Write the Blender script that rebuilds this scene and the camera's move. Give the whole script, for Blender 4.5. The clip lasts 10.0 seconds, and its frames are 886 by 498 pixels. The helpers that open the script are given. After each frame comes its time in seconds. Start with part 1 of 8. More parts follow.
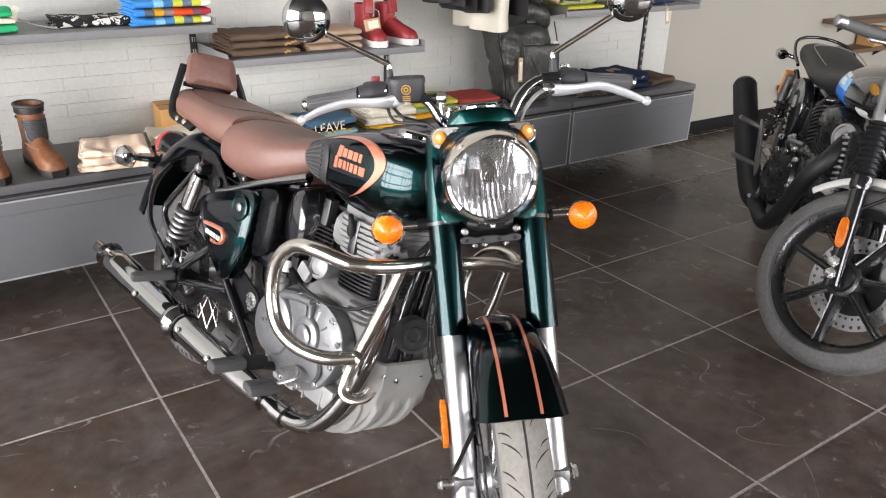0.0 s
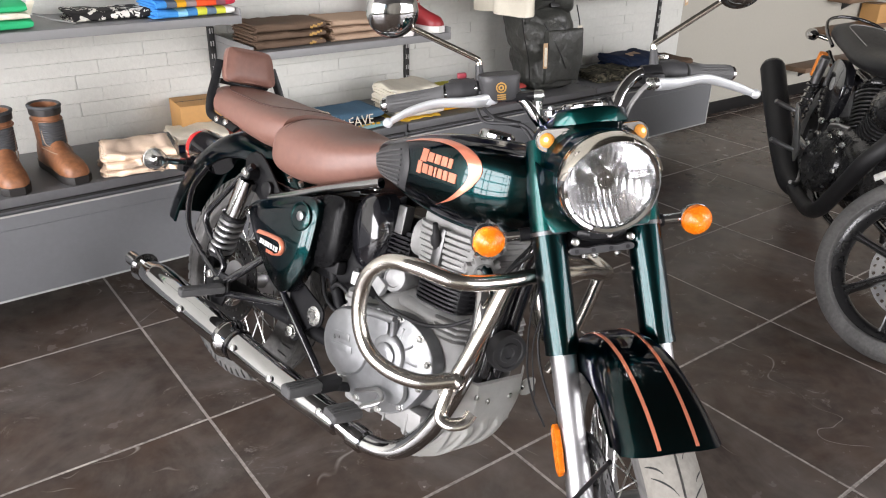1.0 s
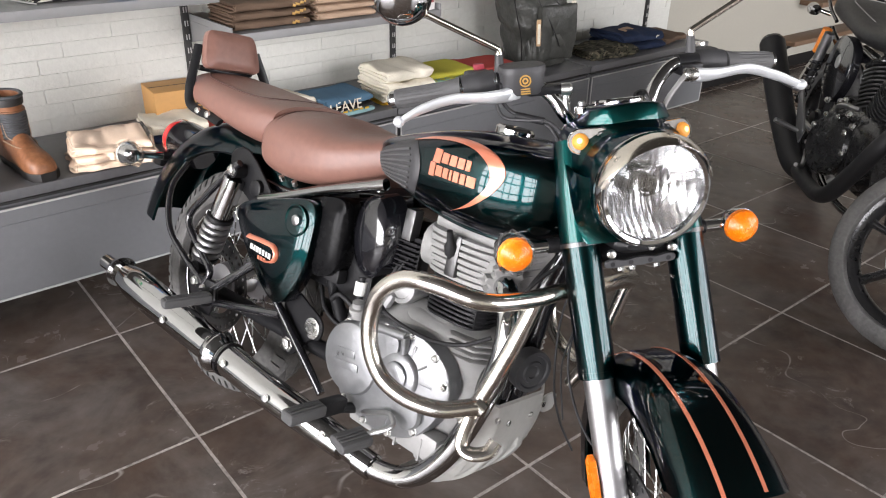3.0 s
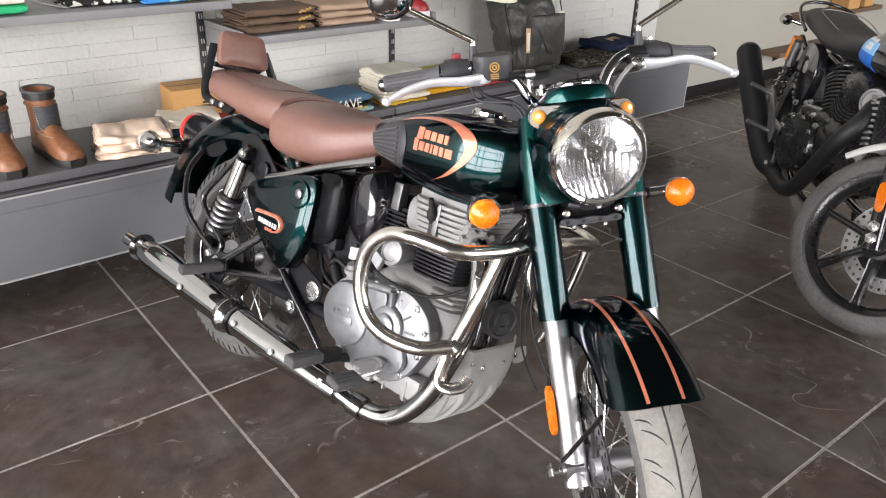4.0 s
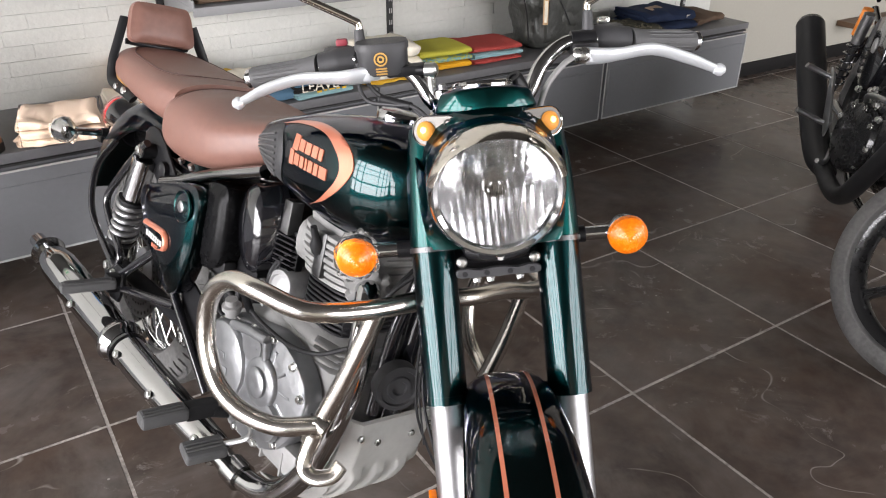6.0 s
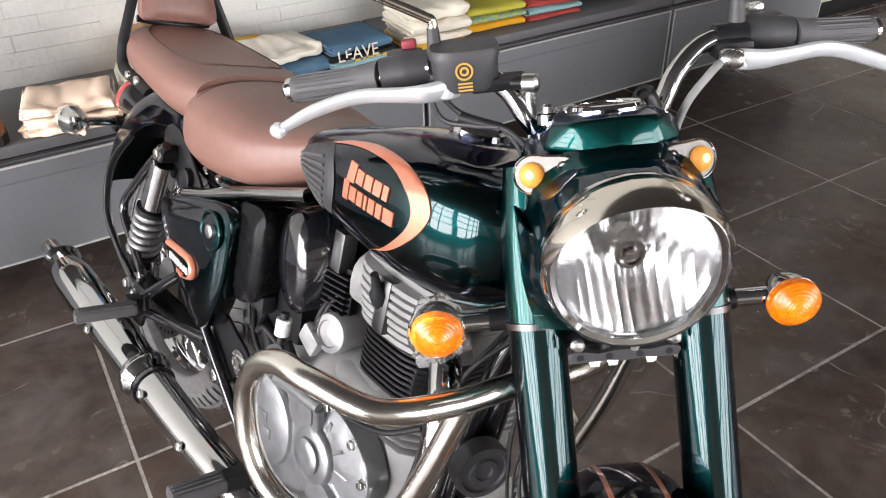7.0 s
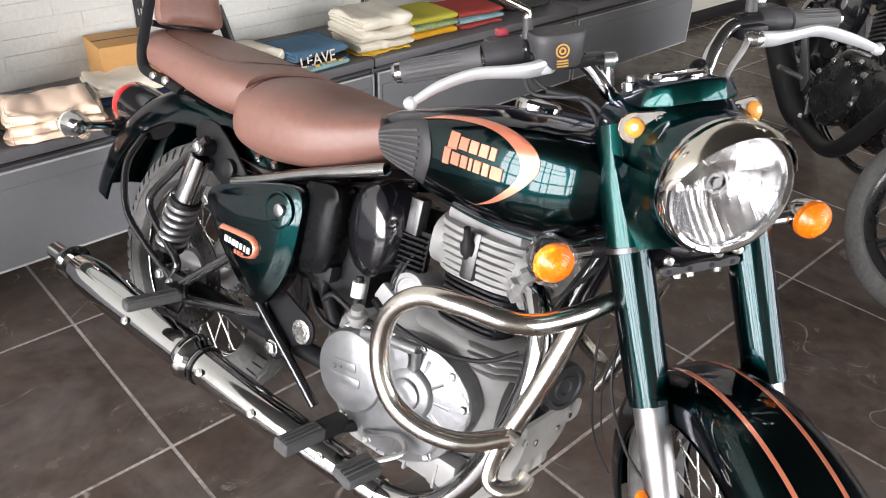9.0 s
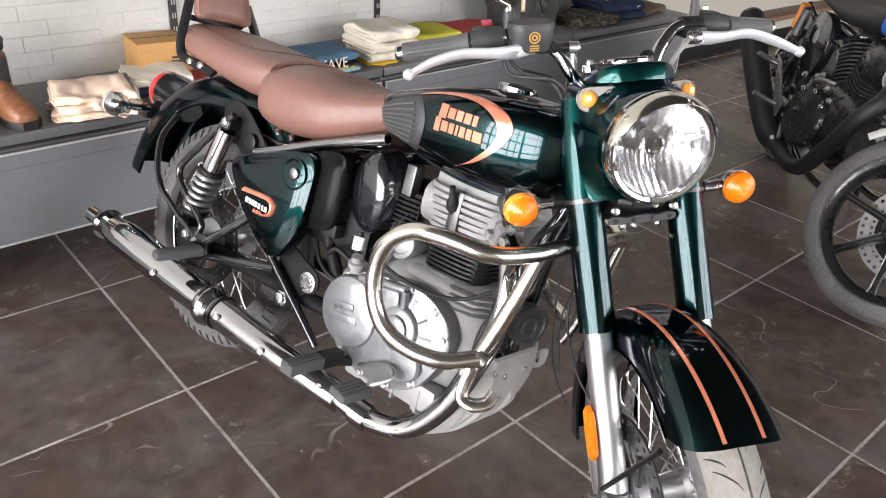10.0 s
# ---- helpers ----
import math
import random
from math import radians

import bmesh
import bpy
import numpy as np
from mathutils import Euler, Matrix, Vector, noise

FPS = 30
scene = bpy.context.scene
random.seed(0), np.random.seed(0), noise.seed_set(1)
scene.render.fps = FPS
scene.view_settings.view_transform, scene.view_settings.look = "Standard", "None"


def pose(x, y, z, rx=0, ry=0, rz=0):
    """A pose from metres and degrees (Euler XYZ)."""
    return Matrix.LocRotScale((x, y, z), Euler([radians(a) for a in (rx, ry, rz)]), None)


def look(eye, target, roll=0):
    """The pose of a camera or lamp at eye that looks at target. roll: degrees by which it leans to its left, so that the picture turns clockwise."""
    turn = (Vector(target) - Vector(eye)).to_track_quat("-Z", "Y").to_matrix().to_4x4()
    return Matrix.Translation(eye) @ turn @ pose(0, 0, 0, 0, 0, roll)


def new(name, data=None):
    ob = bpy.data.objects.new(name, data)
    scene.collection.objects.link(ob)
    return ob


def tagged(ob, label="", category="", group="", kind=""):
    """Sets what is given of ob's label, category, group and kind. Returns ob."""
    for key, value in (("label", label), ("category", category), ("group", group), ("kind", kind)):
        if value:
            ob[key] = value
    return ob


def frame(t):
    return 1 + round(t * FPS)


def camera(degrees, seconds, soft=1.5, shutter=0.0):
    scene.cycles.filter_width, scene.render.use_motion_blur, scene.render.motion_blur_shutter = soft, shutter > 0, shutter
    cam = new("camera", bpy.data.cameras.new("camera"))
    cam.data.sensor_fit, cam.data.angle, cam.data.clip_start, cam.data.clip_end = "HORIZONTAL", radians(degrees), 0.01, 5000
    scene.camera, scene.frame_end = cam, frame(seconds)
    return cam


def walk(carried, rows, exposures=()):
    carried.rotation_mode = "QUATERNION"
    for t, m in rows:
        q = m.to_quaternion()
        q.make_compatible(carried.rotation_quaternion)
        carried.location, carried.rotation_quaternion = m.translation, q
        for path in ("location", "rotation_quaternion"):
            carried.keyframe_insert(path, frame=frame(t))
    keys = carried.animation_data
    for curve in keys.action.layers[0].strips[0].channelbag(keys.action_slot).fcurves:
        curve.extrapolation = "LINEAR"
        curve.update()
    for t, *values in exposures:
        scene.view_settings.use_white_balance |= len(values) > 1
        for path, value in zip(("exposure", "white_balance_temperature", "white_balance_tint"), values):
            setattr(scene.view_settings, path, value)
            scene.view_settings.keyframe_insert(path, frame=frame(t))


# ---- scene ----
cam = camera(60.0, 10.0, soft=1.1)
PATH = [
    (0, (-0.439, -2.762, 1.413), (0.615, -1.264, 0.61), 1.9),
    (0.5, (-0.522, -2.601, 1.419), (0.559, -1.129, 0.604), 1.8),
    (1, (-0.572, -2.483, 1.407), (0.531, -1.042, 0.565), 1.3),
    (1.5, (-0.521, -2.369, 1.395), (0.583, -0.947, 0.524), 0.7),
    (2, (-0.395, -2.237, 1.41), (0.7, -0.825, 0.51), 0.3),
    (2.5, (-0.401, -2.223, 1.413), (0.703, -0.832, 0.492), 0.6),
    (2.7, (-0.443, -2.243, 1.406), (0.682, -0.865, 0.491), 1.0),
    (3.8, (-0.666, -2.454, 1.406), (0.478, -1.068, 0.528), 1.7),
    (4, (-0.655, -2.526, 1.408), (0.484, -1.13, 0.541), 1.5),
    (4.5, (-0.571, -2.73, 1.402), (0.562, -1.33, 0.533), 1.2),
    (5, (-0.45, -2.742, 1.391), (0.667, -1.343, 0.499), 1.1),
    (5.2, (-0.376, -2.689, 1.374), (0.731, -1.292, 0.467), 1.1),
    (6.3, (-0.026, -2.274, 1.366), (0.835, -0.766, 0.374), -0.4),
    (6.5, (0.01, -2.201, 1.38), (0.82, -0.694, 0.344), -1.0),
    (7, (-0.012, -2.057, 1.374), (0.845, -0.618, 0.281), -1.1),
    (7.5, (-0.13, -1.863, 1.382), (0.934, -0.598, 0.256), 0.8),
    (8, (-0.247, -1.874, 1.392), (0.905, -0.688, 0.266), 1.3),
    (8.5, (-0.351, -1.963, 1.393), (0.796, -0.746, 0.297), 0.8),
    (9, (-0.44, -2.021, 1.395), (0.73, -0.784, 0.345), 2.0),
    (9.5, (-0.544, -2.137, 1.385), (0.642, -0.879, 0.381), 3.3),
    (10, (-0.61, -2.259, 1.383), (0.583, -0.979, 0.413), 4.2),
]
walk(cam, [(t, look(eye, target, roll)) for t, eye, target, roll in PATH],
     exposures=((0.0, 0.09), (2.5, 0.16), (5.0, 0.11), (6.5, 0.23), (7.5, 0.33), (8.5, 0.24), (9.5, 0.24), (10.0, 0.24)))

# ---- world and light ----
world = bpy.data.worlds.new("sky")
scene.world = world
world.use_nodes = True
wn = world.node_tree.nodes
sky = wn.new("ShaderNodeTexSky")
sky.sky_type, sky.sun_disc = "NISHITA", False
sky.sun_elevation, sky.sun_rotation = radians(52), radians(200)
wn["Background"].inputs[1].default_value = 0.12
world.node_tree.links.new(sky.outputs[0], wn["Background"].inputs[0])

sun = new("sun", bpy.data.lights.new("sun", "SUN"))
sun.data.energy, sun.data.angle, sun.data.color = 3.0, radians(0.6), (1.0, 0.95, 0.88)
sun.matrix_world = look((2, -9, 14), (0, 0, 0))


def window_light(name, eye, target, wide, high, watts, colour=(1.0, 0.99, 0.97)):
    """Daylight that comes in through a window opening."""
    ob = new(name, bpy.data.lights.new(name, "AREA"))
    ob.data.shape, ob.data.size, ob.data.size_y = "RECTANGLE", wide, high
    ob.data.energy, ob.data.color = watts, colour
    ob.matrix_world = look(eye, target)
    return ob


window_light("daylight_front", (4.75, -7.6, 1.82), (4.75, 0, 1.7), 8.3, 3.0, 900, (0.985, 0.950, 0.977))
window_light("daylight_side", (-5.1, -2.7, 1.82), (0, -2.7, 1.7), 6.4, 3.0, 1150, (0.985, 0.950, 0.977))

# ---- materials ----
def nodes_of(name):
    m = bpy.data.materials.new(name)
    m.use_nodes = True
    n, l = m.node_tree.nodes, m.node_tree.links
    return m, n, l, n["Principled BSDF"]


def mat(name, col, rough=0.5, metal=0.0, coat=0.0, vary=0.12, scale=6.0, fine=60.0, bump=0.0, bscale=150.0, rvary=0.08,
        spec=0.5, coat_rough=0.03, dist=0.002, tint=None):
    """A surface with two scales of variation in colour and gloss, and fine relief."""
    m, n, l, p = nodes_of(name)
    tc = n.new("ShaderNodeTexCoord")
    big, small = n.new("ShaderNodeTexNoise"), n.new("ShaderNodeTexNoise")
    big.inputs["Scale"].default_value, big.inputs["Detail"].default_value = scale, 5
    small.inputs["Scale"].default_value, small.inputs["Detail"].default_value = fine, 3
    add = n.new("ShaderNodeMath")
    add.operation = "MULTIPLY_ADD"
    add.inputs[1].default_value = 0.5
    l.new(tc.outputs["Object"], big.inputs["Vector"])
    l.new(tc.outputs["Object"], small.inputs["Vector"])
    l.new(small.outputs["Fac"], add.inputs[0])
    half = n.new("ShaderNodeMath")
    half.operation = "MULTIPLY"
    half.inputs[1].default_value = 0.5
    l.new(big.outputs["Fac"], half.inputs[0])
    l.new(half.outputs[0], add.inputs[2])
    ramp = n.new("ShaderNodeMapRange")
    ramp.inputs[1].default_value, ramp.inputs[2].default_value = 0.3, 0.7
    l.new(add.outputs[0], ramp.inputs[0])
    mix = n.new("ShaderNodeMix")
    mix.data_type = "RGBA"
    lo = [c * (1 - vary) for c in col]
    hi = [min(1, c * (1 + vary)) for c in (tint or col)]
    mix.inputs[6].default_value, mix.inputs[7].default_value = (*lo, 1), (*hi, 1)
    l.new(ramp.outputs[0], mix.inputs[0])
    l.new(mix.outputs[2], p.inputs["Base Color"])
    rr = n.new("ShaderNodeMapRange")
    rr.inputs[3].default_value, rr.inputs[4].default_value = max(0.02, rough - rvary), min(1, rough + rvary)
    l.new(ramp.outputs[0], rr.inputs[0])
    l.new(rr.outputs[0], p.inputs["Roughness"])
    p.inputs["Metallic"].default_value = metal
    p.inputs["Specular IOR Level"].default_value = spec
    p.inputs["Coat Weight"].default_value, p.inputs["Coat Roughness"].default_value = coat, coat_rough
    if bump:
        b, t = n.new("ShaderNodeBump"), n.new("ShaderNodeTexNoise")
        t.inputs["Scale"].default_value, t.inputs["Detail"].default_value = bscale, 4
        b.inputs["Strength"].default_value, b.inputs["Distance"].default_value = bump, dist
        l.new(tc.outputs["Object"], t.inputs["Vector"])
        l.new(t.outputs["Fac"], b.inputs["Height"])
        l.new(b.outputs["Normal"], p.inputs["Normal"])
    return m


def glass(name, col, rough=0.02, ior=1.45):
    m, n, l, p = nodes_of(name)
    p.inputs["Base Color"].default_value = (*col, 1)
    p.inputs["Transmission Weight"].default_value, p.inputs["IOR"].default_value = 1.0, ior
    p.inputs["Roughness"].default_value = rough
    return m


def lit(name, col, power):
    m, n, l, p = nodes_of(name)
    p.inputs["Base Color"].default_value = (*col, 1)
    p.inputs["Emission Color"].default_value, p.inputs["Emission Strength"].default_value = (*col, 1), power
    return m


# one paint, two tones: lit on the nacelle, shaded on tank and fenders
GREENLIT = mat("green_paint_lit", (0.0009, 0.032, 0.029), 0.37, 1.0, coat=1.0, vary=0.10, scale=3, fine=900, rvary=0.03, tint=(0.0011, 0.040, 0.036))
GREENLIT.node_tree.nodes["Principled BSDF"].inputs["Specular Tint"].default_value = (0.20, 0.26, 0.50, 1)
GREENLIT.node_tree.nodes["Principled BSDF"].inputs["Coat IOR"].default_value = 1.36
GREENSHADE = mat("green_paint_shaded", (0.0010, 0.0160, 0.0168), 0.28, 1.0, coat=1.0, vary=0.1, scale=3, fine=900, rvary=0.03)
GREENSHADE.node_tree.nodes["Principled BSDF"].inputs["Specular Tint"].default_value = (0.16, 0.20, 0.45, 1)
GREENSHADE.node_tree.nodes["Principled BSDF"].inputs["Coat IOR"].default_value = 1.40
BLACKGLOSS = mat("black_gloss_paint", (0.008, 0.008, 0.010), 0.16, 0.0, coat=1.0, vary=0.1, rvary=0.03)
BLACKSATIN = mat("black_satin_paint", (0.009, 0.009, 0.010), 0.38, 0.0, spec=0.25, vary=0.2, bump=0.06)
BLACKMATT = mat("black_matt_metal", (0.014, 0.014, 0.015), 0.55, 0.1, spec=0.3, vary=0.25, bump=0.1)
DULLBLACK = mat("dull_black_steel", (0.010, 0.010, 0.011), 0.48, spec=0.10, vary=0.2, bump=0.06)
PLASTIC = mat("dark_grey_plastic", (0.034, 0.034, 0.036), 0.55, vary=0.12, bump=0.12, bscale=600)
RUBBER = mat("grip_rubber", (0.070, 0.070, 0.071), 0.62, vary=0.15, bump=0.15, bscale=500)
TYRE = mat("tyre_rubber_dusty", (0.072, 0.071, 0.070), 0.74, vary=0.28, scale=9, fine=80, bump=0.12, tint=(0.105, 0.102, 0.098))
TREAD = mat("new_tyre_tread", (0.235, 0.222, 0.192), 0.8, vary=0.3, scale=12, fine=120, bump=0.15, tint=(0.20, 0.19, 0.17))
CHROME = mat("chrome", (0.47, 0.47, 0.47), 0.06, 1.0, vary=0.04, rvary=0.03)
STAINLESS = mat("brushed_stainless", (0.62, 0.59, 0.54), 0.22, 1.0, vary=0.08, scale=9, rvary=0.06)
ALLOY = mat("satin_alloy", (0.41, 0.41, 0.415), 0.40, 1.0, vary=0.1, scale=10, bump=0.08, bscale=300)
CAST = mat("cast_alloy_grey", (0.262, 0.260, 0.254), 0.52, 0.2, vary=0.14, scale=14, bump=0.12, bscale=400)
STARTER = mat("dull_cast_alloy", (0.34, 0.34, 0.34), 0.55, 0.5, vary=0.2, scale=20, bump=0.2, bscale=260)
WRAPPED = mat("film_wrapped_alloy", (0.25, 0.255, 0.262), 0.33, 0.70, vary=0.12, scale=14, bump=0.45, bscale=20, dist=0.006, rvary=0.07)
SKID = mat("painted_skid_plate", (0.48, 0.48, 0.455), 0.45, 0.15, vary=0.1, scale=8, bump=0.05)
DARKSTEEL = mat("dark_steel", (0.10, 0.10, 0.10), 0.35, 0.9, vary=0.2)
LEVERM = mat("satin_silver_lever", (0.60, 0.62, 0.64), 0.38, 0.45, vary=0.06, scale=20)
ZINC = mat("zinc_bolt", (0.62, 0.62, 0.60), 0.28, 1.0, vary=0.1)
COPPER = mat("copper_decal", (0.62, 0.20, 0.115), 0.34, 0.35, coat=0.8, vary=0.06, rvary=0.03)
WHITEINK = mat("white_print", (0.75, 0.75, 0.72), 0.5, vary=0.05)
GOLDINK = mat("gold_print", (0.42, 0.24, 0.055), 0.45, vary=0.05)
LEATHER = mat("brown_leatherette", (0.188, 0.094, 0.072), 0.44, vary=0.08, scale=5, bump=0.22, bscale=750, dist=0.001, tint=(0.212, 0.109, 0.085))
THREAD = mat("brown_piping", (0.075, 0.035, 0.028), 0.6, vary=0.1)
AMBER = mat("amber_lens", (0.70, 0.13, 0.002), 0.24, 0, coat=0.2, vary=0.14, scale=30, fine=200, bump=0.15, bscale=110, dist=0.002, tint=(0.82, 0.20, 0.004))
REFLECTOR = mat("orange_reflector", (0.74, 0.17, 0.004), 0.25, 0, coat=0.5, vary=0.08, scale=60)
AMBERLIT = lit("amber_bulb_lit", (0.66, 0.27, 0.045), 0.30)
RED = mat("red_lens", (0.55, 0.012, 0.015), 0.12, 0, coat=0.8, vary=0.1)
# chrome with the room's beige reflection put into its colour
VISORM = mat("beige_tinted_chrome", (0.60, 0.56, 0.50), 0.13, 1.0, vary=0.06, scale=12, rvary=0.04)
RAIL = mat("polished_dark_steel", (0.30, 0.30, 0.30), 0.12, 1.0, vary=0.1)
LENS = glass("headlamp_glass", (1, 1, 1))
FILM = glass("plastic_film", (0.98, 0.97, 0.95), 0.08, 1.06)
FILM.node_tree.nodes["Principled BSDF"].inputs["Transmission Weight"].default_value = 0.985

# ---- shaping helpers ----
def bez(pts, n=8):
    """A smooth line through the points."""
    p = [Vector(q) for q in pts]
    p = [p[0] * 2 - p[1]] + p + [p[-1] * 2 - p[-2]]
    out = []
    for i in range(1, len(p) - 2):
        for k in range(n):
            t = k / n
            a, b, c, d = p[i - 1], p[i], p[i + 1], p[i + 2]
            out.append(0.5 * (2 * b + (c - a) * t + (2 * a - 5 * b + 4 * c - d) * t * t + (3 * b - a - 3 * c + d) * t ** 3))
    return out + [p[-2]]


def mesh_from(bm, verts, faces, xf=None):
    made = [bm.verts.new(xf @ Vector(v) if xf else v) for v in verts]
    for f in faces:
        try:
            bm.faces.new([made[i] for i in f])
        except ValueError:
            pass
    return bm


def loft(bm, rings, closed=True, cap=True, loop=False, xf=None):
    """Skins rings of equal length."""
    n = len(rings[0])
    verts = [v for r in rings for v in r]
    faces = []
    m = len(rings)
    for i in range(m if loop else m - 1):
        j = (i + 1) % m
        for k in range(n if closed else n - 1):
            a, b = k, (k + 1) % n
            faces.append((i * n + a, i * n + b, j * n + b, j * n + a))
    if cap and not loop and closed:
        faces.append(tuple(range(n - 1, -1, -1)))
        faces.append(tuple((m - 1) * n + k for k in range(n)))
    return mesh_from(bm, verts, faces, xf)


def tube(bm, pts, r, n=8, segs=14, smooth=True, cap=True, loop=False, flat=1.0, xf=None):
    """A round bar along a line; r may be a list, one for each given point."""
    line = bez(pts, n) if smooth and len(pts) > 2 else [Vector(p) for p in pts]
    if isinstance(r, (list, tuple)):
        rad = []
        for i in range(len(line)):
            u = i / max(1, len(line) - 1) * (len(r) - 1)
            k = min(int(u), len(r) - 2)
            rad.append(r[k] + (r[k + 1] - r[k]) * (u - k))
    else:
        rad = [r] * len(line)
    rings, side = [], None
    for i, p in enumerate(line):
        d = line[(i + 1) % len(line)] - line[i - 1] if loop else line[min(i + 1, len(line) - 1)] - line[max(i - 1, 0)]
        d.normalize()
        if side is None:
            side = d.orthogonal().normalized()
        side = (side - d * side.dot(d)).normalized()
        up = d.cross(side)
        rings.append([p + side * (rad[i] * math.cos(a)) + up * (rad[i] * flat * math.sin(a)) for a in (2 * math.pi * k / segs for k in range(segs))])
    return loft(bm, rings, True, cap, loop, xf)


def lathe(bm, prof, at=(0, 0, 0), axis=(0, 1, 0), segs=32, xf=None, squash=None, cap=True):
    """Turns a profile of (radius, height) round an axis."""
    q = Vector((0, 0, 1)).rotation_difference(Vector(axis).normalized()).to_matrix()
    rings = []
    for r, h in prof:
        ring = []
        for k in range(segs):
            a = 2 * math.pi * k / segs
            v = Vector((max(r, 1e-4) * math.cos(a), max(r, 1e-4) * math.sin(a), h))
            if squash:
                v = Vector((v.x * squash[0], v.y * squash[1], v.z))
            ring.append(Vector(at) + q @ v)
        rings.append(ring)
    return loft(bm, rings, True, cap, False, xf)


def block(bm, at, size, bevel=0.004, rot=(0, 0, 0), segs=2, xf=None, taper=None):
    """A block with rounded edges, centred on at."""
    b = bmesh.new()
    bmesh.ops.create_cube(b, size=1.0)
    for v in b.verts:
        s = (1.0, 1.0) if taper is None or v.co.z < 0 else taper
        v.co = Vector((v.co.x * size[0] * s[0], v.co.y * size[1] * s[1], v.co.z * size[2]))
    if bevel:
        bmesh.ops.bevel(b, geom=b.edges[:], offset=min(bevel, min(size) * 0.49), segments=segs, affect="EDGES", profile=0.6)
    m = Matrix.Translation(at) @ Euler([radians(a) for a in rot]).to_matrix().to_4x4()
    if xf:
        m = xf @ m
    return absorb(bm, b, m)


def absorb(bm, b, m=None):
    made = {}
    for v in b.verts:
        made[v] = bm.verts.new(m @ v.co if m else v.co)
    for f in b.faces:
        bm.faces.new([made[v] for v in f.verts])
    b.free()
    return bm


def plate(bm, outline, thick, at=(0, 0, 0), u=(1, 0, 0), v=(0, 0, 1), bevel=0.003, smooth=0, xf=None, dome=0.0):
    """A flat shape with a thickness across u and v, its edges rounded, its outer face (u x v side) domed if asked."""
    u, v = Vector(u).normalized(), Vector(v).normalized()
    w = u.cross(v)
    pts = [Vector((a, b, 0)) for a, b in outline]
    if smooth:
        n = len(pts)
        out = []
        for i in range(n):
            a, b, c, d = pts[i - 1], pts[i], pts[(i + 1) % n], pts[(i + 2) % n]
            for k in range(smooth):
                t = k / smooth
                out.append(0.5 * (2 * b + (c - a) * t + (2 * a - 5 * b + 4 * c - d) * t * t + (3 * b - a - 3 * c + d) * t ** 3))
        pts = out
    mid = sum(pts, Vector()) / len(pts)
    steps = [(1 - bevel * 14, -thick / 2), (1.0, -thick / 2 + bevel), (1.0, thick / 2 - bevel), (0.985, thick / 2 - bevel * 0.3), (1 - bevel * 14, thick / 2)]
    if dome:
        steps += [(0.8, thick / 2 + dome * 0.45), (0.55, thick / 2 + dome * 0.8), (0.25, thick / 2 + dome)]
    rings = []
    for s, h in steps:
        ring = []
        for p in pts:
            q = mid + (p - mid) * s
            ring.append(Vector(at) + u * q.x + v * q.y + w * h)
        rings.append(ring)
    return loft(bm, rings, True, True, False, xf)


def superring(cx, cy, cz, hy, hz_up, hz_dn, n=28, e=2.6, e2=None):
    """A closed ring in the y-z plane at x = cx, rounder or boxier by e."""
    out = []
    for k in range(n):
        a = 2 * math.pi * k / n
        c, s = math.cos(a), math.sin(a)
        ex = e if s >= 0 or e2 is None else e2
        y = math.copysign(abs(c) ** (2 / ex), c) * hy
        z = math.copysign(abs(s) ** (2 / ex), s) * (hz_up if s >= 0 else hz_dn)
        out.append(Vector((cx, cy + y, cz + z)))
    return out


def link(name, bm, material, smooth=35.0):
    me = bpy.data.meshes.new(name)
    bmesh.ops.recalc_face_normals(bm, faces=bm.faces[:])
    bm.to_mesh(me)
    bm.free()
    for p in me.polygons:
        p.use_smooth = True
    me.set_sharp_from_angle(angle=radians(smooth))
    me.materials.append(material)
    return new(name, me)


def part(name, bm, material, parent, label="", smooth=35.0):
    """Links a mesh as one part under a thing or a part."""
    ob = link(name, bm, material, smooth)
    ob.parent = parent
    if label:
        ob["label"] = label
    return ob


def thing(name, label, category, m=None, group="", kind=""):
    ob = new(name)
    ob.empty_display_size = 0.05
    if m is not None:
        ob.matrix_world = m
    return tagged(ob, label, category, group, kind)


def B():
    return bmesh.new()


def bolt(bm, at, axis, r=0.009, h=0.007, xf=None):
    return lathe(bm, [(r * 1.25, 0), (r * 1.25, h * 0.3), (r, h * 0.35), (r, h * 0.9), (r * 0.8, h), (0.0005, h)], at, axis, 6 if r > 0.006 else 8, xf)

# ---- the room ----
S = 0.63                       # floor tile pitch
W = pose(0, 0.605, 0, 0, 0, 1.2)   # the shelf wall's face: x along it, y into it

FLOOR = mat("dark_floor_tile", (0.045, 0.0355, 0.031), 0.24, 0, vary=0.22, scale=1.6, fine=14, bump=0.05, bscale=45, rvary=0.05, spec=0.19, tint=(0.094, 0.076, 0.065))
_f = FLOOR.node_tree
_p = _f.nodes["Principled BSDF"]
_oi, _tc = _f.nodes.new("ShaderNodeObjectInfo"), _f.nodes["Texture Coordinate"]
_scuff = _f.nodes.new("ShaderNodeTexNoise")
_scuff.inputs["Scale"].default_value, _scuff.inputs["Detail"].default_value, _scuff.inputs["Roughness"].default_value = 1.9, 10, 0.66
_scuff.inputs["Distortion"].default_value = 1.4
_off = _f.nodes.new("ShaderNodeVectorMath")
_off.operation = "MULTIPLY_ADD"
_off.inputs[1].default_value = (1, 1, 1)
_f.links.new(_tc.outputs["Object"], _off.inputs[0])
_sc = _f.nodes.new("ShaderNodeMath")
_sc.operation = "MULTIPLY"
_sc.inputs[1].default_value = 37.0
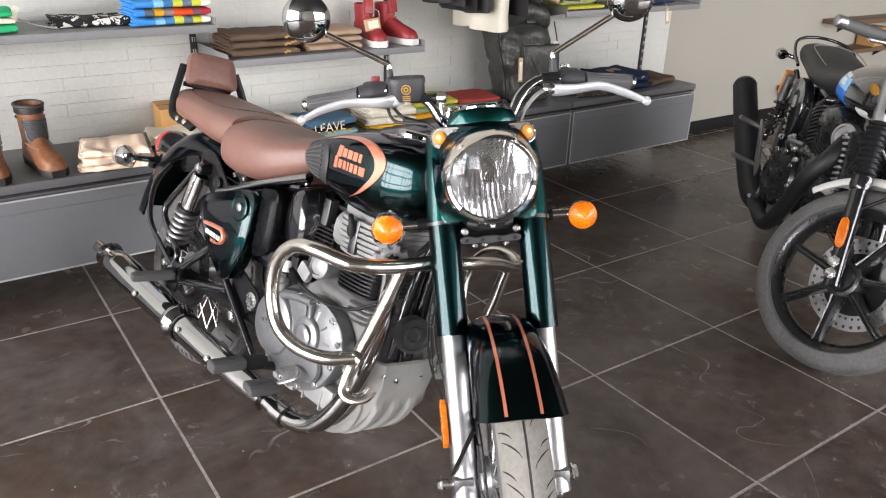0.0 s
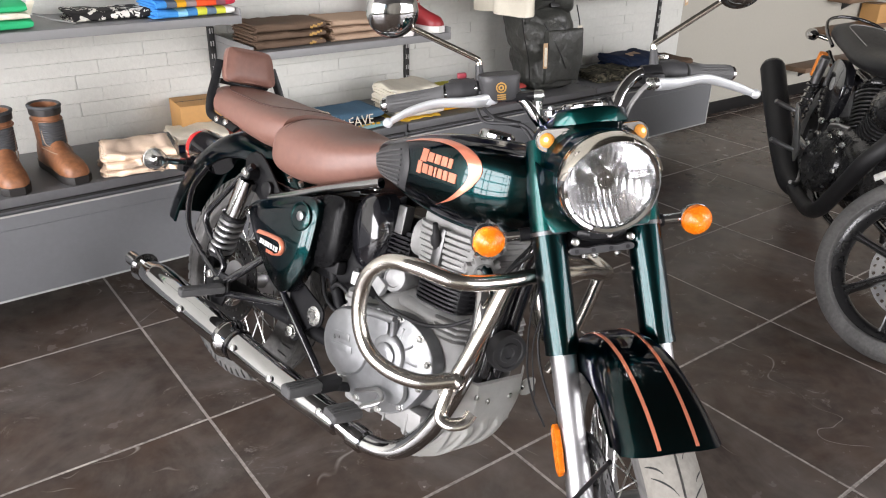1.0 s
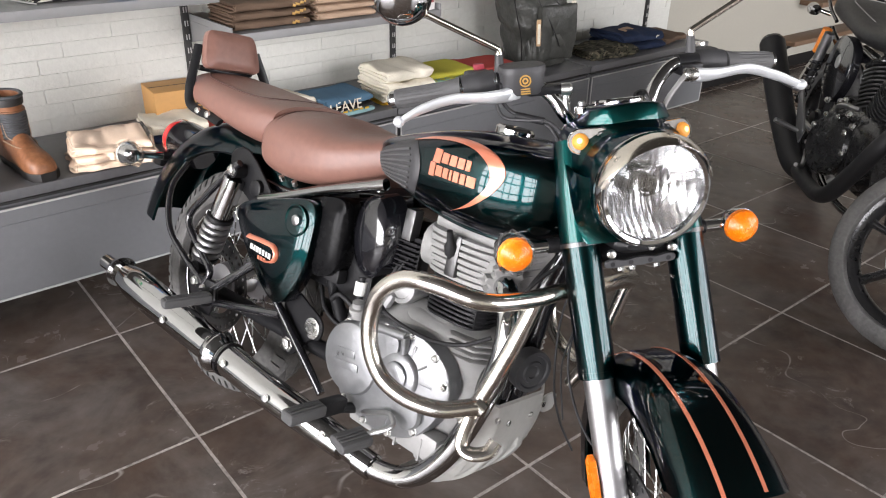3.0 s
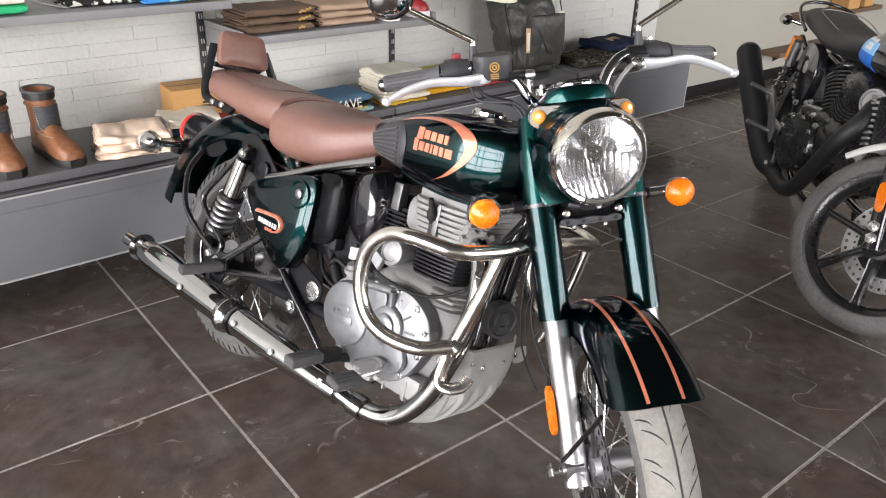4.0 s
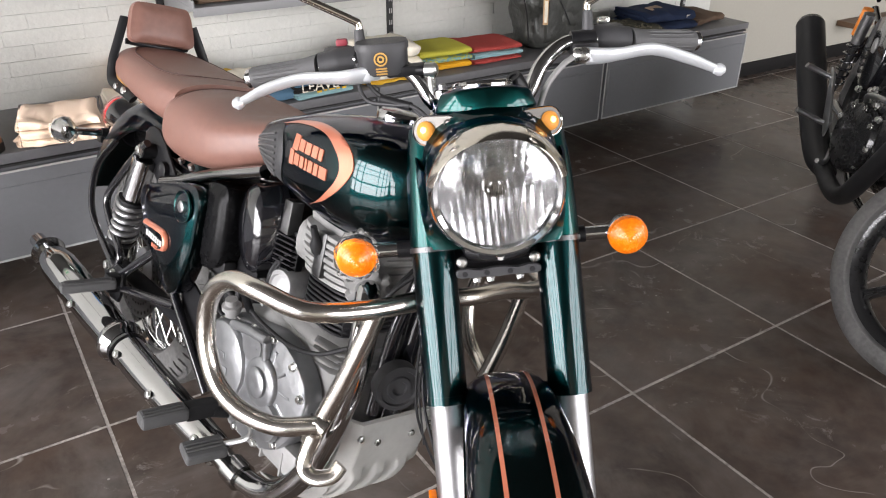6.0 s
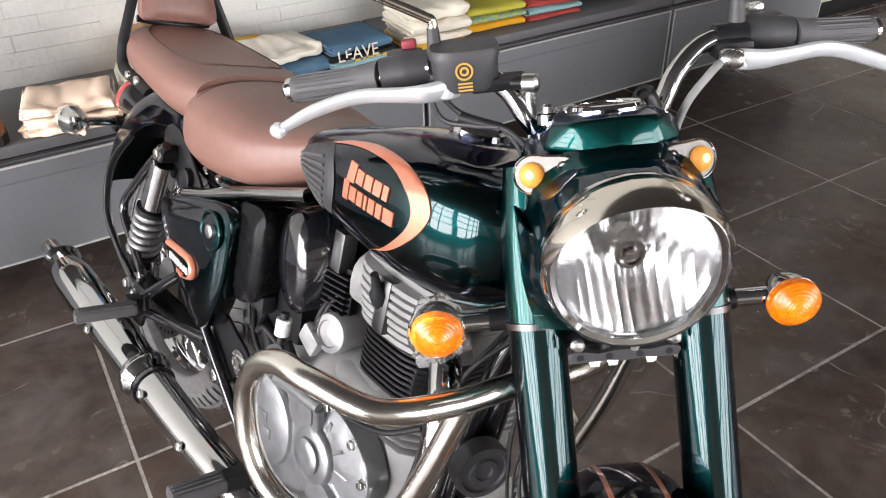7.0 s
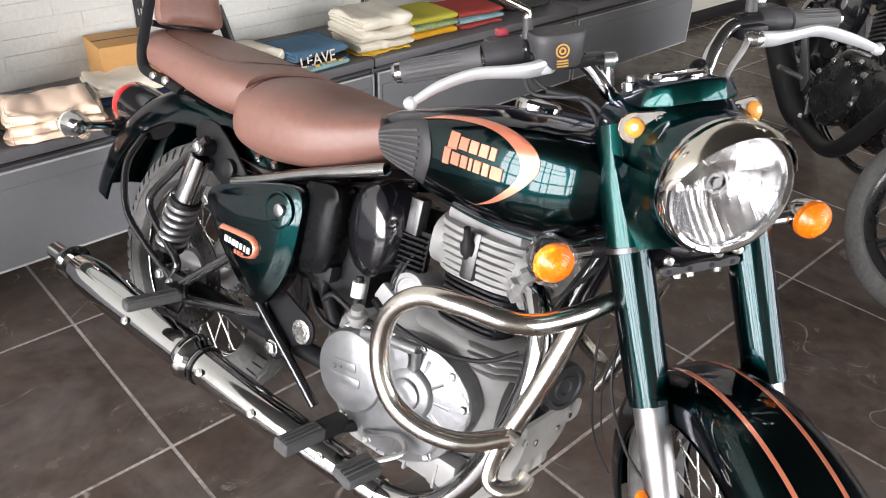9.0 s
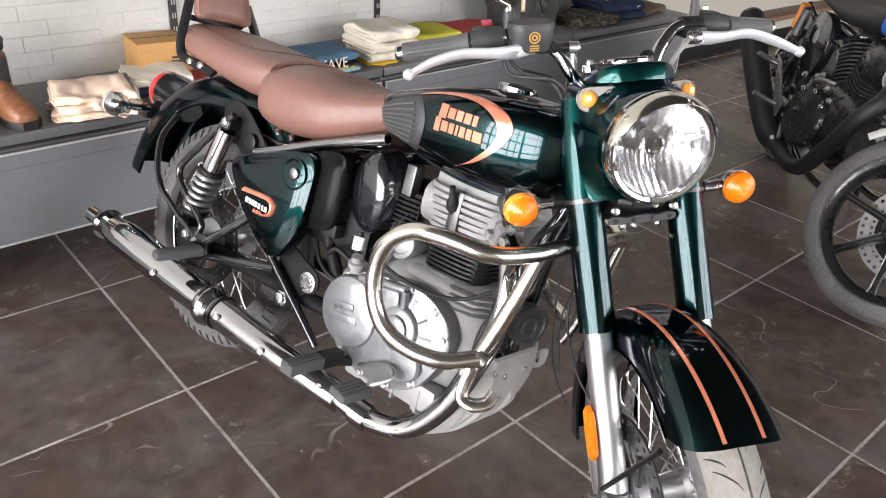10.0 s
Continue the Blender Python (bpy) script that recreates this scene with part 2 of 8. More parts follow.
_f.links.new(_oi.outputs["Random"], _sc.inputs[0])
_f.links.new(_sc.outputs[0], _off.inputs[2])
_f.links.new(_off.outputs[0], _scuff.inputs["Vector"])
_mr = _f.nodes.new("ShaderNodeMapRange")
_mr.inputs[1].default_value, _mr.inputs[2].default_value, _mr.inputs[4].default_value = 0.42, 0.82, 0.75
_f.links.new(_scuff.outputs["Fac"], _mr.inputs[0])
_mx = _f.nodes.new("ShaderNodeMix")
_mx.data_type = "RGBA"
_mx.inputs[7].default_value = (0.190, 0.170, 0.155, 1)
_old = _p.inputs["Base Color"].links[0].from_socket
_f.links.new(_mr.outputs[0], _mx.inputs[0])
_f.links.new(_old, _mx.inputs[6])


def _node(kind, **sockets):
    """A node with its named sockets set."""
    n = _f.nodes.new(kind)
    for k, v in sockets.items():
        n.inputs[k].default_value = v
    _f.links.new(_off.outputs[0], n.inputs["Vector"])
    return n


def _calc(op, a, b=0.0, c=0.0):
    m = _f.nodes.new("ShaderNodeMath")
    m.operation = op
    for s, v in zip(m.inputs, (a, b, c)):
        if isinstance(v, float):
            s.default_value = v
        else:
            _f.links.new(v, s)
    m.use_clamp = op == "MULTIPLY_ADD"
    return m.outputs[0]


# hair-thin scratches where a patch is worn, drag marks, and pale specks
_n1, _n2 = _node("ShaderNodeTexNoise", Scale=2.2, Detail=2.0, Distortion=0.4), _node("ShaderNodeTexNoise", Scale=5.0, Detail=3.0)
_line = _calc("MULTIPLY_ADD", _calc("ABSOLUTE", _calc("SUBTRACT", _n1.outputs["Fac"], 0.5)), -230.0, 1.0)
_worn = _calc("MULTIPLY_ADD", _n2.outputs["Fac"], 9.0, -5.0)
_n3, _n4 = _node("ShaderNodeTexNoise", Scale=1.3, Detail=1.0, Distortion=0.25), _node("ShaderNodeTexNoise", Scale=2.6, Detail=2.0)
_line2 = _calc("MULTIPLY_ADD", _calc("ABSOLUTE", _calc("SUBTRACT", _n3.outputs["Fac"], 0.46)), -320.0, 1.0)
_worn2 = _calc("MULTIPLY_ADD", _n4.outputs["Fac"], 14.0, -8.6)
_v = _node("ShaderNodeTexVoronoi", Scale=13.0)
_dot = _calc("MULTIPLY", _calc("LESS_THAN", _v.outputs["Distance"], 0.045), _calc("GREATER_THAN", _v.outputs["Color"], 0.55))
_marks = _calc("MAXIMUM", _calc("MAXIMUM", _calc("MULTIPLY", _line, _worn), _calc("MULTIPLY", _line2, _worn2)), _dot)
_mk = _f.nodes.new("ShaderNodeMix")
_mk.data_type = "RGBA"
_mk.inputs[7].default_value = (0.40, 0.37, 0.34, 1)
# patches of chalky scuffs and rusty clouds in the stone
_n5, _n6 = _node("ShaderNodeTexNoise", Scale=3.1, Detail=2.0, Distortion=0.4), _node("ShaderNodeTexNoise", Scale=12.0, Detail=10.0, Roughness=0.78, Distortion=0.8)
_chalk = _calc("MULTIPLY", _calc("MULTIPLY_ADD", _n5.outputs["Fac"], 11.0, -6.0), _calc("MULTIPLY_ADD", _n6.outputs["Fac"], 8.0, -4.5))
_marks = _calc("MAXIMUM", _marks, _chalk)
_n7 = _node("ShaderNodeTexNoise", Scale=4.3, Detail=5.0, Roughness=0.6)
_rust = _f.nodes.new("ShaderNodeMix")
_rust.data_type = "RGBA"
_rust.inputs[7].default_value = (0.080, 0.048, 0.031, 1)
_f.links.new(_calc("MULTIPLY", _calc("MULTIPLY_ADD", _n7.outputs["Fac"], 3.4, -1.40), 0.55), _rust.inputs[0])
_f.links.new(_mx.outputs[2], _rust.inputs[6])
_f.links.new(_rust.outputs[2], _mk.inputs[6])
_f.links.new(_calc("MULTIPLY", _marks, 0.58), _mk.inputs[0])
_f.links.new(_mk.outputs[2], _p.inputs["Base Color"])
GROUT = mat("pale_tile_joint", (0.33, 0.298, 0.270), 0.85, vary=0.7, scale=9, fine=90, bump=0.2)
BRICK = mat("painted_block", (0.555, 0.555, 0.515), 0.72, vary=0.07, scale=5, fine=45, bump=0.5, bscale=70, dist=0.003)
BEIGE = mat("beige_wall_paint", (0.350, 0.333, 0.285), 0.75, vary=0.05, scale=1.2, bump=0.1, bscale=120)
CEIL = mat("dark_ceiling_paint", (0.040, 0.038, 0.036), 0.85, vary=0.05, scale=0.8)
SKIRT = mat("dark_skirting", (0.008, 0.0075, 0.0075), 0.6, vary=0.2, spec=0.15)
LAMINATE = mat("grey_laminate", (0.178, 0.182, 0.190), 0.58, vary=0.06, scale=3, bump=0.03, spec=0.2)
LAMTOP = mat("grey_laminate_top", (0.135, 0.135, 0.138), 0.42, vary=0.10, scale=3, bump=0.03, spec=0.35)
EDGE = mat("worn_edge_band", (0.42, 0.42, 0.41), 0.45, vary=0.2)
SHELFM = mat("grey_shelf", (0.20, 0.20, 0.20), 0.5, vary=0.06, scale=3)
POSTM = mat("black_upright", (0.02, 0.02, 0.02), 0.45, vary=0.2)
FRAMEM = mat("dark_window_frame", (0.05, 0.05, 0.05), 0.4, vary=0.1)
GROUND = mat("outside_paving", (0.34, 0.33, 0.31), 0.85, vary=0.2, scale=0.7, fine=8)


def tagset(ob, label, category):
    return tagged(ob, label, category, kind="structure")


floor = tagset(link("floor", block(B(), (2.0, -3.4, -0.0507), (14.4, 9.0, 0.1), 0), GROUT), "dark stone tile floor with pale scuffed joints", "floor")
wall = tagset(link("wall_shelf", block(B(), (-0.6275, 0.152, 1.7), (8.745, 0.3, 3.4), 0), BRICK), "white painted long-block wall behind the shelves", "wall")
wall.matrix_world = W
tagset(link("wall_beige", block(B(), (6.3, 0.85, 1.7), (5.6, 0.3, 3.4), 0), BEIGE), "plain beige painted wall beyond the shelves", "wall")
tagset(link("wall_side", block(B(), (9.15, -3.4, 1.7), (0.3, 8.3, 3.4), 0), BEIGE), "plain beige painted side wall", "wall")
tagset(link("baseboard", block(B(), (6.35, 0.691, 0.042), (5.3, 0.018, 0.084), 0.003), SKIRT), "black skirting along the beige wall", "skirting")
tagset(link("ceiling", block(B(), (2.0, -3.4, 3.46), (14.6, 9.4, 0.12), 0), CEIL), "plain dark grey ceiling", "ceiling")


def facade(name, a, b, bays):
    """A glazed front from a to b on the floor: sill, head, posts and rails as parts."""
    a, b = Vector(a), Vector(b)
    d = (b - a)
    n = d.length
    ang = math.degrees(math.atan2(d.y, d.x))
    root = tagset(thing(name, "glazed shop front with dark mullions", "window", Matrix.Translation(a) @ pose(0, 0, 0, 0, 0, ang)), "glazed shop front with dark mullions", "window")
    part("window_sill", block(B(), (n / 2, 0, 0.15), (n, 0.2, 0.3), 0.004), BEIGE, root)
    part("lintel", block(B(), (n / 2, 0, 3.4), (n, 0.2, 0.12), 0.004), BEIGE, root)
    for i in range(bays + 1):
        part("mullion", block(B(), (n * i / bays, 0, 1.82), (0.14, 0.12, 3.04), 0.004), FRAMEM, root)
    for z in (0.95, 1.65, 2.35):
        part("rail", block(B(), (n / 2, 0, z), (n, 0.09, 0.085), 0.004), FRAMEM, root)
    return root


facade("window_front", (0.5, -7.4, 0), (9.0, -7.4, 0), 6)
tagset(link("wall_back", block(B(), (-2.25, -7.45, 1.7), (5.5, 0.2, 3.4), 0), BEIGE), "plain beige painted wall behind the visitor", "wall")
facade("window_side", (-5.0, 0.9, 0), (-5.0, -7.4, 0), 8)
tagset(link("ground", block(B(), (0, 0, -0.16), (400, 400, 0.1), 0), GROUND), "paved ground outside the shop", "ground")

# drawer benches under the shelves
def bench(x0, x1, z0=0.155, z1=0.505, deep=0.465, last=False):
    root = thing("drawer_bench", "low grey laminate drawer bench hung on the wall", "bench", W @ pose(x0, 0, 0), "drawer benches")
    n = x1 - x0
    part("carcass", block(B(), (n / 2, -deep / 2 + 0.012, (z0 + z1 - 0.03) / 2), (n - 0.006, deep - 0.024, z1 - z0 - 0.03), 0.002), LAMINATE, root)
    part("top", block(B(), (n / 2, -deep / 2, z1 - 0.016), (n - 0.003, deep, 0.032), 0.003), LAMTOP, root)
    part("finger_rail", block(B(), (n / 2, -deep + 0.014, z1 - 0.040), (n - 0.02, 0.020, 0.008), 0.002), POSTM, root)
    part("drawer_front", block(B(), (n / 2, -deep + 0.006, (z0 + z1 - 0.050) / 2), (n - 0.016, 0.02, z1 - z0 - 0.058), 0.003), LAMINATE, root)
    part("drawer_panel", block(B(), (n / 2, -deep - 0.0055, (z0 + z1 - 0.085) / 2), (n - 0.060, 0.006, z1 - z0 - 0.120), 0.002), LAMINATE, root)
    b = B()
    zt, zb = z1 - 0.056, z0 + 0.008
    for c, s in (((n / 2, -deep - 0.0055, zt), (n - 0.018, 0.003, 0.006)), ((n / 2, -deep - 0.0055, zb), (n - 0.018, 0.003, 0.006)),
                 ((0.011, -deep - 0.0055, (zt + zb) / 2), (0.006, 0.003, zt - zb)), ((n - 0.011, -deep - 0.0055, (zt + zb) / 2), (0.006, 0.003, zt - zb))):
        block(b, c, s, 0)
    part("edge_band", b, EDGE, root)
    return root


for x0, x1 in ((-2.80, 1.24), (1.243, 2.445), (2.448, 3.490)):
    bench(x0, x1)


# uprights and shelves
def upright(x, z0=0.505, z1=2.2):
    b = B()
    block(b, (0, -0.008, (z0 + z1) / 2), (0.026, 0.016, z1 - z0), 0.002)
    root = tagged(link("shelf_upright", b, POSTM), "black slotted steel shelf upright on the wall", "upright", "shelf uprights")
    root.matrix_world = W @ pose(x, 0, 0)
    s = B()
    for i in range(int((z1 - z0) / 0.05)):
        for dx in (-0.005, 0.005):
            block(s, (dx, -0.0165, z0 + 0.03 + i * 0.05), (0.004, 0.002, 0.02), 0)
    part("slot", s, EDGE, root)["kind"] = "stuff"
    return root


for x in (-0.55, 0.59, 1.56, 2.50, 3.492):
    upright(x)


def shelf(x0, x1, z, deep=0.355, z_lip=0.03):
    root = thing("wall_shelf", "thin grey steel wall shelf on brackets", "shelf", W @ pose(x0, 0, z), "wall shelves")
    n = x1 - x0
    part("board", block(B(), (n / 2, -deep / 2, 0), (n, deep, 0.008), 0.002), SHELFM, root)
    part("front_lip", block(B(), (n / 2, -deep + 0.004, -z_lip / 2 + 0.004), (n, 0.010, z_lip), 0.002), SHELFM, root)
    for x in (0.004, n - 0.004):
        b = B()
        plate(b, [(0, -0.08), (0, 0.028), (-deep, 0.028), (-deep, -0.005)], 0.006, (x, 0, 0), (0, 1, 0), (0, 0, 1), 0.001)
        part("bracket", b, SHELFM, root)
    return root


shelf(-0.56, 0.575, 0.985)
shelf(0.605, 1.555, 0.842)
shelf(2.45, 3.555, 0.955)

# ---- the green motorcycle ----
RAKE = radians(26)


def bike_frame(x, y, heading, lean):
    """Pose of a motorcycle: x ahead, y to its left, z up; leaning to its left on the stand."""
    return pose(x, y, 0, 0, 0, heading) @ pose(0, 0, 0, -lean, 0, 0)


def steering(base, turn, rake=RAKE):
    """Turns the front end to the right about the steering axis through base."""
    return Matrix.Translation(base) @ Matrix.Rotation(-radians(turn), 4, Vector((-math.sin(rake), 0, math.cos(rake)))) @ Matrix.Translation(-Vector(base))


def tyre_mesh(c, R, rad, lat, xf=None, segs=72, ring=20):
    """Tyre carcass round the y axis at c."""
    b = B()
    rings = []
    for i in range(segs):
        a = 2 * math.pi * i / segs
        ca, sa = math.cos(a), math.sin(a)
        r = []
        for k in range(ring):
            t = 2 * math.pi * k / ring
            co, si = math.cos(t), math.sin(t)
            rr = R - rad + (rad if co > 0 else 0.010) * math.copysign(abs(co) ** 0.85, co)
            yy = lat * math.copysign(abs(si) ** 0.8, si)
            r.append(Vector((c[0] + rr * ca, c[1] + yy, c[2] + rr * sa)))
        rings.append(r)
    return loft(b, rings, True, False, True, xf)


def tread_blocks(c, R, lat, xf=None, count=26, angle0=0, span=360, th=0.0035):
    """Raised tread: a centre rib pair and slanting shoulder blocks, each block a slab that follows the tyre."""
    b = B()

    def pt(a, y, lift):
        q = max(-1, min(1, y / lat))
        drop = (1 - math.sqrt(1 - min(0.95, q * q))) * 0.055
        rr = R - drop + lift
        return Vector((c[0] + rr * math.cos(a), c[1] + y, c[2] + rr * math.sin(a)))

    step = radians(span) / count
    for i in range(count):
        a = radians(angle0) + i * step
        for sgn in (-1, 1):
            for y0, y1, w, sl in ((0.03, 0.46, 0.86, 0.75), (0.50, 0.97, 0.80, 0.95)):
                off = 0 if sgn > 0 else step / 2
                quad = [(a + off + sl * y0 * step * 2.2, sgn * y0 * lat), (a + off + sl * y1 * step * 2.2, sgn * y1 * lat),
                        (a + off + sl * y1 * step * 2.2 + step * w, sgn * y1 * lat), (a + off + sl * y0 * step * 2.2 + step * w, sgn * y0 * lat)]
                mid = (sum(q[0] for q in quad) / 4, sum(q[1] for q in quad) / 4)
                hi = [pt(mid[0] + (q[0] - mid[0]) * 0.985, mid[1] + (q[1] - mid[1]) * 0.985, th) for q in quad]
                lo = [pt(q[0], q[1], -0.004) for q in quad]
                loft(b, [lo, hi], True, True, False, xf)
    return b


def tread_point(c, R, lat, a, y, lift):
    q = max(-1, min(1, y / lat))
    rr = R - (1 - math.sqrt(1 - min(0.95, q * q))) * 0.055 + lift
    return Vector((c[0] + rr * math.cos(a), c[1] + y, c[2] + rr * math.sin(a)))


def tread_band(c, R, lat, xf=None):
    """The two smooth halves of a road tyre's tread, with the groove between them."""
    out = []
    for s in (-1, 1):
        rings = []
        for i in range(96):
            a = 2 * math.pi * i / 96
            top = [tread_point(c, R, lat, a, s * lat * u, 0.003) for u in (0.05, 0.07, 0.2, 0.35, 0.5, 0.65, 0.8, 0.92)]
            rings.append([tread_point(c, R, lat, a, s * lat * 0.05, -0.003)] + top + [tread_point(c, R, lat, a, s * lat * 0.95, -0.004)])
        out.append(loft(B(), rings, True, False, True, xf))
    return out


def tread_slits(c, R, lat, xf=None, count=36):
    """Short curved slits that run outwards on both halves."""
    out = []
    step = 2 * math.pi / count
    for i in range(count):
        for s in (-1, 1):
            a0 = i * step + (0 if s > 0 else step / 2)
            long = i % 2 == 0
            rings = []
            for k in range(7):
                u = k / 6
                y = s * lat * ((0.20 if long else 0.50) + (0.62 if long else 0.40) * u)
                a = a0 + (0.105 if long else 0.06) * (u ** 0.7)
                w = 0.0054 * math.sin(math.pi * (0.12 + 0.80 * u)) + 0.0006
                rings.append([tread_point(c, R, lat, a - w, y, 0.0034), tread_point(c, R, lat, a + w, y, 0.0034), tread_point(c, R, lat, a + w, y, 0.001), tread_point(c, R, lat, a - w, y, 0.001)])
            out.append(loft(B(), rings, True, True, False, xf))
    return out


def rim_mesh(c, r, lat, xf=None):
    prof = [(r + 0.004, -lat), (r + 0.012, -lat), (r + 0.012, -lat + 0.004), (r - 0.004, -lat + 0.010), (r - 0.014, -lat * 0.4), (r - 0.016, 0),
            (r - 0.014, lat * 0.4), (r - 0.004, lat - 0.010), (r + 0.012, lat - 0.004), (r + 0.012, lat), (r + 0.004, lat)]
    b = B()
    rings = []
    for i in range(64):
        a = 2 * math.pi * i / 64
        rings.append([Vector((c[0] + p * math.cos(a), c[1] + h, c[2] + p * math.sin(a))) for p, h in prof])
    return loft(b, rings, True, False, True, xf)


def disc_mesh(c, r0, r1, th=0.004, holes=36, rows=2, xf=None, segs=None):
    """A drilled brake disc: the holes go right through."""
    b = B()
    n = holes
    seg = 2 * math.pi / n
    for i in range(n):
        a0 = i * seg
        rr = [r0 + (r1 - r0) * k / rows for k in range(rows + 1)]
        for k in range(rows):
            m = 8
            am, rm = a0 + seg * (0.5 if k % 2 == 0 else 0.5), (rr[k] + rr[k + 1]) / 2
            hole = min(seg * rm, rr[k + 1] - rr[k]) * 0.26
            outer, inner = [], []
            for q in range(m):
                t = 2 * math.pi * q / m + math.pi / 4
                ux, uy = math.cos(t), math.sin(t)
                sc = 1 / max(abs(ux), abs(uy))
                outer.append((am + ux * sc * seg / 2, rm + uy * sc * (rr[k + 1] - rr[k]) / 2))
                inner.append((am + ux * hole / rm, rm + uy * hole))
            rings = []
            for poly, h in ((outer, -th / 2), (outer, th / 2), (inner, th / 2), (inner, -th / 2)):
                rings.append([Vector((c[0] + r * math.cos(a), c[1] + h, c[2] + r * math.sin(a))) for a, r in poly])
            loft(b, rings, True, False, True, xf)
    bmesh.ops.remove_doubles(b, verts=b.verts[:], dist=0.0002)
    return b


def spoke_set(c, r_hub, r_rim, lat, n=40, xf=None, r=0.0018):
    out = []
    for i in range(n):
        s = 1 if i % 2 else -1
        a = 2 * math.pi * i / n
        tw = (0.42 if (i // 2) % 2 else -0.42)
        p = Vector((c[0] + r_hub * math.cos(a + tw), c[1] + s * lat, c[2] + r_hub * math.sin(a + tw)))
        q = Vector((c[0] + r_rim * math.cos(a), c[1] + s * 0.006, c[2] + r_rim * math.sin(a)))
        out.append(tube(B(), [p, q], r, segs=6, smooth=False, xf=xf))
    return out


BASE = Vector((1.498, 0, 0))
bike = thing("motorcycle", "dark green retro motorcycle with brown seats on its side stand", "motorcycle", bike_frame(0.166, -0.443, 278.77, 16.86))
T = steering(BASE, 44.1) @ Matrix.Translation((-0.011, 0, 0))

# rear wheel
RC = (0, 0, 0.318)
rw = part("rear_wheel", rim_mesh(RC, 0.228, 0.045), CHROME, bike, "chrome spoked rear wheel")
part("tyre", tyre_mesh(RC, 0.322, 0.086, 0.060), TYRE, rw, "dusty black tyre")
part("tread", tread_blocks(RC, 0.3195, 0.060, None, 24, 0, 360, 0.0058), TYRE, rw)
b = B()
for i in range(60):
    for s in (-1, 1):
        a = 2 * math.pi * (i + (0.5 if s > 0 else 0)) / 60
        rows = [[tread_point(RC, 0.3195, 0.060, a + e * w, s * 0.060 * u, dr) for e, dr in ((-1, -0.004), (-1, 0.0075), (1, 0.0075), (1, -0.004))] for u, w in ((0.70, 0.030), (0.84, 0.034), (0.97, 0.034))]
        loft(b, rows)
part("shoulder_lug", b, TYRE, rw)["kind"] = "stuff"
part("hub", lathe(B(), [(0.02, -0.075), (0.055, -0.07), (0.06, -0.05), (0.035, -0.03), (0.035, 0.03), (0.07, 0.045), (0.07, 0.065), (0.02, 0.07)], RC, (0, 1, 0)), ALLOY, rw)
part("brake_disc", disc_mesh((0, -0.082, 0.318), 0.085, 0.135), DARKSTEEL, rw)
part("axle", tube(B(), [(0, -0.15, 0.318), (0, 0.15, 0.318)], 0.011, smooth=False), ZINC, rw)
for b in spoke_set(RC, 0.05, 0.215, 0.045):
    part("spoke", b, ZINC, rw)


def fender(c, r_in, hw, a0, a1, drop=0.05, n=40, xf=None, th=0.004, turn=0.0, skirt=0.035, flare=0.0):
    """A mudguard with rolled sides over a wheel at c, from angle a0 to a1 (degrees, 0 ahead, 90 up)."""
    b = B()
    prof = []
    m = 14
    for k in range(m + 1):
        u = -1 + 2 * k / m
        prof.append((r_in + drop * (math.sqrt(max(0, 1 - abs(u) ** 2.4)) - 1) + drop, hw * math.copysign(abs(u) ** 0.9, u)))
    prof = [(prof[0][0] - skirt, prof[0][1])] + prof + [(prof[-1][0] - skirt, prof[-1][1])]
    bead = [(prof[0][0], prof[0][1] * 1.04)] + prof + [(prof[-1][0], prof[-1][1] * 1.04)]
    inner = [(r - th, y * 0.96) for r, y in reversed(bead)]
    low, high = prof[0][0], max(r for r, y in prof)
    rings = []
    for i in range(n + 1):
        ring = []
        for r, y in bead + inner:
            # the front edge curves back towards the sides
            back = turn * (0.35 * max(0, abs(y) / hw - 0.45) ** 2 + 0.9 * (min(1, max(0, (high - r) / (high - low)))) ** 2)
            a = radians(a0 + back + (a1 - a0 - back) * i / n)
            wide = 1 + flare * max(0.0, 1 - i / n * 2.2) ** 1.5 * min(1, abs(y) / hw) ** 2
            ring.append(Vector((c[0] + r * math.cos(a), c[1] + y * wide, c[2] + r * math.sin(a))))
        rings.append(ring)
    return loft(b, rings, True, True, False, xf)


part("rear_fender", fender((0.000, 0, 0.325), 0.398, 0.088, 46, 169, 0.050), GREENSHADE, bike, "glossy dark green rear mudguard", 50)
part("inner_fender", fender((0.0, 0, 0.325), 0.372, 0.070, 25, 72, 0.03), BLACKSATIN, bike)

# frame
b = B()
tube(b, [(0.97, 0, 0.87), (0.80, 0, 0.80), (0.6, 0, 0.74), (0.42, 0, 0.70)], 0.022)
for s in (-1, 1):
    tube(b, [(0.62, s * 0.06, 0.735), (0.42, s * 0.08, 0.68), (0.22, s * 0.085, 0.65), (0.06, s * 0.08, 0.66)], 0.0125)
tube(b, [(1.02, 0, 0.80), (0.985, 0, 0.66), (0.97, 0, 0.5), (0.955, 0, 0.36)], 0.021)
tube(b, [(1.01, -0.02, 0.78), (0.975, -0.045, 0.6), (0.965, -0.05, 0.42)], 0.013)
part("frame", b, BLACKGLOSS, bike)
for s in (-1, 1):
    part("frame_tube", tube(B(), [(0.40, s * 0.11, 0.66), (0.46, s * 0.095, 0.50), (0.55, s * 0.09, 0.36), (0.60, s * 0.085, 0.26)], 0.016), DULLBLACK, bike)
part("headstock", tube(B(), [(1.045, 0, 0.93), (1.125, 0, 0.765)], 0.034, smooth=False), BLACKSATIN, bike)
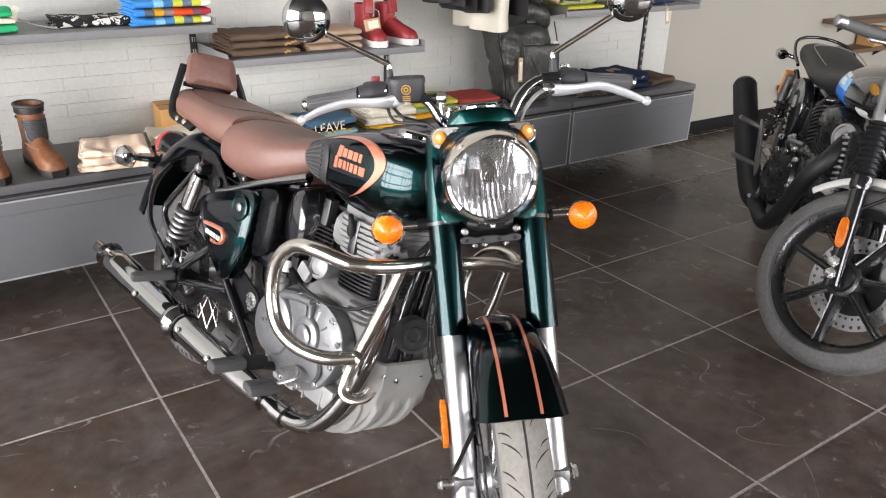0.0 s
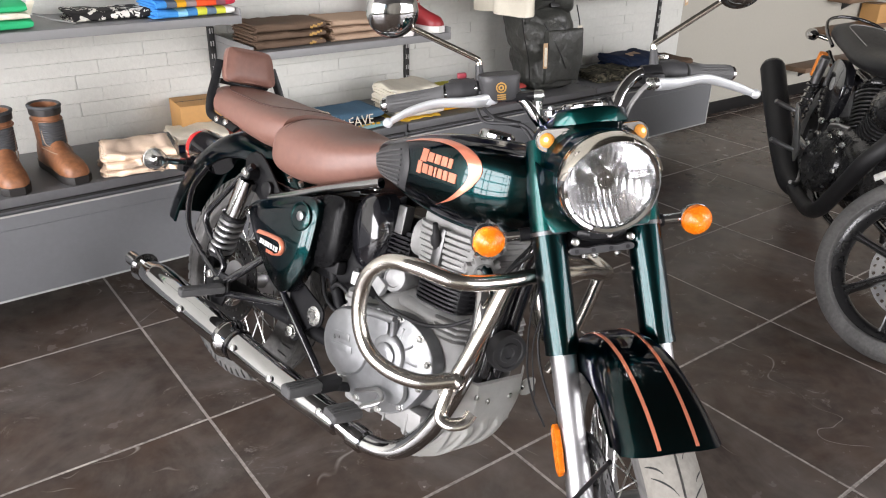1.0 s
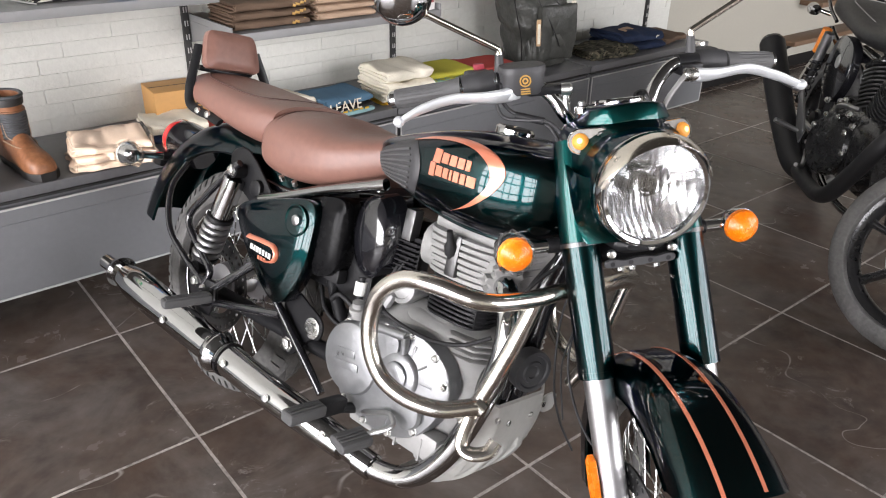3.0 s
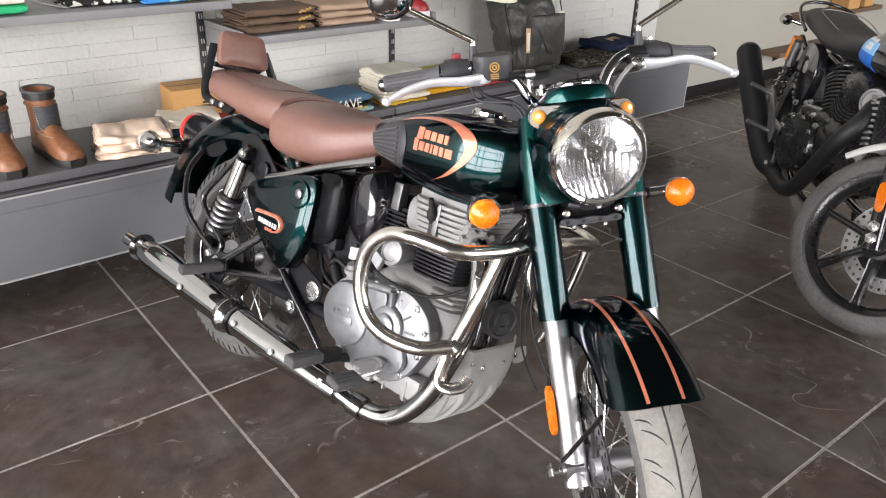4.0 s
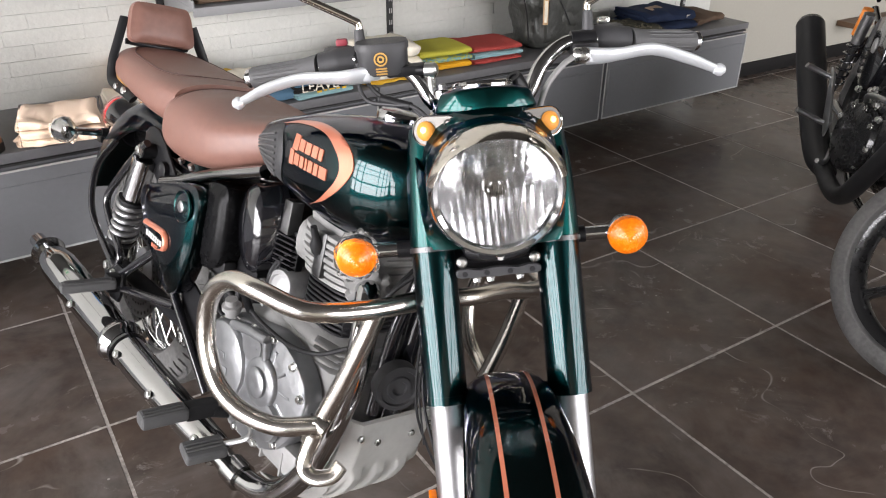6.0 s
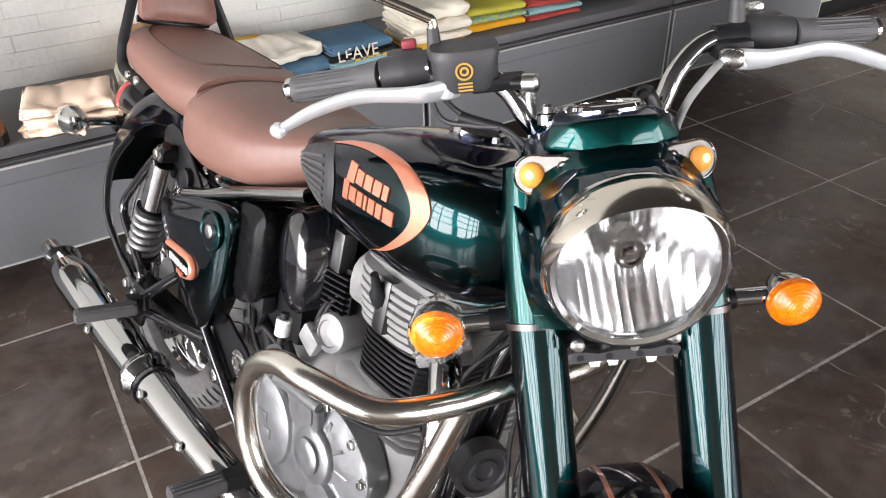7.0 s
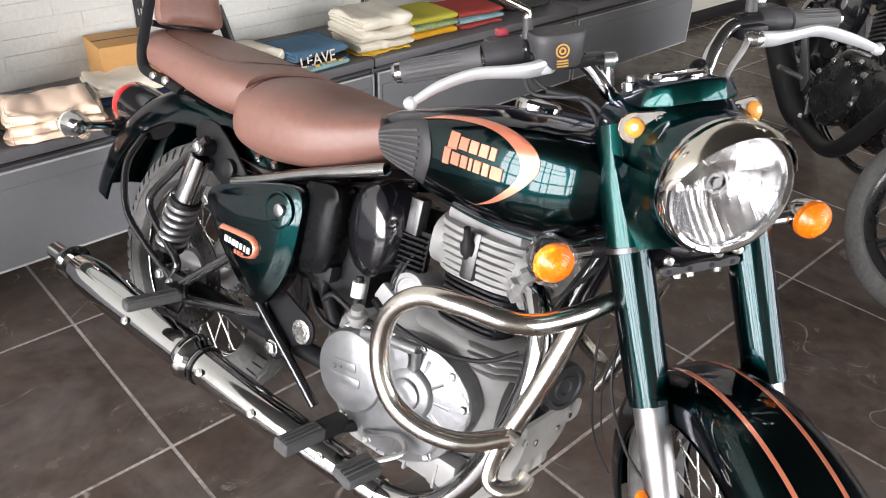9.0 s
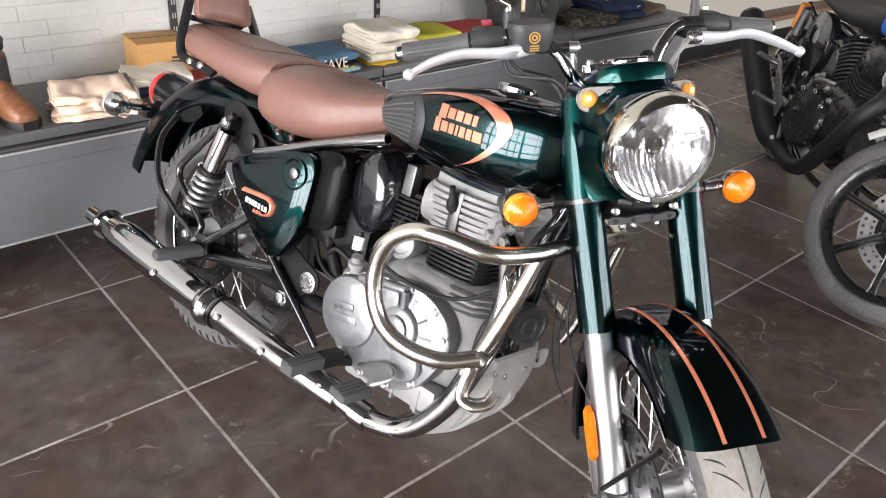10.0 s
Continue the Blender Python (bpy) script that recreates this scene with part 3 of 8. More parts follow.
part("seat_rail", tube(B(), [(0.600, -0.128, 0.772), (0.50, -0.138, 0.736), (0.41, -0.144, 0.703), (0.30, -0.147, 0.658), (0.215, -0.147, 0.628)], 0.0135), RAIL, bike, "polished dark steel seat rail")
# swing arm with its plates
for s in (-1, 1):
    b = tube(B(), [(0.56, s * 0.105, 0.33), (0.3, s * 0.115, 0.325), (-0.02, s * 0.12, 0.318)], 0.021, flat=0.8)
    part("swing_arm", b, DULLBLACK, bike)
b = plate(B(), [(0.350, 0.44), (0.39, 0.447), (0.44, 0.428), (0.485, 0.411), (0.499, 0.385), (0.490, 0.358), (0.462, 0.347), (0.43, 0.312), (0.412, 0.288), (0.386, 0.281), (0.366, 0.296), (0.356, 0.36)], 0.008, (0, -0.130, 0), smooth=3)
part("frame_plate", b, DULLBLACK, bike)
part("pivot_bolt", lathe(B(), [(0.026, 0), (0.026, 0.005), (0.019, 0.006), (0.018, 0.002), (0.013, 0.002), (0.013, 0.010), (0.001, 0.010)], (0.466, -0.133, 0.380), (0, -1, 0), 24), ZINC, bike)
part("pivot_bolt", bolt(B(), (0.389, -0.133, 0.307), (0, -1, 0), 0.016, 0.014), ZINC, bike)
# passenger peg carrier and stays
pc = part("peg_carrier", tube(B(), [(0.300, -0.145, 0.520), (0.227, -0.152, 0.456), (0.115, -0.175, 0.353)], 0.0115), BLACKGLOSS, bike, "glossy black tubular peg carrier")
part("stay", tube(B(), [(0.300, -0.148, 0.44), (0.342, -0.15, 0.400), (0.504, -0.150, 0.284), (0.55, -0.150, 0.25)], 0.0105), BLACKGLOSS, pc)
part("stay", tube(B(), [(0.10, -0.178, 0.312), (0.159, -0.172, 0.327), (0.364, -0.152, 0.376)], 0.0105), BLACKGLOSS, pc)
b = plate(B(), [(0.03, 0.37), (0.13, 0.375), (0.14, 0.33), (0.12, 0.28), (0.07, 0.275), (0.02, 0.33)], 0.010, (0, -0.178, 0))
part("peg_bracket", b, BLACKSATIN, bike)
for x, z, r in ((0.045, 0.352, 0.011), (0.085, 0.347, 0.008), (0.118, 0.33, 0.007)):
    part("bracket_bolt", bolt(B(), (x, -0.184, z), (0, -1, 0), r, 0.010), ZINC, bike)
part("rack_stay", tube(B(), [(-0.195, -0.100, 0.615), (-0.180, -0.150, 0.545), (-0.13, -0.172, 0.45), (-0.03, -0.176, 0.392), (0.075, -0.178, 0.352)], 0.0085), BLACKGLOSS, bike)
part("rack_stay", tube(B(), [(0.112, -0.150, 0.692), (0.055, -0.156, 0.635), (0.0, -0.160, 0.573), (-0.048, -0.162, 0.518), (-0.054, -0.164, 0.490), (-0.032, -0.166, 0.465), (0.045, -0.170, 0.418), (0.088, -0.174, 0.392), (0.075, -0.177, 0.352)], 0.0095), BLACKGLOSS, bike)


def peg(at, length, w=0.032, h=0.024, rot=(0, 0, 0)):
    """A rubber footrest with ribs on top."""
    b = block(B(), at, (w, length, h), 0.009, rot, 3)
    m = Euler([radians(a) for a in rot]).to_matrix()
    for i in range(3):
        o = m @ Vector((-0.009 + i * 0.009, 0, h / 2))
        block(b, Vector(at) + o, (0.004, length * 0.86, 0.005), 0.0015, rot, 1)
    return b


part("passenger_peg", peg((0.135, -0.262, 0.338), 0.125, rot=(8, 0, -14)), RUBBER, bike, "grey rubber passenger peg")
part("peg_mount", block(B(), (0.112, -0.195, 0.332), (0.03, 0.035, 0.045), 0.005), BLACKSATIN, bike)
part("rider_peg", peg((0.660, -0.300, 0.291), 0.092, 0.040, 0.028, rot=(6, 0, -6)), RUBBER, bike, "grey rubber rider peg")
b = block(B(), (0.663, -0.225, 0.292), (0.030, 0.065, 0.034), 0.006)
tube(b, [(0.67, -0.20, 0.285), (0.68, -0.12, 0.27), (0.685, -0.03, 0.25)], 0.012)
part("peg_mount", b, BLACKMATT, bike)
b = peg((0.783, -0.275, 0.284), 0.078, 0.052, 0.022, rot=(6, 6, -8))
part("brake_pedal", b, RUBBER, bike, "ribbed rubber brake pedal pad")
part("pedal_arm", tube(B(), [(0.79, -0.240, 0.292), (0.83, -0.215, 0.325), (0.80, -0.20, 0.335), (0.73, -0.185, 0.30), (0.69, -0.16, 0.28)], 0.0058, flat=0.6), ALLOY, bike)

# shocks
for s in (-1, 1):
    top, low = Vector((0.092, s * 0.138, 0.668)), Vector((0.0, s * 0.143, 0.372))
    d = (low - top)
    sh = part("shock_absorber", tube(B(), [top + d * 0.07, top + d * 0.46], 0.0295, smooth=False, segs=24), CHROME, bike, "chrome shrouded rear shock absorber")
    pts = []
    axis = d.normalized()
    u = axis.orthogonal().normalized()
    v = axis.cross(u)
    for i in range(6 * 14 + 1):
        a = 2 * math.pi * i / 14
        pts.append(top + d * (0.47 + 0.38 * i / 84) + (u * math.cos(a) + v * math.sin(a)) * 0.0310)
    part("spring", tube(B(), pts, 0.0072, segs=10, smooth=False), ALLOY, sh)
    part("damper_rod", tube(B(), [top + d * 0.4, low], 0.012, smooth=False), DARKSTEEL, sh)
    for q in (top, low):
        part("eye", lathe(B(), [(0.019, -0.018), (0.019, 0.018)], q, (0, 1, 0), 20), BLACKSATIN, sh)
    for k in (0.86, 0.455):
        part("spring_seat", lathe(B(), [(0.036, 0), (0.036, 0.010)], top + d * k, axis, 20), BLACKSATIN, sh)
    b = bolt(B(), top + Vector((0, s * 0.018, 0)), (0, s, 0), 0.012, 0.010)
    part("bolt", b, ZINC, sh)
b = plate(B(), [(0.03, 0.70), (0.10, 0.725), (0.22, 0.64), (0.26, 0.58), (0.20, 0.57), (0.13, 0.60), (0.06, 0.64)], 0.008, (0, -0.118, 0), smooth=3)
lathe(b, [(0.022, 0), (0.022, 0.012), (0.017, 0.014), (0.001, 0.014)], (0.165, -0.122, 0.640), (0, -1, 0), 20)
part("shock_mount", b, BLACKSATIN, bike)

# silencer and header pipe
AX = [(-0.245, -0.233, 0.278), (-0.10, -0.227, 0.262), (0.06, -0.219, 0.245), (0.205, -0.212, 0.230)]
sil = part("silencer", tube(B(), AX, [0.030, 0.046, 0.048, 0.046, 0.045, 0.043], segs=28, smooth=True), CHROME, bike, "long chrome silencer")
part("tail_pipe", tube(B(), [(-0.325, -0.236, 0.281), (-0.28, -0.234, 0.278), (-0.22, -0.232, 0.272)], 0.0215, segs=20), CHROME, sil)
# black disc on the closed pipe end for the shade of a bore
part("tail_bore_disc", tube(B(), [(-0.3255, -0.236, 0.281), (-0.32, -0.236, 0.2805)], 0.0185, segs=20, smooth=False), BLACKMATT, sil)
part("end_cap", tube(B(), [(-0.262, -0.2335, 0.280), (-0.24, -0.233, 0.278)], [0.034, 0.045], smooth=False, segs=28), CHROME, sil)
part("clamp", tube(B(), [(0.205, -0.2125, 0.2305), (0.228, -0.211, 0.228), (0.252, -0.2085, 0.225)], [0.044, 0.053, 0.056, 0.053, 0.044], segs=28), CHROME, sil)
part("clamp_ring", tube(B(), [(0.262, -0.208, 0.224), (0.270, -0.2075, 0.2235)], 0.046, smooth=False, segs=28), BLACKGLOSS, sil)
for q in ((0.05, -0.268, 0.252), (0.30, -0.248, 0.235), (0.46, -0.236, 0.215), (0.64, -0.214, 0.205)):
    part("shield_screw", bolt(B(), q, (0.05, -1, 0.25), 0.008, 0.007), ZINC, sil)
part("heat_shield", tube(B(), [(0.255, -0.209, 0.225), (0.40, -0.200, 0.210), (0.55, -0.188, 0.198), (0.68, -0.176, 0.188)], [0.041, 0.040, 0.038, 0.034], segs=26), CHROME, sil, "chrome exhaust heat shield")
hdr = part("exhaust_pipe", tube(B(), [(0.905, -0.075, 0.665), (0.950, -0.105, 0.650), (0.985, -0.128, 0.600), (0.995, -0.140, 0.52), (0.975, -0.146, 0.41), (0.93, -0.150, 0.29), (0.86, -0.156, 0.205), (0.77, -0.166, 0.178), (0.66, -0.178, 0.188)], 0.0235, segs=22), CHROME, bike, "bent chrome exhaust header pipe")
part("pipe_clamp", tube(B(), [(0.725, -0.171, 0.181), (0.765, -0.167, 0.178)], 0.030, smooth=False, segs=22), CHROME, hdr)
b = B()
nut_at, nut_d = Vector((0.925, -0.088, 0.660)), Vector((0.8, -0.55, -0.2)).normalized()
nu = nut_d.orthogonal().normalized()
nv = nut_d.cross(nu)
rings = []
for h, grow in ((-0.010, 0.94), (-0.007, 1.0), (0.007, 1.0), (0.010, 0.94), (0.012, 0.70)):
    rings.append([nut_at + nut_d * h + (nu * math.cos(a) + nv * math.sin(a)) * grow * (0.0375 + 0.0050 * math.copysign(min(1, abs(math.cos(8 * a)) * 2.2), math.cos(8 * a)) * (grow > 0.8)) for a in (2 * math.pi * k / 96 for k in range(96))])
loft(b, rings)
part("exhaust_flange", b, CAST, hdr, "finned cast exhaust nut", 40)

# engine
b = B()
rings = []
for x, zc, hz, hy in ((0.50, 0.36, 0.07, 0.09), (0.55, 0.37, 0.095, 0.11), (0.64, 0.385, 0.120, 0.13), (0.70, 0.40, 0.150, 0.14), (0.82, 0.40, 0.155, 0.14), (0.90, 0.41, 0.12, 0.13), (0.935, 0.42, 0.08, 0.11)):
    rings.append(superring(x, 0, zc, hy, hz, hz, 28, 3.4))
eng = part("engine", loft(b, rings), CAST, bike, "cast alloy single-cylinder engine")
# smooth right cover
cover = [(0.585, 0.40), (0.60, 0.465), (0.655, 0.487), (0.72, 0.50), (0.80, 0.512), (0.875, 0.49), (0.915, 0.44), (0.905, 0.375), (0.86, 0.305), (0.79, 0.268), (0.71, 0.262), (0.635, 0.285), (0.595, 0.34)]
def flip(o):
    return [(a, c) for a, c in reversed(o)]
part("clutch_cover", plate(B(), cover, 0.045, (0, -0.148, 0), (1, 0, 0), (0, 0, 1), 0.006, 4, dome=0.010), WRAPPED, eng, "alloy clutch cover under clear protective film", 50)
# the plate's outer side looks to -y
disc_c = (0.650, -0.172, 0.392)
part("round_cover", lathe(B(), [(0.083, -0.012), (0.083, 0.006), (0.078, 0.014), (0.068, 0.018), (0.04, 0.0215), (0.001, 0.0225)], disc_c, (0, -1, 0), 48), WRAPPED, eng, "round polished cover with raised lettering")
for prof, at in (([(0.052, 0), (0.052, 0.006), (0.045, 0.012), (0.030, 0.0135), (0.030, 0.019), (0.026, 0.022), (0.010, 0.0225), (0.001, 0.021)], (0.790, -0.176, 0.415)),
                 ([(0.035, 0), (0.033, 0.008), (0.001, 0.010)], (0.745, -0.178, 0.47)), ([(0.040, 0), (0.036, 0.008), (0.001, 0.011)], (0.83, -0.178, 0.35))):
    part("cover_boss", lathe(B(), prof, at, (0, -1, 0), 34), WRAPPED, eng, "", 50)
part("cover_rib", tube(B(), [(0.66, -0.178, 0.475), (0.72, -0.182, 0.49), (0.79, -0.182, 0.500)], 0.010), WRAPPED, eng)
part("cover_rib", tube(B(), [(0.79, -0.178, 0.46), (0.79, -0.184, 0.50)], 0.009, smooth=False), WRAPPED, eng)
for k in range(10):
    a = radians(-140 + 26 * k)
    c, q = math.cos(a), math.sin(a)
    part("cover_rib", tube(B(), [(0.79 + 0.056 * c, -0.175, 0.405 + 0.056 * q), (0.775 + 0.105 * c, -0.1735, 0.395 + 0.100 * q)], 0.0038, smooth=False, segs=8), WRAPPED, eng)
for i in range(13):
    q = cover[i]
    mx, mz = 0.745, 0.39
    part("cover_bolt", bolt(B(), (q[0] + (mx - q[0]) * 0.07, -0.168, q[1] + (mz - q[1]) * 0.07), (0, -1, 0), 0.0075, 0.010), ZINC, eng)
# raised plain bars for the cast name
for z, w, o in ((0.405, 0.055, -0.004), (0.378, 0.074, 0.002)):
    part("raised_bar", block(B(), (0.648 + o, -0.1945, z), (w, 0.003, 0.017), 0.001, (0, -8, 0)), WRAPPED, eng)
part("oil_filler", lathe(B(), [(0.014, 0), (0.014, 0.014), (0.020, 0.015), (0.020, 0.024), (0.013, 0.026), (0.013, 0.038), (0.001, 0.039)], (0.633, -0.168, 0.480), (0.05, -0.25, 1), 20), CAST, eng)
b = block(B(), (0.80, -0.135, 0.285), (0.22, 0.05, 0.06), 0.015)
block(b, (0.86, -0.125, 0.262), (0.04, 0.03, 0.05), 0.008)
block(b, (0.70, -0.13, 0.262), (0.10, 0.05, 0.045), 0.012)
for x in (0.73, 0.80, 0.87):
    block(b, (x, -0.152, 0.275), (0.006, 0.02, 0.05), 0.002)
part("sump", b, CAST, eng)
# crankcase top with its pale side fins
b = loft(B(), [superring(x, 0, 0.508, hy, 0.036, 0.05, 32, 3) for x, hy in ((0.69, 0.08), (0.705, 0.110), (0.74, 0.122), (0.85, 0.124), (0.915, 0.112), (0.94, 0.07))])
for i in range(4):
    loft(b, [superring(x, 0, 0.490 + i * 0.013, hy, 0.0035, 0.0035, 24, 3) for x, hy in ((0.84, 0.110), (0.86, 0.131), (0.92, 0.128), (0.955, 0.09))])
part("crankcase_top", b, CAST, eng)
tube_b = tube(B(), [(0.665, -0.172, 0.545), (0.70, -0.178, 0.53), (0.76, -0.172, 0.515), (0.84, -0.165, 0.512), (0.91, -0.155, 0.530), (0.955, -0.13, 0.56)], 0.0042)
part("clutch_cable", tube_b, BLACKMATT, eng)
b = B()
for i in range(14):
    lathe(b, [(0.006, -0.001), (0.008, 0), (0.006, 0.001)], Vector((0.665, -0.172, 0.545)).lerp(Vector((0.71, -0.179, 0.526)), i / 13), (0.8, -0.1, -0.4), 10)
part("cable_boot", b, BLACKMATT, eng)
# barrel and head, fin by fin
UPC = Vector((0.815, 0, 0))


def fin(z, hx, hy, th, dx=0.0, e=3.6):
    r0 = [Vector((UPC.x + dx + math.copysign(abs(math.cos(a)) ** (2 / e), math.cos(a)) * hx, math.copysign(abs(math.sin(a)) ** (2 / e), math.sin(a)) * hy, z - th / 2)) for a in (2 * math.pi * k / 32 for k in range(32))]
    r1 = [v + Vector((0, 0, th)) for v in r0]
    s0 = [Vector((UPC.x + dx + (v.x - UPC.x - dx) * 0.985, v.y * 0.985, v.z - 0.0012)) for v in r0]
    s1 = [Vector((v.x, v.y, v.z + th + 0.0024)) for v in s0]
    return loft(B(), [s0, r0, r1, s1])


part("barrel_core", loft(B(), [superring(x, 0, 0.570, hy, 0.075, 0.075, 24, 3) for x, hy in ((0.738, 0.07), (0.75, 0.088), (0.88, 0.088), (0.892, 0.07))]), BLACKSATIN, eng)
for i in range(9):
    part("barrel_fin", fin(0.540 + i * 0.0100, 0.084, 0.100, 0.0040), BLACKSATIN, eng)
part("head_core", loft(B(), [superring(x, 0, 0.675, hy, 0.055, 0.055, 24, 3) for x, hy in ((0.706, 0.07), (0.714, 0.107), (0.916, 0.107), (0.924, 0.07))]), CAST, eng)
for i in range(7):
    part("head_fin", fin(0.634 + i * 0.0138, 0.104 + 0.0035 * min(i, 3), 0.111 + 0.003 * min(i, 3), 0.0078, 0.0, 3.0), CAST, eng)
b = B()
loft(b, [superring(x, 0, 0.735, hy, 0.032, 0.03, 24, 2.8) for x, hy in ((0.712, 0.06), (0.73, 0.092), (0.80, 0.104), (0.89, 0.10), (0.905, 0.06))])
part("rocker_cover", b, CAST, eng)
b = B()
lathe(b, [(0.010, 0), (0.010, 0.03), (0.014, 0.032), (0.014, 0.05), (0.008, 0.06), (0.006, 0.085)], (0.805, -0.105, 0.655), (0.0, -0.45, 1), 14)
part("spark_plug_cap", b, BLACKMATT, eng)
# dark block in place of the shade in the plug notch
b = block(B(), (0.812, -0.112, 0.680), (0.030, 0.022, 0.090), 0.008)
part("plug_notch_shade", b, DARKSTEEL, eng)
for q in ((0.905, -0.095, 0.685), (0.915, -0.078, 0.635)):
    part("exhaust_stud", bolt(B(), q, (0.6, -0.8, 0), 0.008, 0.016), ZINC, eng)
# starter motor and intake
b = B()
lathe(b, [(0.036, -0.05), (0.037, 0.025), (0.033, 0.034), (0.024, 0.037), (0.022, 0.033), (0.012, 0.036), (0.001, 0.038)], (0.685, -0.078, 0.560), (0.15, -1, 0.1), 28)
block(b, (0.655, -0.118, 0.535), (0.05, 0.02, 0.04), 0.008, (0, 25, 0))
part("starter_motor", b, STARTER, eng)
part("throttle_body", tube(B(), [(0.73, 0.0, 0.67), (0.66, 0, 0.665), (0.60, 0, 0.66)], 0.032), BLACKMATT, eng)

# battery and air box block between the side covers, black oval air cleaner
b = block(B(), (0.44, 0, 0.575), (0.30, 0.20, 0.21), 0.02)
part("air_box", b, BLACKSATIN, bike)
b = B()
lathe(b, [(0.001, 0.026), (0.025, 0.0245), (0.045, 0.0205), (0.060, 0.014), (0.068, 0.002), (0.068, -0.055), (0.05, -0.06)], (0.582, -0.118, 0.645), (-0.22, -1, -0.12), 44, squash=(1.0, 1.0))
for v in b.verts:
    v.co.z = 0.645 + (v.co.z - 0.645) * 1.40
    v.co.x = 0.582 + (v.co.x - 0.582) * 0.96
part("air_cleaner", b, BLACKGLOSS, bike, "glossy black oval air cleaner cover")
rect = part("rectifier", block(B(), (0.672, -0.080, 0.62), (0.05, 0.02, 0.11), 0.003, (0, 0, 12)), DULLBLACK, bike)
for i in range(9):
    part("cooling_fin", block(B(), (0.672, -0.095, 0.575 + i * 0.011), (0.05, 0.02, 0.004), 0.001, (0, 0, 12)), DULLBLACK, rect)
b = tube(B(), [(0.592, -0.135, 0.555), (0.600, -0.14, 0.50), (0.605, -0.14, 0.44), (0.60, -0.135, 0.36), (0.585, -0.12, 0.28)], 0.008)
part("drain_hose", b, BLACKMATT, bike)
part("hose_end", tube(B(), [(0.594, -0.136, 0.545), (0.597, -0.139, 0.515)], 0.0135, smooth=False), WHITEINK, bike)
b = B()
tube(b, [(0.47, -0.08, 0.50), (0.50, -0.125, 0.47), (0.53, -0.13, 0.49), (0.58, -0.12, 0.47)], 0.006)
tube(b, [(0.42, -0.09, 0.47), (0.47, -0.11, 0.43), (0.53, -0.11, 0.41), (0.60, -0.09, 0.42)], 0.005)
tube(b, [(0.66, -0.08, 0.63), (0.655, -0.11, 0.58), (0.64, -0.10, 0.50)], 0.005)
tube(b, [(0.69, -0.07, 0.66), (0.67, -0.10, 0.61), (0.66, -0.12, 0.55)], 0.004)
block(b, (0.49, -0.118, 0.525), (0.05, 0.03, 0.035), 0.006)
part("wiring", b, BLACKMATT, bike)
b = block(B(), (0.665, -0.09, 0.70), (0.028, 0.03, 0.07), 0.004)
part("relay", b, DARKSTEEL, bike)

bc = [(0.425, 0.690), (0.46, 0.704), (0.50, 0.706), (0.516, 0.68), (0.520, 0.60), (0.512, 0.545), (0.485, 0.520), (0.44, 0.512), (0.42, 0.56), (0.418, 0.64)]
part("battery_cover", plate(B(), bc, 0.06, (0, -0.120, 0), (1, 0, 0), (0, 0, 1), 0.010, 4, dome=0.010), mat("black_moulded_plastic", (0.006, 0.006, 0.0065), 0.26, spec=0.09, vary=0.2, bump=0.05), bike, "satin black battery cover", 60)
# side covers
out = [(0.166, 0.580), (0.186, 0.612), (0.25, 0.637), (0.33, 0.663), (0.40, 0.682), (0.437, 0.680), (0.453, 0.652), (0.452, 0.60), (0.446, 0.545), (0.430, 0.490), (0.404, 0.440), (0.375, 0.414), (0.346, 0.412), (0.30, 0.436), (0.245, 0.480), (0.194, 0.535)]
sc = part("side_cover", plate(B(), out, 0.050, (0, -0.155, 0), (1, 0, 0), (0, 0, 1), 0.010, 4, dome=0.010), GREENSHADE, bike, "dark green side cover with copper badge", 60)
part("side_cover", plate(B(), flip(out), 0.050, (0, 0.155, 0), (1, 0, 0), (0, 0, 1), 0.010, 4), GREENLIT, bike, "", 60)
b = lathe(B(), [(0.038, -0.003), (0.038, 0.002), (0.035, 0.003), (0.030, -0.002), (0.014, -0.0125), (0.001, -0.0135)], (0.400, -0.1865, 0.630), (0, -1, 0), 30)
part("lock_dish", b, GREENLIT, sc)
b = lathe(B(), [(0.013, -0.006), (0.013, 0.008), (0.010, 0.010), (0.001, 0.010)], (0.405, -0.186, 0.632), (0, -1, 0), 20)
part("lock", b, ALLOY, sc)
arc = [(0.247, 0.545), (0.300, 0.549), (0.338, 0.550)] + [(0.340 + 0.021 * math.cos(radians(80 - 32 * k)), 0.529 + 0.021 * math.sin(radians(80 - 32 * k))) for k in range(6)] + [(0.322, 0.503)]
part("badge", tube(B(), [(x, -0.1950, z) for x, z in arc], 0.0065, segs=8, smooth=False, flat=0.35), COPPER, sc, "copper badge stripe")
for i, w in enumerate((0.012, 0.007, 0.012, 0.009, 0.009, 0.006, 0.011)):
    part("badge_bar", block(B(), (0.268 + i * 0.0118, -0.1955, 0.5240 - i * 0.0004), (w * 0.8, 0.002, 0.013), 0), WHITEINK, sc)
for i in range(3):
    part("badge_bar", block(B(), (0.300 + i * 0.011, -0.1950, 0.506), (0.008, 0.002, 0.009), 0), COPPER, sc)

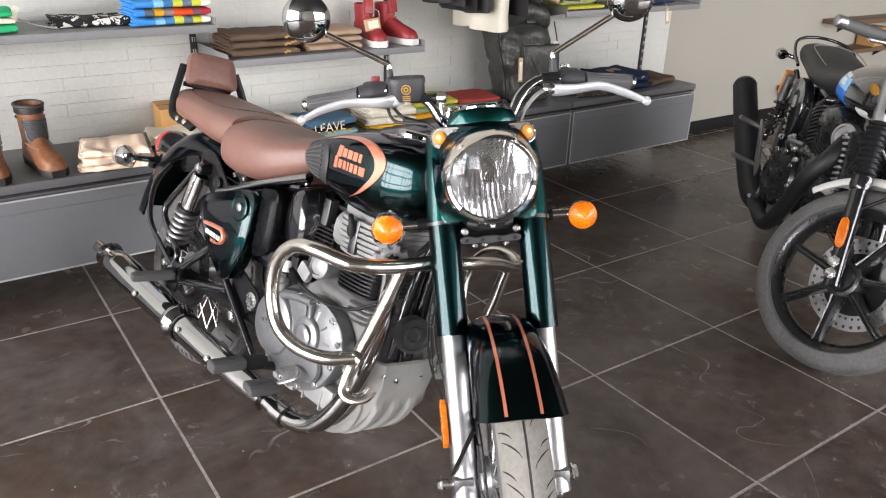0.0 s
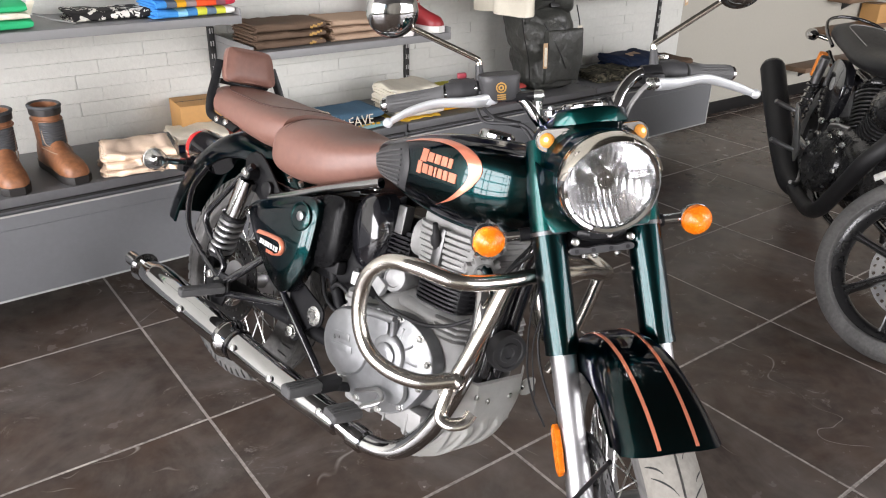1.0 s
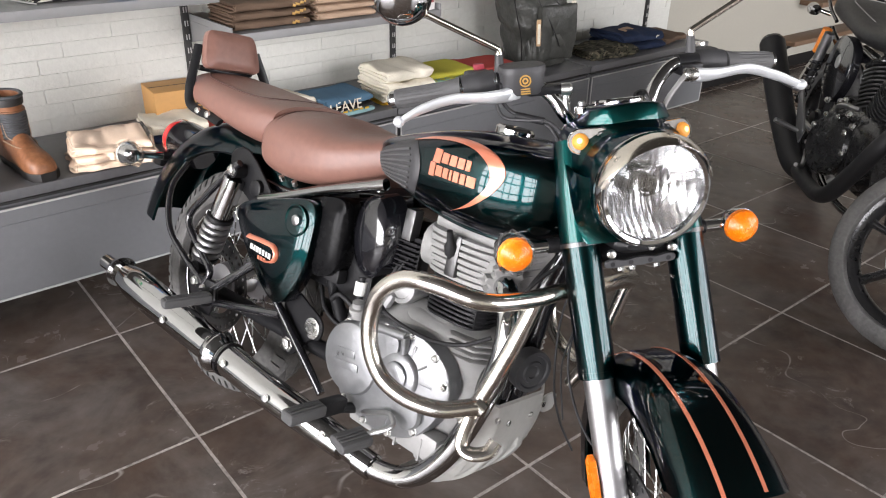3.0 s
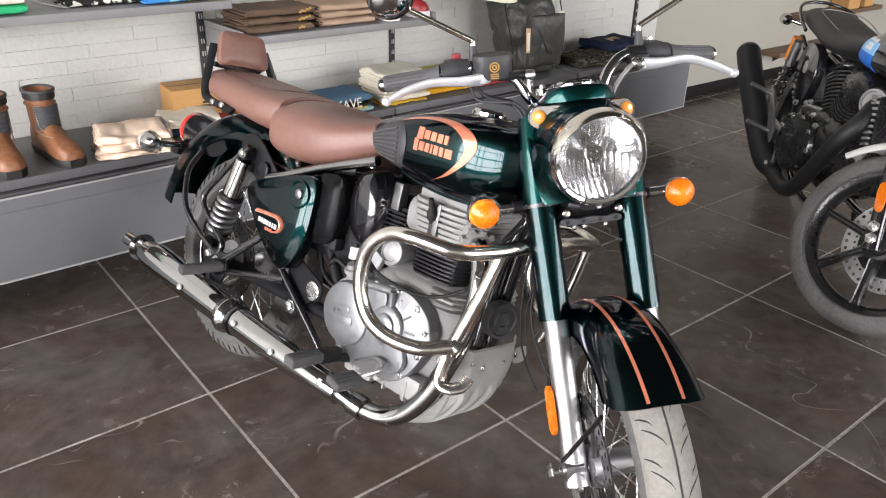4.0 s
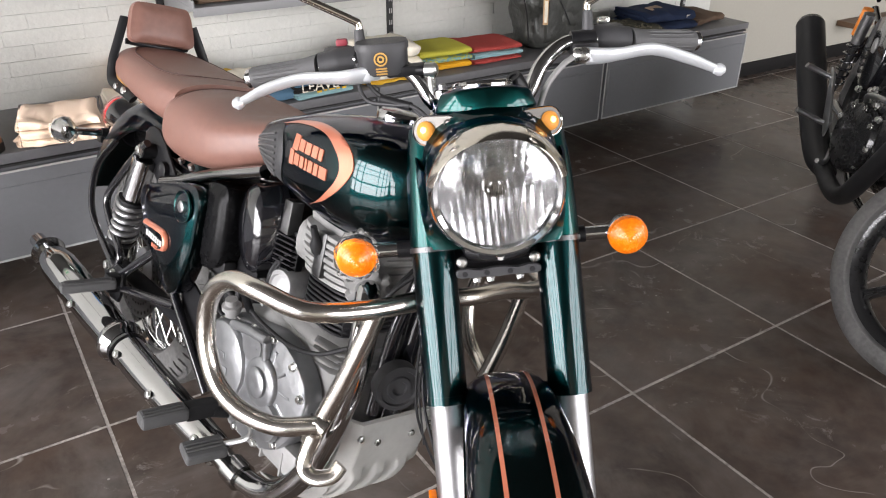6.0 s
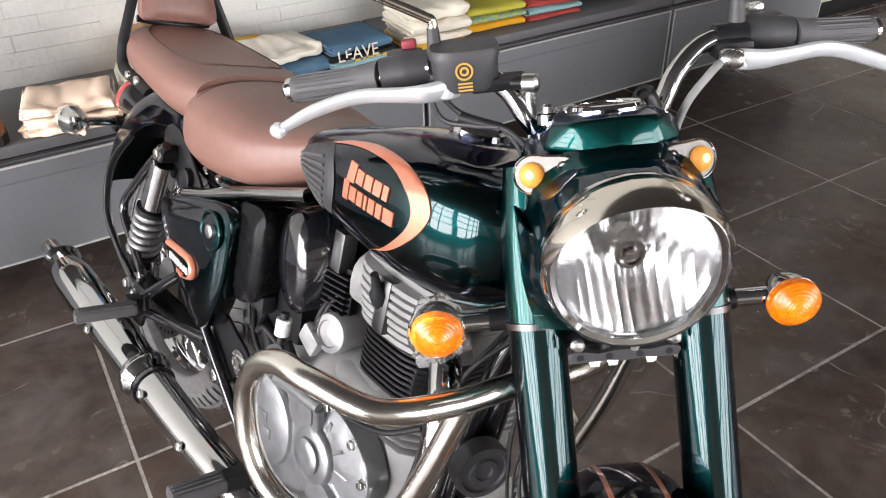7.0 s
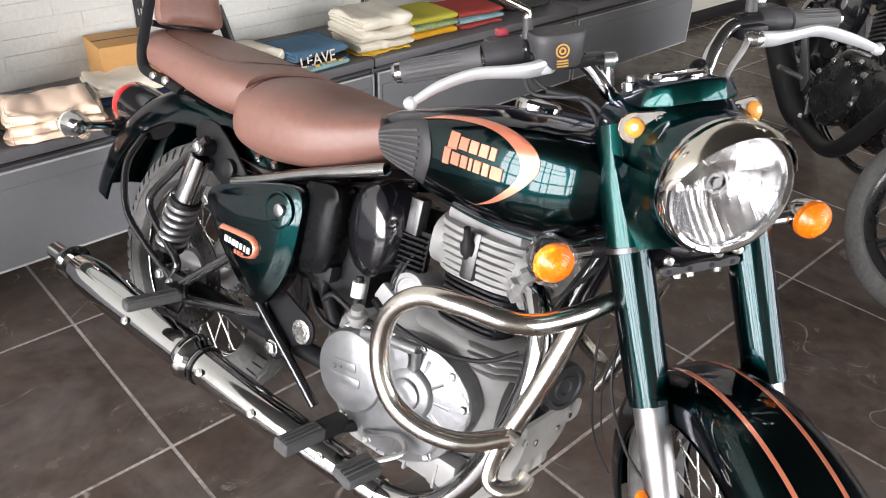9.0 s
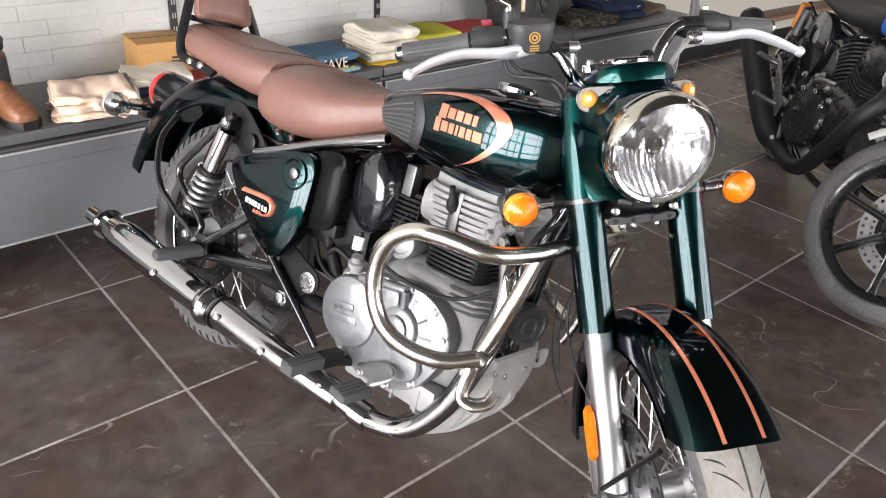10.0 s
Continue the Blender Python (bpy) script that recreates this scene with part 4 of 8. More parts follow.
# tank
TS = [(x, hy * 0.985, zc + 0.010 + 0.22 * up, up * 0.78 - 0.012, dn + 0.22 * up + 0.010 + 0.012 * min(1, max(0, (x - 0.66) / 0.2)) * min(1, max(0, (1.05 - x) / 0.08))) for x, hy, zc, up, dn in [(0.520, 0.060, 0.830, 0.020, 0.015), (0.535, 0.100, 0.825, 0.042, 0.030), (0.575, 0.132, 0.822, 0.062, 0.046), (0.64, 0.158, 0.822, 0.083, 0.062), (0.72, 0.178, 0.826, 0.102, 0.078),
      (0.80, 0.187, 0.832, 0.111, 0.088), (0.88, 0.187, 0.838, 0.110, 0.092), (0.94, 0.178, 0.843, 0.104, 0.090), (0.985, 0.160, 0.848, 0.092, 0.082), (1.015, 0.135, 0.850, 0.074, 0.066), (1.035, 0.100, 0.852, 0.050, 0.046), (1.043, 0.050, 0.853, 0.024, 0.022)]]


def tank_at(x):
    for p, q in zip(TS, TS[1:]):
        if p[0] <= x <= q[0]:
            u = (x - p[0]) / (q[0] - p[0])
            return [a + (c - a) * u for a, c in zip(p, q)]
    return list(TS[-1] if x > TS[-1][0] else TS[0])


def tank_side(x, z, lift=0.0, side=-1):
    """A place on the tank's flank at x and height z."""
    _, hy, zc, up, dn = tank_at(x)
    h = (z - zc) / (up if z >= zc else dn)
    e = 2.9 if z >= zc else 3.0
    y = hy * max(0.0, 1 - min(0.999, abs(h)) ** e) ** (1 / e)
    return Vector((x, side * (y + lift), z))


rings = []
for i in range(len(TS) - 1):
    for k in range(4):
        a, c = TS[i], TS[i + 1]
        u = k / 4
        q = [s + (t - s) * u for s, t in zip(a, c)]
        rings.append(superring(q[0], 0, q[2], q[1], q[3], q[4], 48, 2.9, 3.0))
rings.append(superring(TS[-1][0], 0, TS[-1][2], TS[-1][1], TS[-1][3], TS[-1][4], 48, 2.9, 3.0))
bmt = loft(B(), rings)
bmesh.ops.smooth_vert(bmt, verts=bmt.verts[:], factor=0.5, use_axis_x=True, use_axis_y=True, use_axis_z=True)
tank = part("fuel_tank", bmt, GREENSHADE, bike, "teardrop dark green tank with copper crescent", 60)
part("tank_seam", tube(B(), [tank_side(x, tank_at(x)[2] - tank_at(x)[4] * 0.93, 0.002) for x in (0.56, 0.62, 0.70, 0.80, 0.90, 0.97, 1.01)], 0.004), GREENSHADE, tank)


def decal(fn, cols, rows_n, material, name, lift=0.0016, parent=None, label=""):
    """A thin skin on the tank's flank: fn(u, v) gives x and z."""
    rings = []
    for i in range(cols + 1):
        rings.append([tank_side(*fn(i / cols, j / rows_n), lift) for j in range(rows_n + 1)])
    back = [[p + Vector((0, 0.003, 0)) for p in reversed(r)] for r in rings]
    return part(name, loft(B(), [r + q for r, q in zip(rings, back)]), material, parent or tank, label, 60)


CRES_OUT = bez([(0.676, 0, 0.889), (0.730, 0, 0.908), (0.80, 0, 0.920), (0.87, 0, 0.917), (0.914, 0, 0.902), (0.930, 0, 0.880), (0.922, 0, 0.855), (0.900, 0, 0.828), (0.865, 0, 0.801), (0.815, 0, 0.779)], 6)
CRES_IN = bez([(0.676, 0, 0.888), (0.735, 0, 0.903), (0.80, 0, 0.911), (0.85, 0, 0.907), (0.886, 0, 0.892), (0.900, 0, 0.872), (0.898, 0, 0.850), (0.882, 0, 0.826), (0.852, 0, 0.799), (0.815, 0, 0.778)], 6)


def crescent(u, v):
    k = min(int(u * (len(CRES_OUT) - 1) + 0.5), len(CRES_OUT) - 1)
    q = CRES_IN[k].lerp(CRES_OUT[k], v)
    return q.x, q.z


decal(crescent, 54, 3, COPPER, "crescent", label="copper crescent stripe")
for z, x0, ws in ((0.876, 0.757, (0.020, 0.018, 0.016, 0.016, 0.011)), (0.848, 0.752, (0.014, 0.017, 0.013, 0.006, 0.013, 0.012, 0.021))):
    x = x0
    for i, w in enumerate(ws):
        hi = 0.027 if i == 0 else 0.020
        q = [tank_side(x, z - hi / 2, 0.0012), tank_side(x + w, z - hi / 2, 0.0012), tank_side(x + w, z + hi / 2, 0.0012), tank_side(x, z + hi / 2, 0.0012)]
        part("name_bar", loft(B(), [[p + Vector((0, 0.004, 0)) for p in q], [p + Vector((0, -0.0006, 0)) for p in q]]), COPPER, tank)
        x += w + 0.004
for s in (-1, 1):
    def pad(u, v, s=s):
        x0, x1 = 0.548 + 0.012 * (1 - v), 0.716 + 0.010 * math.sin(math.pi * v) - 0.025 * v ** 6 - 0.02 * (1 - v) ** 5
        x = x0 + (x1 - x0) * u
        lo = 0.787 - 0.012 * u
        hi = 0.832 + 0.056 * min(1, u * 1.15) ** 0.8
        return x, lo + (hi - lo) * v
    rings = [[tank_side(*pad(i / 16, j / 8), 0.006 if 0 < i < 16 and 0 < j < 8 else 0.001, s) for j in range(9)] for i in range(17)]
    back = [[p - Vector((0, s * 0.008, 0)) for p in reversed(r)] for r in rings]
    kp = part("knee_pad", loft(B(), [r + q for r, q in zip(rings, back)]), PLASTIC, tank, "ribbed grey rubber knee pad", 60)
    b = B()
    for j in range(8):
        v = 0.12 + j * 0.105
        tube(b, [tank_side(*pad(u, v), 0.0068, s) for u in (0.14, 0.3, 0.5, 0.7, 0.84)], 0.0028, n=3, segs=6)
    part("rib", b, RUBBER, kp)
b = lathe(B(), [(0.042, -0.01), (0.042, 0.006), (0.036, 0.012), (0.001, 0.014)], (0.80, 0.01, 0.942), (0, 0, 1), 36)
part("filler_cap", b, CHROME, tank)

# seats
def cushion(secs, n=40, e=2.4, e2=3.4):
    rings = [superring(x, 0, zc, hy, up, dn, n, e, e2) for x, hy, zc, up, dn in secs]
    return loft(B(), rings)


def dense(secs, k=4):
    out = []
    for i in range(len(secs) - 1):
        a, b, c, d = secs[max(i - 1, 0)], secs[i], secs[i + 1], secs[min(i + 2, len(secs) - 1)]
        for j in range(k):
            t = j / k
            out.append([0.5 * (2 * q + (r - p) * t + (2 * p - 5 * q + 4 * r - s) * t * t + (3 * q - p - 3 * r + s) * t ** 3) for p, q, r, s in zip(a, b, c, d)])
    return out + [list(secs[-1])]


RS = dense([(0.164, 0.085, 0.788, 0.030, 0.035), (0.172, 0.130, 0.782, 0.058, 0.060), (0.198, 0.160, 0.777, 0.078, 0.078), (0.25, 0.173, 0.775, 0.087, 0.084), (0.32, 0.176, 0.776, 0.087, 0.083), (0.42, 0.166, 0.787, 0.066, 0.075),
            (0.50, 0.138, 0.808, 0.055, 0.066), (0.56, 0.108, 0.827, 0.046, 0.052), (0.61, 0.080, 0.843, 0.033, 0.036), (0.63, 0.045, 0.850, 0.016, 0.018)])
seat = part("rider_seat", cushion(RS), LEATHER, bike, "padded brown leatherette rider seat", 60)
b = tube(B(), [superring(0.214, 0, 0.7765, 0.1655, 0.0815, 0.080, 40, 2.4, 3.4)[k] + Vector((0.03 * (1 - max(0, math.sin(2 * math.pi * k / 40))) ** 2, 0, 0)) for k in list(range(-6, 27))], 0.0022, segs=6, smooth=False)
part("piping", b, THREAD, seat)
PS = dense([(-0.262, 0.055, 0.820, 0.022, 0.012), (-0.250, 0.092, 0.820, 0.046, 0.020), (-0.20, 0.126, 0.820, 0.060, 0.028), (-0.10, 0.146, 0.818, 0.062, 0.040), (0.02, 0.154, 0.816, 0.058, 0.060), (0.12, 0.154, 0.817, 0.052, 0.072), (0.20, 0.140, 0.82, 0.046, 0.068)])
pil = part("passenger_seat", cushion(PS), LEATHER, bike, "padded brown leatherette passenger seat", 60)
loop = []
for k in range(72):
    a = 2 * math.pi * k / 72
    x = -0.035 + math.copysign(abs(math.cos(a)) ** 0.62, math.cos(a)) * 0.170
    y = math.copysign(abs(math.sin(a)) ** 0.62, math.sin(a)) * 0.112 * (0.90 + 0.5 * (x + 0.2))
    q = min(PS, key=lambda r: abs(r[0] - x))
    loop.append((x, y, q[2] + q[3] * max(0, 1 - (abs(y) / q[1]) ** 2.4) ** (1 / 2.4) + 0.0004))
b = tube(B(), loop, 0.0020, segs=6, smooth=False, loop=True)
part("seam", b, THREAD, pil)
part("seat_mount", lathe(B(), [(0.010, 0), (0.012, 0.02), (0.008, 0.024)], (0.56, -0.10, 0.745), (0, 0, 1), 14), ZINC, bike)
for x in (0.26, 0.31, 0.37):
    part("seat_mount", lathe(B(), [(0.007, 0), (0.007, 0.012), (0.001, 0.013)], (x, -0.130, 0.688), (0, -0.5, 1), 10), ZINC, bike)
# backrest
part("backrest_pad", plate(B(), [(-0.086, 0.0), (-0.086, 0.05), (-0.076, 0.092), (-0.05, 0.101), (0.05, 0.101), (0.076, 0.092), (0.086, 0.05), (0.086, 0.0), (0.04, -0.004), (-0.04, -0.004)], 0.036, (-0.178, -0.016, 0.893), (0, 1, 0), (-0.36, 0, 1), 0.012, 4, dome=0.006), LEATHER, bike, "brown padded backrest", 60)
for s in (-1, 1):
    y = s * 0.142 - 0.004
    b = tube(B(), [(-0.005, y, 0.770), (-0.058, y, 0.777), (-0.108, y, 0.780), (-0.156, y * 0.99, 0.792), (-0.178, y * 0.93 - 0.002, 0.835), (-0.194, y * 0.80 - 0.006, 0.89), (-0.212, y * 0.66 - 0.010, 0.945)], 0.013, segs=12, flat=0.45)
    part("backrest_bracket", b, BLACKSATIN, bike)
for x in (-0.105, -0.058):
    part("bracket_screw", lathe(B(), [(0.011, 0), (0.010, 0.005), (0.001, 0.008)], (x, -0.150, 0.779), (0, -1, 0), 16), ZINC, bike)
part("backrest_bar", tube(B(), [(-0.205, -0.10, 0.885), (-0.19, -0.016, 0.882), (-0.205, 0.07, 0.885)], 0.008), BLACKSATIN, bike)

# tail
b = lathe(B(), [(0.060, -0.10), (0.064, -0.03), (0.062, 0.0), (0.056, 0.005)], (-0.385, 0, 0.640), (-1, 0, 0.05), 32)
tl = part("tail_lamp", b, BLACKGLOSS, bike, "black tail lamp housing with red lens")
part("lens", lathe(B(), [(0.061, 0.0), (0.061, 0.022), (0.054, 0.034), (0.03, 0.040), (0.001, 0.042)], (-0.387, 0, 0.640), (-1, 0, 0.05), 32), RED, tl)
b = block(B(), (-0.425, 0, 0.565), (0.04, 0.12, 0.03), 0.008)
part("plate_holder", b, BLACKSATIN, bike)


def indicator(at, side, parent, length, material, xf=None, wrap=False, fwd=1, label="round indicator with amber lens"):
    """A round turn signal on a short chrome stalk; the lens looks ahead (fwd=1) or back."""
    a = Vector(at)
    stem = tube(B(), [a + Vector((-0.012 * fwd, -side * length, 0)), a + Vector((-0.012 * fwd, -side * 0.02, 0))], 0.0115, smooth=False, xf=xf)
    ind = part("turn_signal", stem, CHROME, parent, label)
    part("housing", lathe(B(), [(0.008, -0.040), (0.018, -0.036), (0.026, -0.020), (0.031, -0.002), (0.032, 0.004)], a - Vector((0.0, 0, 0)), (fwd, 0, 0), 28, xf), CHROME, ind)
    part("lens", lathe(B(), [(0.0315, 0.002), (0.0315, 0.009)] + [q for k in range(9) for q in ((0.0302 - k * 0.0034, 0.0125 + 0.0185 * (1 - ((8.6 - k) / 9) ** 2)), (0.0290 - k * 0.0034, 0.0120 + 0.0185 * (1 - ((8.2 - k) / 9) ** 2)))] + [(0.001, 0.0300)], a, (fwd, 0, 0), 32, xf), material, ind, "", 12)
    part("stalk_boot", tube(B(), [a + Vector((-0.012 * fwd, -side * length, 0)), a + Vector((-0.012 * fwd, -side * (length - 0.03), 0))], 0.014, smooth=False, xf=xf), BLACKSATIN, ind)
    if wrap:
        w = lathe(B(), [(0.014, -0.048), (0.030, -0.038), (0.0345, -0.012), (0.035, 0.006), (0.0335, 0.014), (0.036, 0.018), (0.030, 0.019)], a, (fwd, 0, 0), 40, xf, cap=False)
        for v in w.verts:
            v.co += noise.noise_vector(v.co * 70) * 0.006 + noise.noise_vector(v.co * 160) * 0.003
        part("protective_film", w, FILM, ind, "crumpled clear protective film", 20).visible_shadow = False
    return ind


CLEAR = mat("clear_lens", (0.72, 0.70, 0.66), 0.12, 0.4, coat=0.8, vary=0.1)
indicator((-0.395, -0.170, 0.590), -1, bike, 0.13, CLEAR, None, True, -1, "chrome rear indicator in clear film")
indicator((-0.395, 0.170, 0.590), 1, bike, 0.13, CLEAR, None, False, -1, "chrome rear indicator")

# engine guard, skid plate, horn
b = B()
LOOP = [(1.088, 0.0, 0.706), (1.074, -0.103, 0.702), (1.055, -0.199, 0.686), (1.020, -0.283, 0.678), (0.943, -0.326, 0.684), (0.875, -0.332, 0.671), (0.829, -0.333, 0.630),
        (0.812, -0.327, 0.572), (0.822, -0.320, 0.512), (0.854, -0.310, 0.466), (0.908, -0.292, 0.443), (0.966, -0.258, 0.440), (1.010, -0.208, 0.456)]
LOOP2 = [(p[0], -p[1], p[2]) for p in LOOP]
eg = part("engine_guard", tube(B(), LOOP2[:0:-1] + LOOP, 0.0165, segs=18), STAINLESS, bike, "bent stainless steel engine guard")
part("guard_tube", tube(B(), [(1.060, -0.178, 0.684), (1.038, -0.188, 0.575), (1.006, -0.196, 0.462), (0.985, -0.198, 0.41)], 0.0165, segs=18), STAINLESS, eg)
part("guard_tube", tube(B(), [(1.002, -0.200, 0.44), (0.998, -0.207, 0.395), (1.004, -0.212, 0.368), (1.026, -0.205, 0.362), (1.045, -0.185, 0.372), (1.048, -0.172, 0.392)], 0.0145, segs=16, flat=0.6), STAINLESS, eg)
part("guard_tube", tube(B(), [(1.060, 0.178, 0.684), (1.038, 0.188, 0.575), (1.006, 0.196, 0.462), (0.985, 0.198, 0.41)], 0.0155, segs=18), STAINLESS, eg)
b = tube(B(), [(1.02, -0.198, 0.452), (1.003, -0.208, 0.462)], 0.0185, smooth=False, segs=18)
part("weld_collar", b, STAINLESS, eg)

sk_prof = [(0.988, 0.412), (0.990, 0.36), (0.975, 0.30), (0.945, 0.245), (0.90, 0.195), (0.84, 0.160), (0.76, 0.142)]
line = bez([(x, 0, z) for x, z in sk_prof], 9)
rings = []
for i, p in enumerate(line):
    u = i / (len(line) - 1)
    hw = 0.115 - 0.012 * u
    ring = []
    for k in range(65):
        v = -1 + 2 * k / 64
        groove = 0.0
        if 0.30 < u < 0.86:
            wave = min(1.0, max(0.0, 0.5 + 1.6 * math.cos((v + 0.10 * math.sin(u * 7)) * math.pi * 4.0)))
            groove = 0.011 * wave * min(1, (u - 0.30) * 14) * min(1, (0.86 - u) * 14)
        bend = 0.022 * max(0, abs(v) - 0.72) / 0.28
        ring.append(p + Vector((-bend + groove, hw * v, bend * 0.4)))
    rings.append(ring + [q + Vector((-0.006, 0, 0.004)) for q in reversed(ring)])
sp = part("skid_plate", loft(B(), rings), SKID, bike, "pressed light grey metal skid plate", 50)
for y in (-0.085, 0.085):
    for q in ((0.991, y, 0.385), (0.991, y * 0.5, 0.37)):
        part("plate_screw", lathe(B(), [(0.007, -0.002), (0.007, 0.003), (0.004, 0.004), (0.004, 0.001), (0.001, 0.001)], q, (1, 0, 0.1), 14), ZINC, sp)
b = plate(B(), [(-0.02, -0.02), (0.02, -0.02), (0.028, 0.0), (0.02, 0.02), (-0.02, 0.02), (-0.03, 0.0)], 0.005, (0.980, 0.128, 0.375), (0, 1, 0), (0, 0, 1), 0.001, 3)
part("ear", b, SKID, sp)
b = lathe(B(), [(0.004, 0.006), (0.012, 0.006), (0.014, 0.010), (0.022, 0.010), (0.024, 0.006), (0.034, 0.006), (0.036, 0.010), (0.044, 0.010), (0.046, 0.0), (0.044, -0.02), (0.02, -0.035), (0.001, -0.036)], (1.012, -0.045, 0.500), (0.95, -0.30, 0), 36)
part("horn", b, PLASTIC, bike, "round black ribbed horn")
b = B()
tube(b, [(1.045, -0.03, 0.72), (1.055, -0.06, 0.62), (1.075, -0.055, 0.50), (1.09, -0.02, 0.42), (1.12, 0.01, 0.36)], 0.0024)
tube(b, [(1.05, -0.05, 0.76), (1.10, -0.09, 0.66), (1.09, -0.075, 0.55), (1.11, -0.05, 0.44)], 0.0018)
tube(b, [(1.00, -0.04, 0.74), (0.99, -0.09, 0.68), (0.97, -0.11, 0.60)], 0.004)
tube(b, [(1.02, -0.06, 0.73), (0.985, -0.10, 0.66), (0.96, -0.09, 0.56)], 0.004)
part("front_wiring", b, BLACKMATT, bike)
b = B()
tube(b, [(0.57, 0.12, 0.27), (0.50, 0.165, 0.15), (0.455, 0.190, 0.066)], 0.011)
block(b, (0.45, 0.192, 0.064), (0.05, 0.04, 0.010), 0.003, (17, 0, 0))
part("side_stand", b, BLACKSATIN, bike)

# ---- front end, turned to the right ----
FC = (1.39, 0, 0.325)


def fx(z):
    """Fork line: how far ahead the leg is at height z."""
    return 1.392 - (z - 0.325) * math.tan(radians(24.8))


fw = part("front_wheel", rim_mesh(FC, 0.241, 0.032, T), CHROME, bike, "chrome spoked front wheel")
part("tyre", tyre_mesh(FC, 0.328, 0.075, 0.050, T), TYRE, fw, "new tyre, dusty grey")
for q in tread_band(FC, 0.3275, 0.050, T):
    part("tread", q, TREAD, fw, "pale new tread")
for q in tread_slits(FC, 0.3275, 0.050, T, 56):
    part("tread_slit", q, BLACKMATT, fw)
part("hub", lathe(B(), [(0.018, -0.07), (0.045, -0.066), (0.05, -0.045), (0.028, -0.03), (0.028, 0.03), (0.05, 0.045), (0.05, 0.06), (0.018, 0.07)], FC, (0, 1, 0), 28, T), ALLOY, fw)
part("brake_disc", disc_mesh((1.39, -0.064, 0.325), 0.10, 0.150, xf=T), DARKSTEEL, fw)
for q in spoke_set(FC, 0.04, 0.230, 0.038, 40, T):
    part("spoke", q, ZINC, fw)
for i in range(6):
    a = 2 * math.pi * i / 6
    part("disc_arm", tube(B(), [(1.39 + 0.045 * math.cos(a), -0.064, 0.325 + 0.045 * math.sin(a)), (1.39 + 0.108 * math.cos(a + 0.3), -0.064, 0.325 + 0.108 * math.sin(a + 0.3))], 0.007, smooth=False, segs=8, xf=T), DARKSTEEL, fw)
b = tube(B(), [(1.392, -0.15, 0.325), (1.392, 0.14, 0.325)], 0.010, smooth=False, xf=T)
bolt(b, (1.392, -0.146, 0.325), (0, -1, 0), 0.014, 0.012, T)
bolt(b, (1.392, 0.13, 0.325), (0, 1, 0), 0.016, 0.014, T)
part("axle", b, ZINC, fw)

for s in (-1, 1):
    y = s * 0.098
    leg = part("fork_leg", tube(B(), [(fx(0.295), y, 0.295), (fx(0.34), y, 0.34), (fx(0.40), y, 0.40), (fx(0.63), y, 0.63)], [0.029, 0.0275, 0.026, 0.027], segs=26, smooth=False, xf=T), ALLOY, bike, "satin alloy lower fork leg")
    part("axle_clamp", block(B(), (1.392, y + s * 0.004, 0.320), (0.052, 0.046, 0.060), 0.012, xf=T), ALLOY, leg)
    b = bolt(B(), (1.425, y, 0.30), (1, 0, 0), 0.007, 0.008, T)
    part("clamp_bolt", b, ZINC, leg)
    cov = part("fork_cover", tube(B(), [(fx(0.612), y, 0.612), (fx(0.835), y, 0.835)], 0.0345, segs=34, smooth=False, xf=T), GREENSHADE, bike, "dark green fork cover")
    part("lower_rim", tube(B(), [(fx(0.608), y, 0.608), (fx(0.620), y, 0.620)], 0.0352, segs=34, smooth=False, xf=T), GREENSHADE, cov)
    part("fork_shroud", tube(B(), [(fx(0.832), y, 0.832), (fx(0.93), y * 0.96, 0.93), (fx(0.998), y * 0.92, 0.998)], [0.036, 0.037, 0.031], segs=34, xf=T), GREENLIT, bike, "green upper fork shroud")
    part("collar", tube(B(), [(fx(0.824), y, 0.824), (fx(0.831), y, 0.831)], 0.0368, segs=34, smooth=False, xf=T), DARKSTEEL, bike)
    indicator((fx(0.826) - 0.004, 0.210 if s > 0 else -0.220, 0.826), s, bike, 0.095, AMBER, T, s < 0, 1, "amber round front indicator in clear film" if s < 0 else "amber round front indicator on chrome stalk")
# reflector and caliper
b = plate(B(), [(-0.012, -0.041), (0.012, -0.041), (0.012, 0.041), (-0.012, 0.041)], 0.012, (fx(0.44) + 0.002, -0.132, 0.44), (0.9, 0.08, 0.44), (-0.44, 0, 0.9), 0.002, 2, T)
part("side_reflector", b, REFLECTOR, bike, "orange side reflector")
b = block(B(), (1.30, -0.085, 0.40), (0.06, 0.05, 0.10), 0.014, (0, 20, 0), 3, T)
part("brake_caliper", b, BLACKMATT, bike)
part("brake_hose", tube(B(), [(1.30, -0.10, 0.45), (1.24, -0.125, 0.50), (1.20, -0.135, 0.60), (1.16, -0.10, 0.70), (1.10, -0.06, 0.80)], 0.0026, xf=T), BLACKMATT, bike)
b = tube(B(), [(1.40, -0.085, 0.33), (1.31, -0.080, 0.50), (1.29, -0.076, 0.56)], 0.005, xf=T)
tube(b, [(1.388, -0.122, 0.345), (1.512, -0.083, 0.530)], 0.0048, smooth=False, xf=T)
part("fender_stay", b, BLACKSATIN, bike)
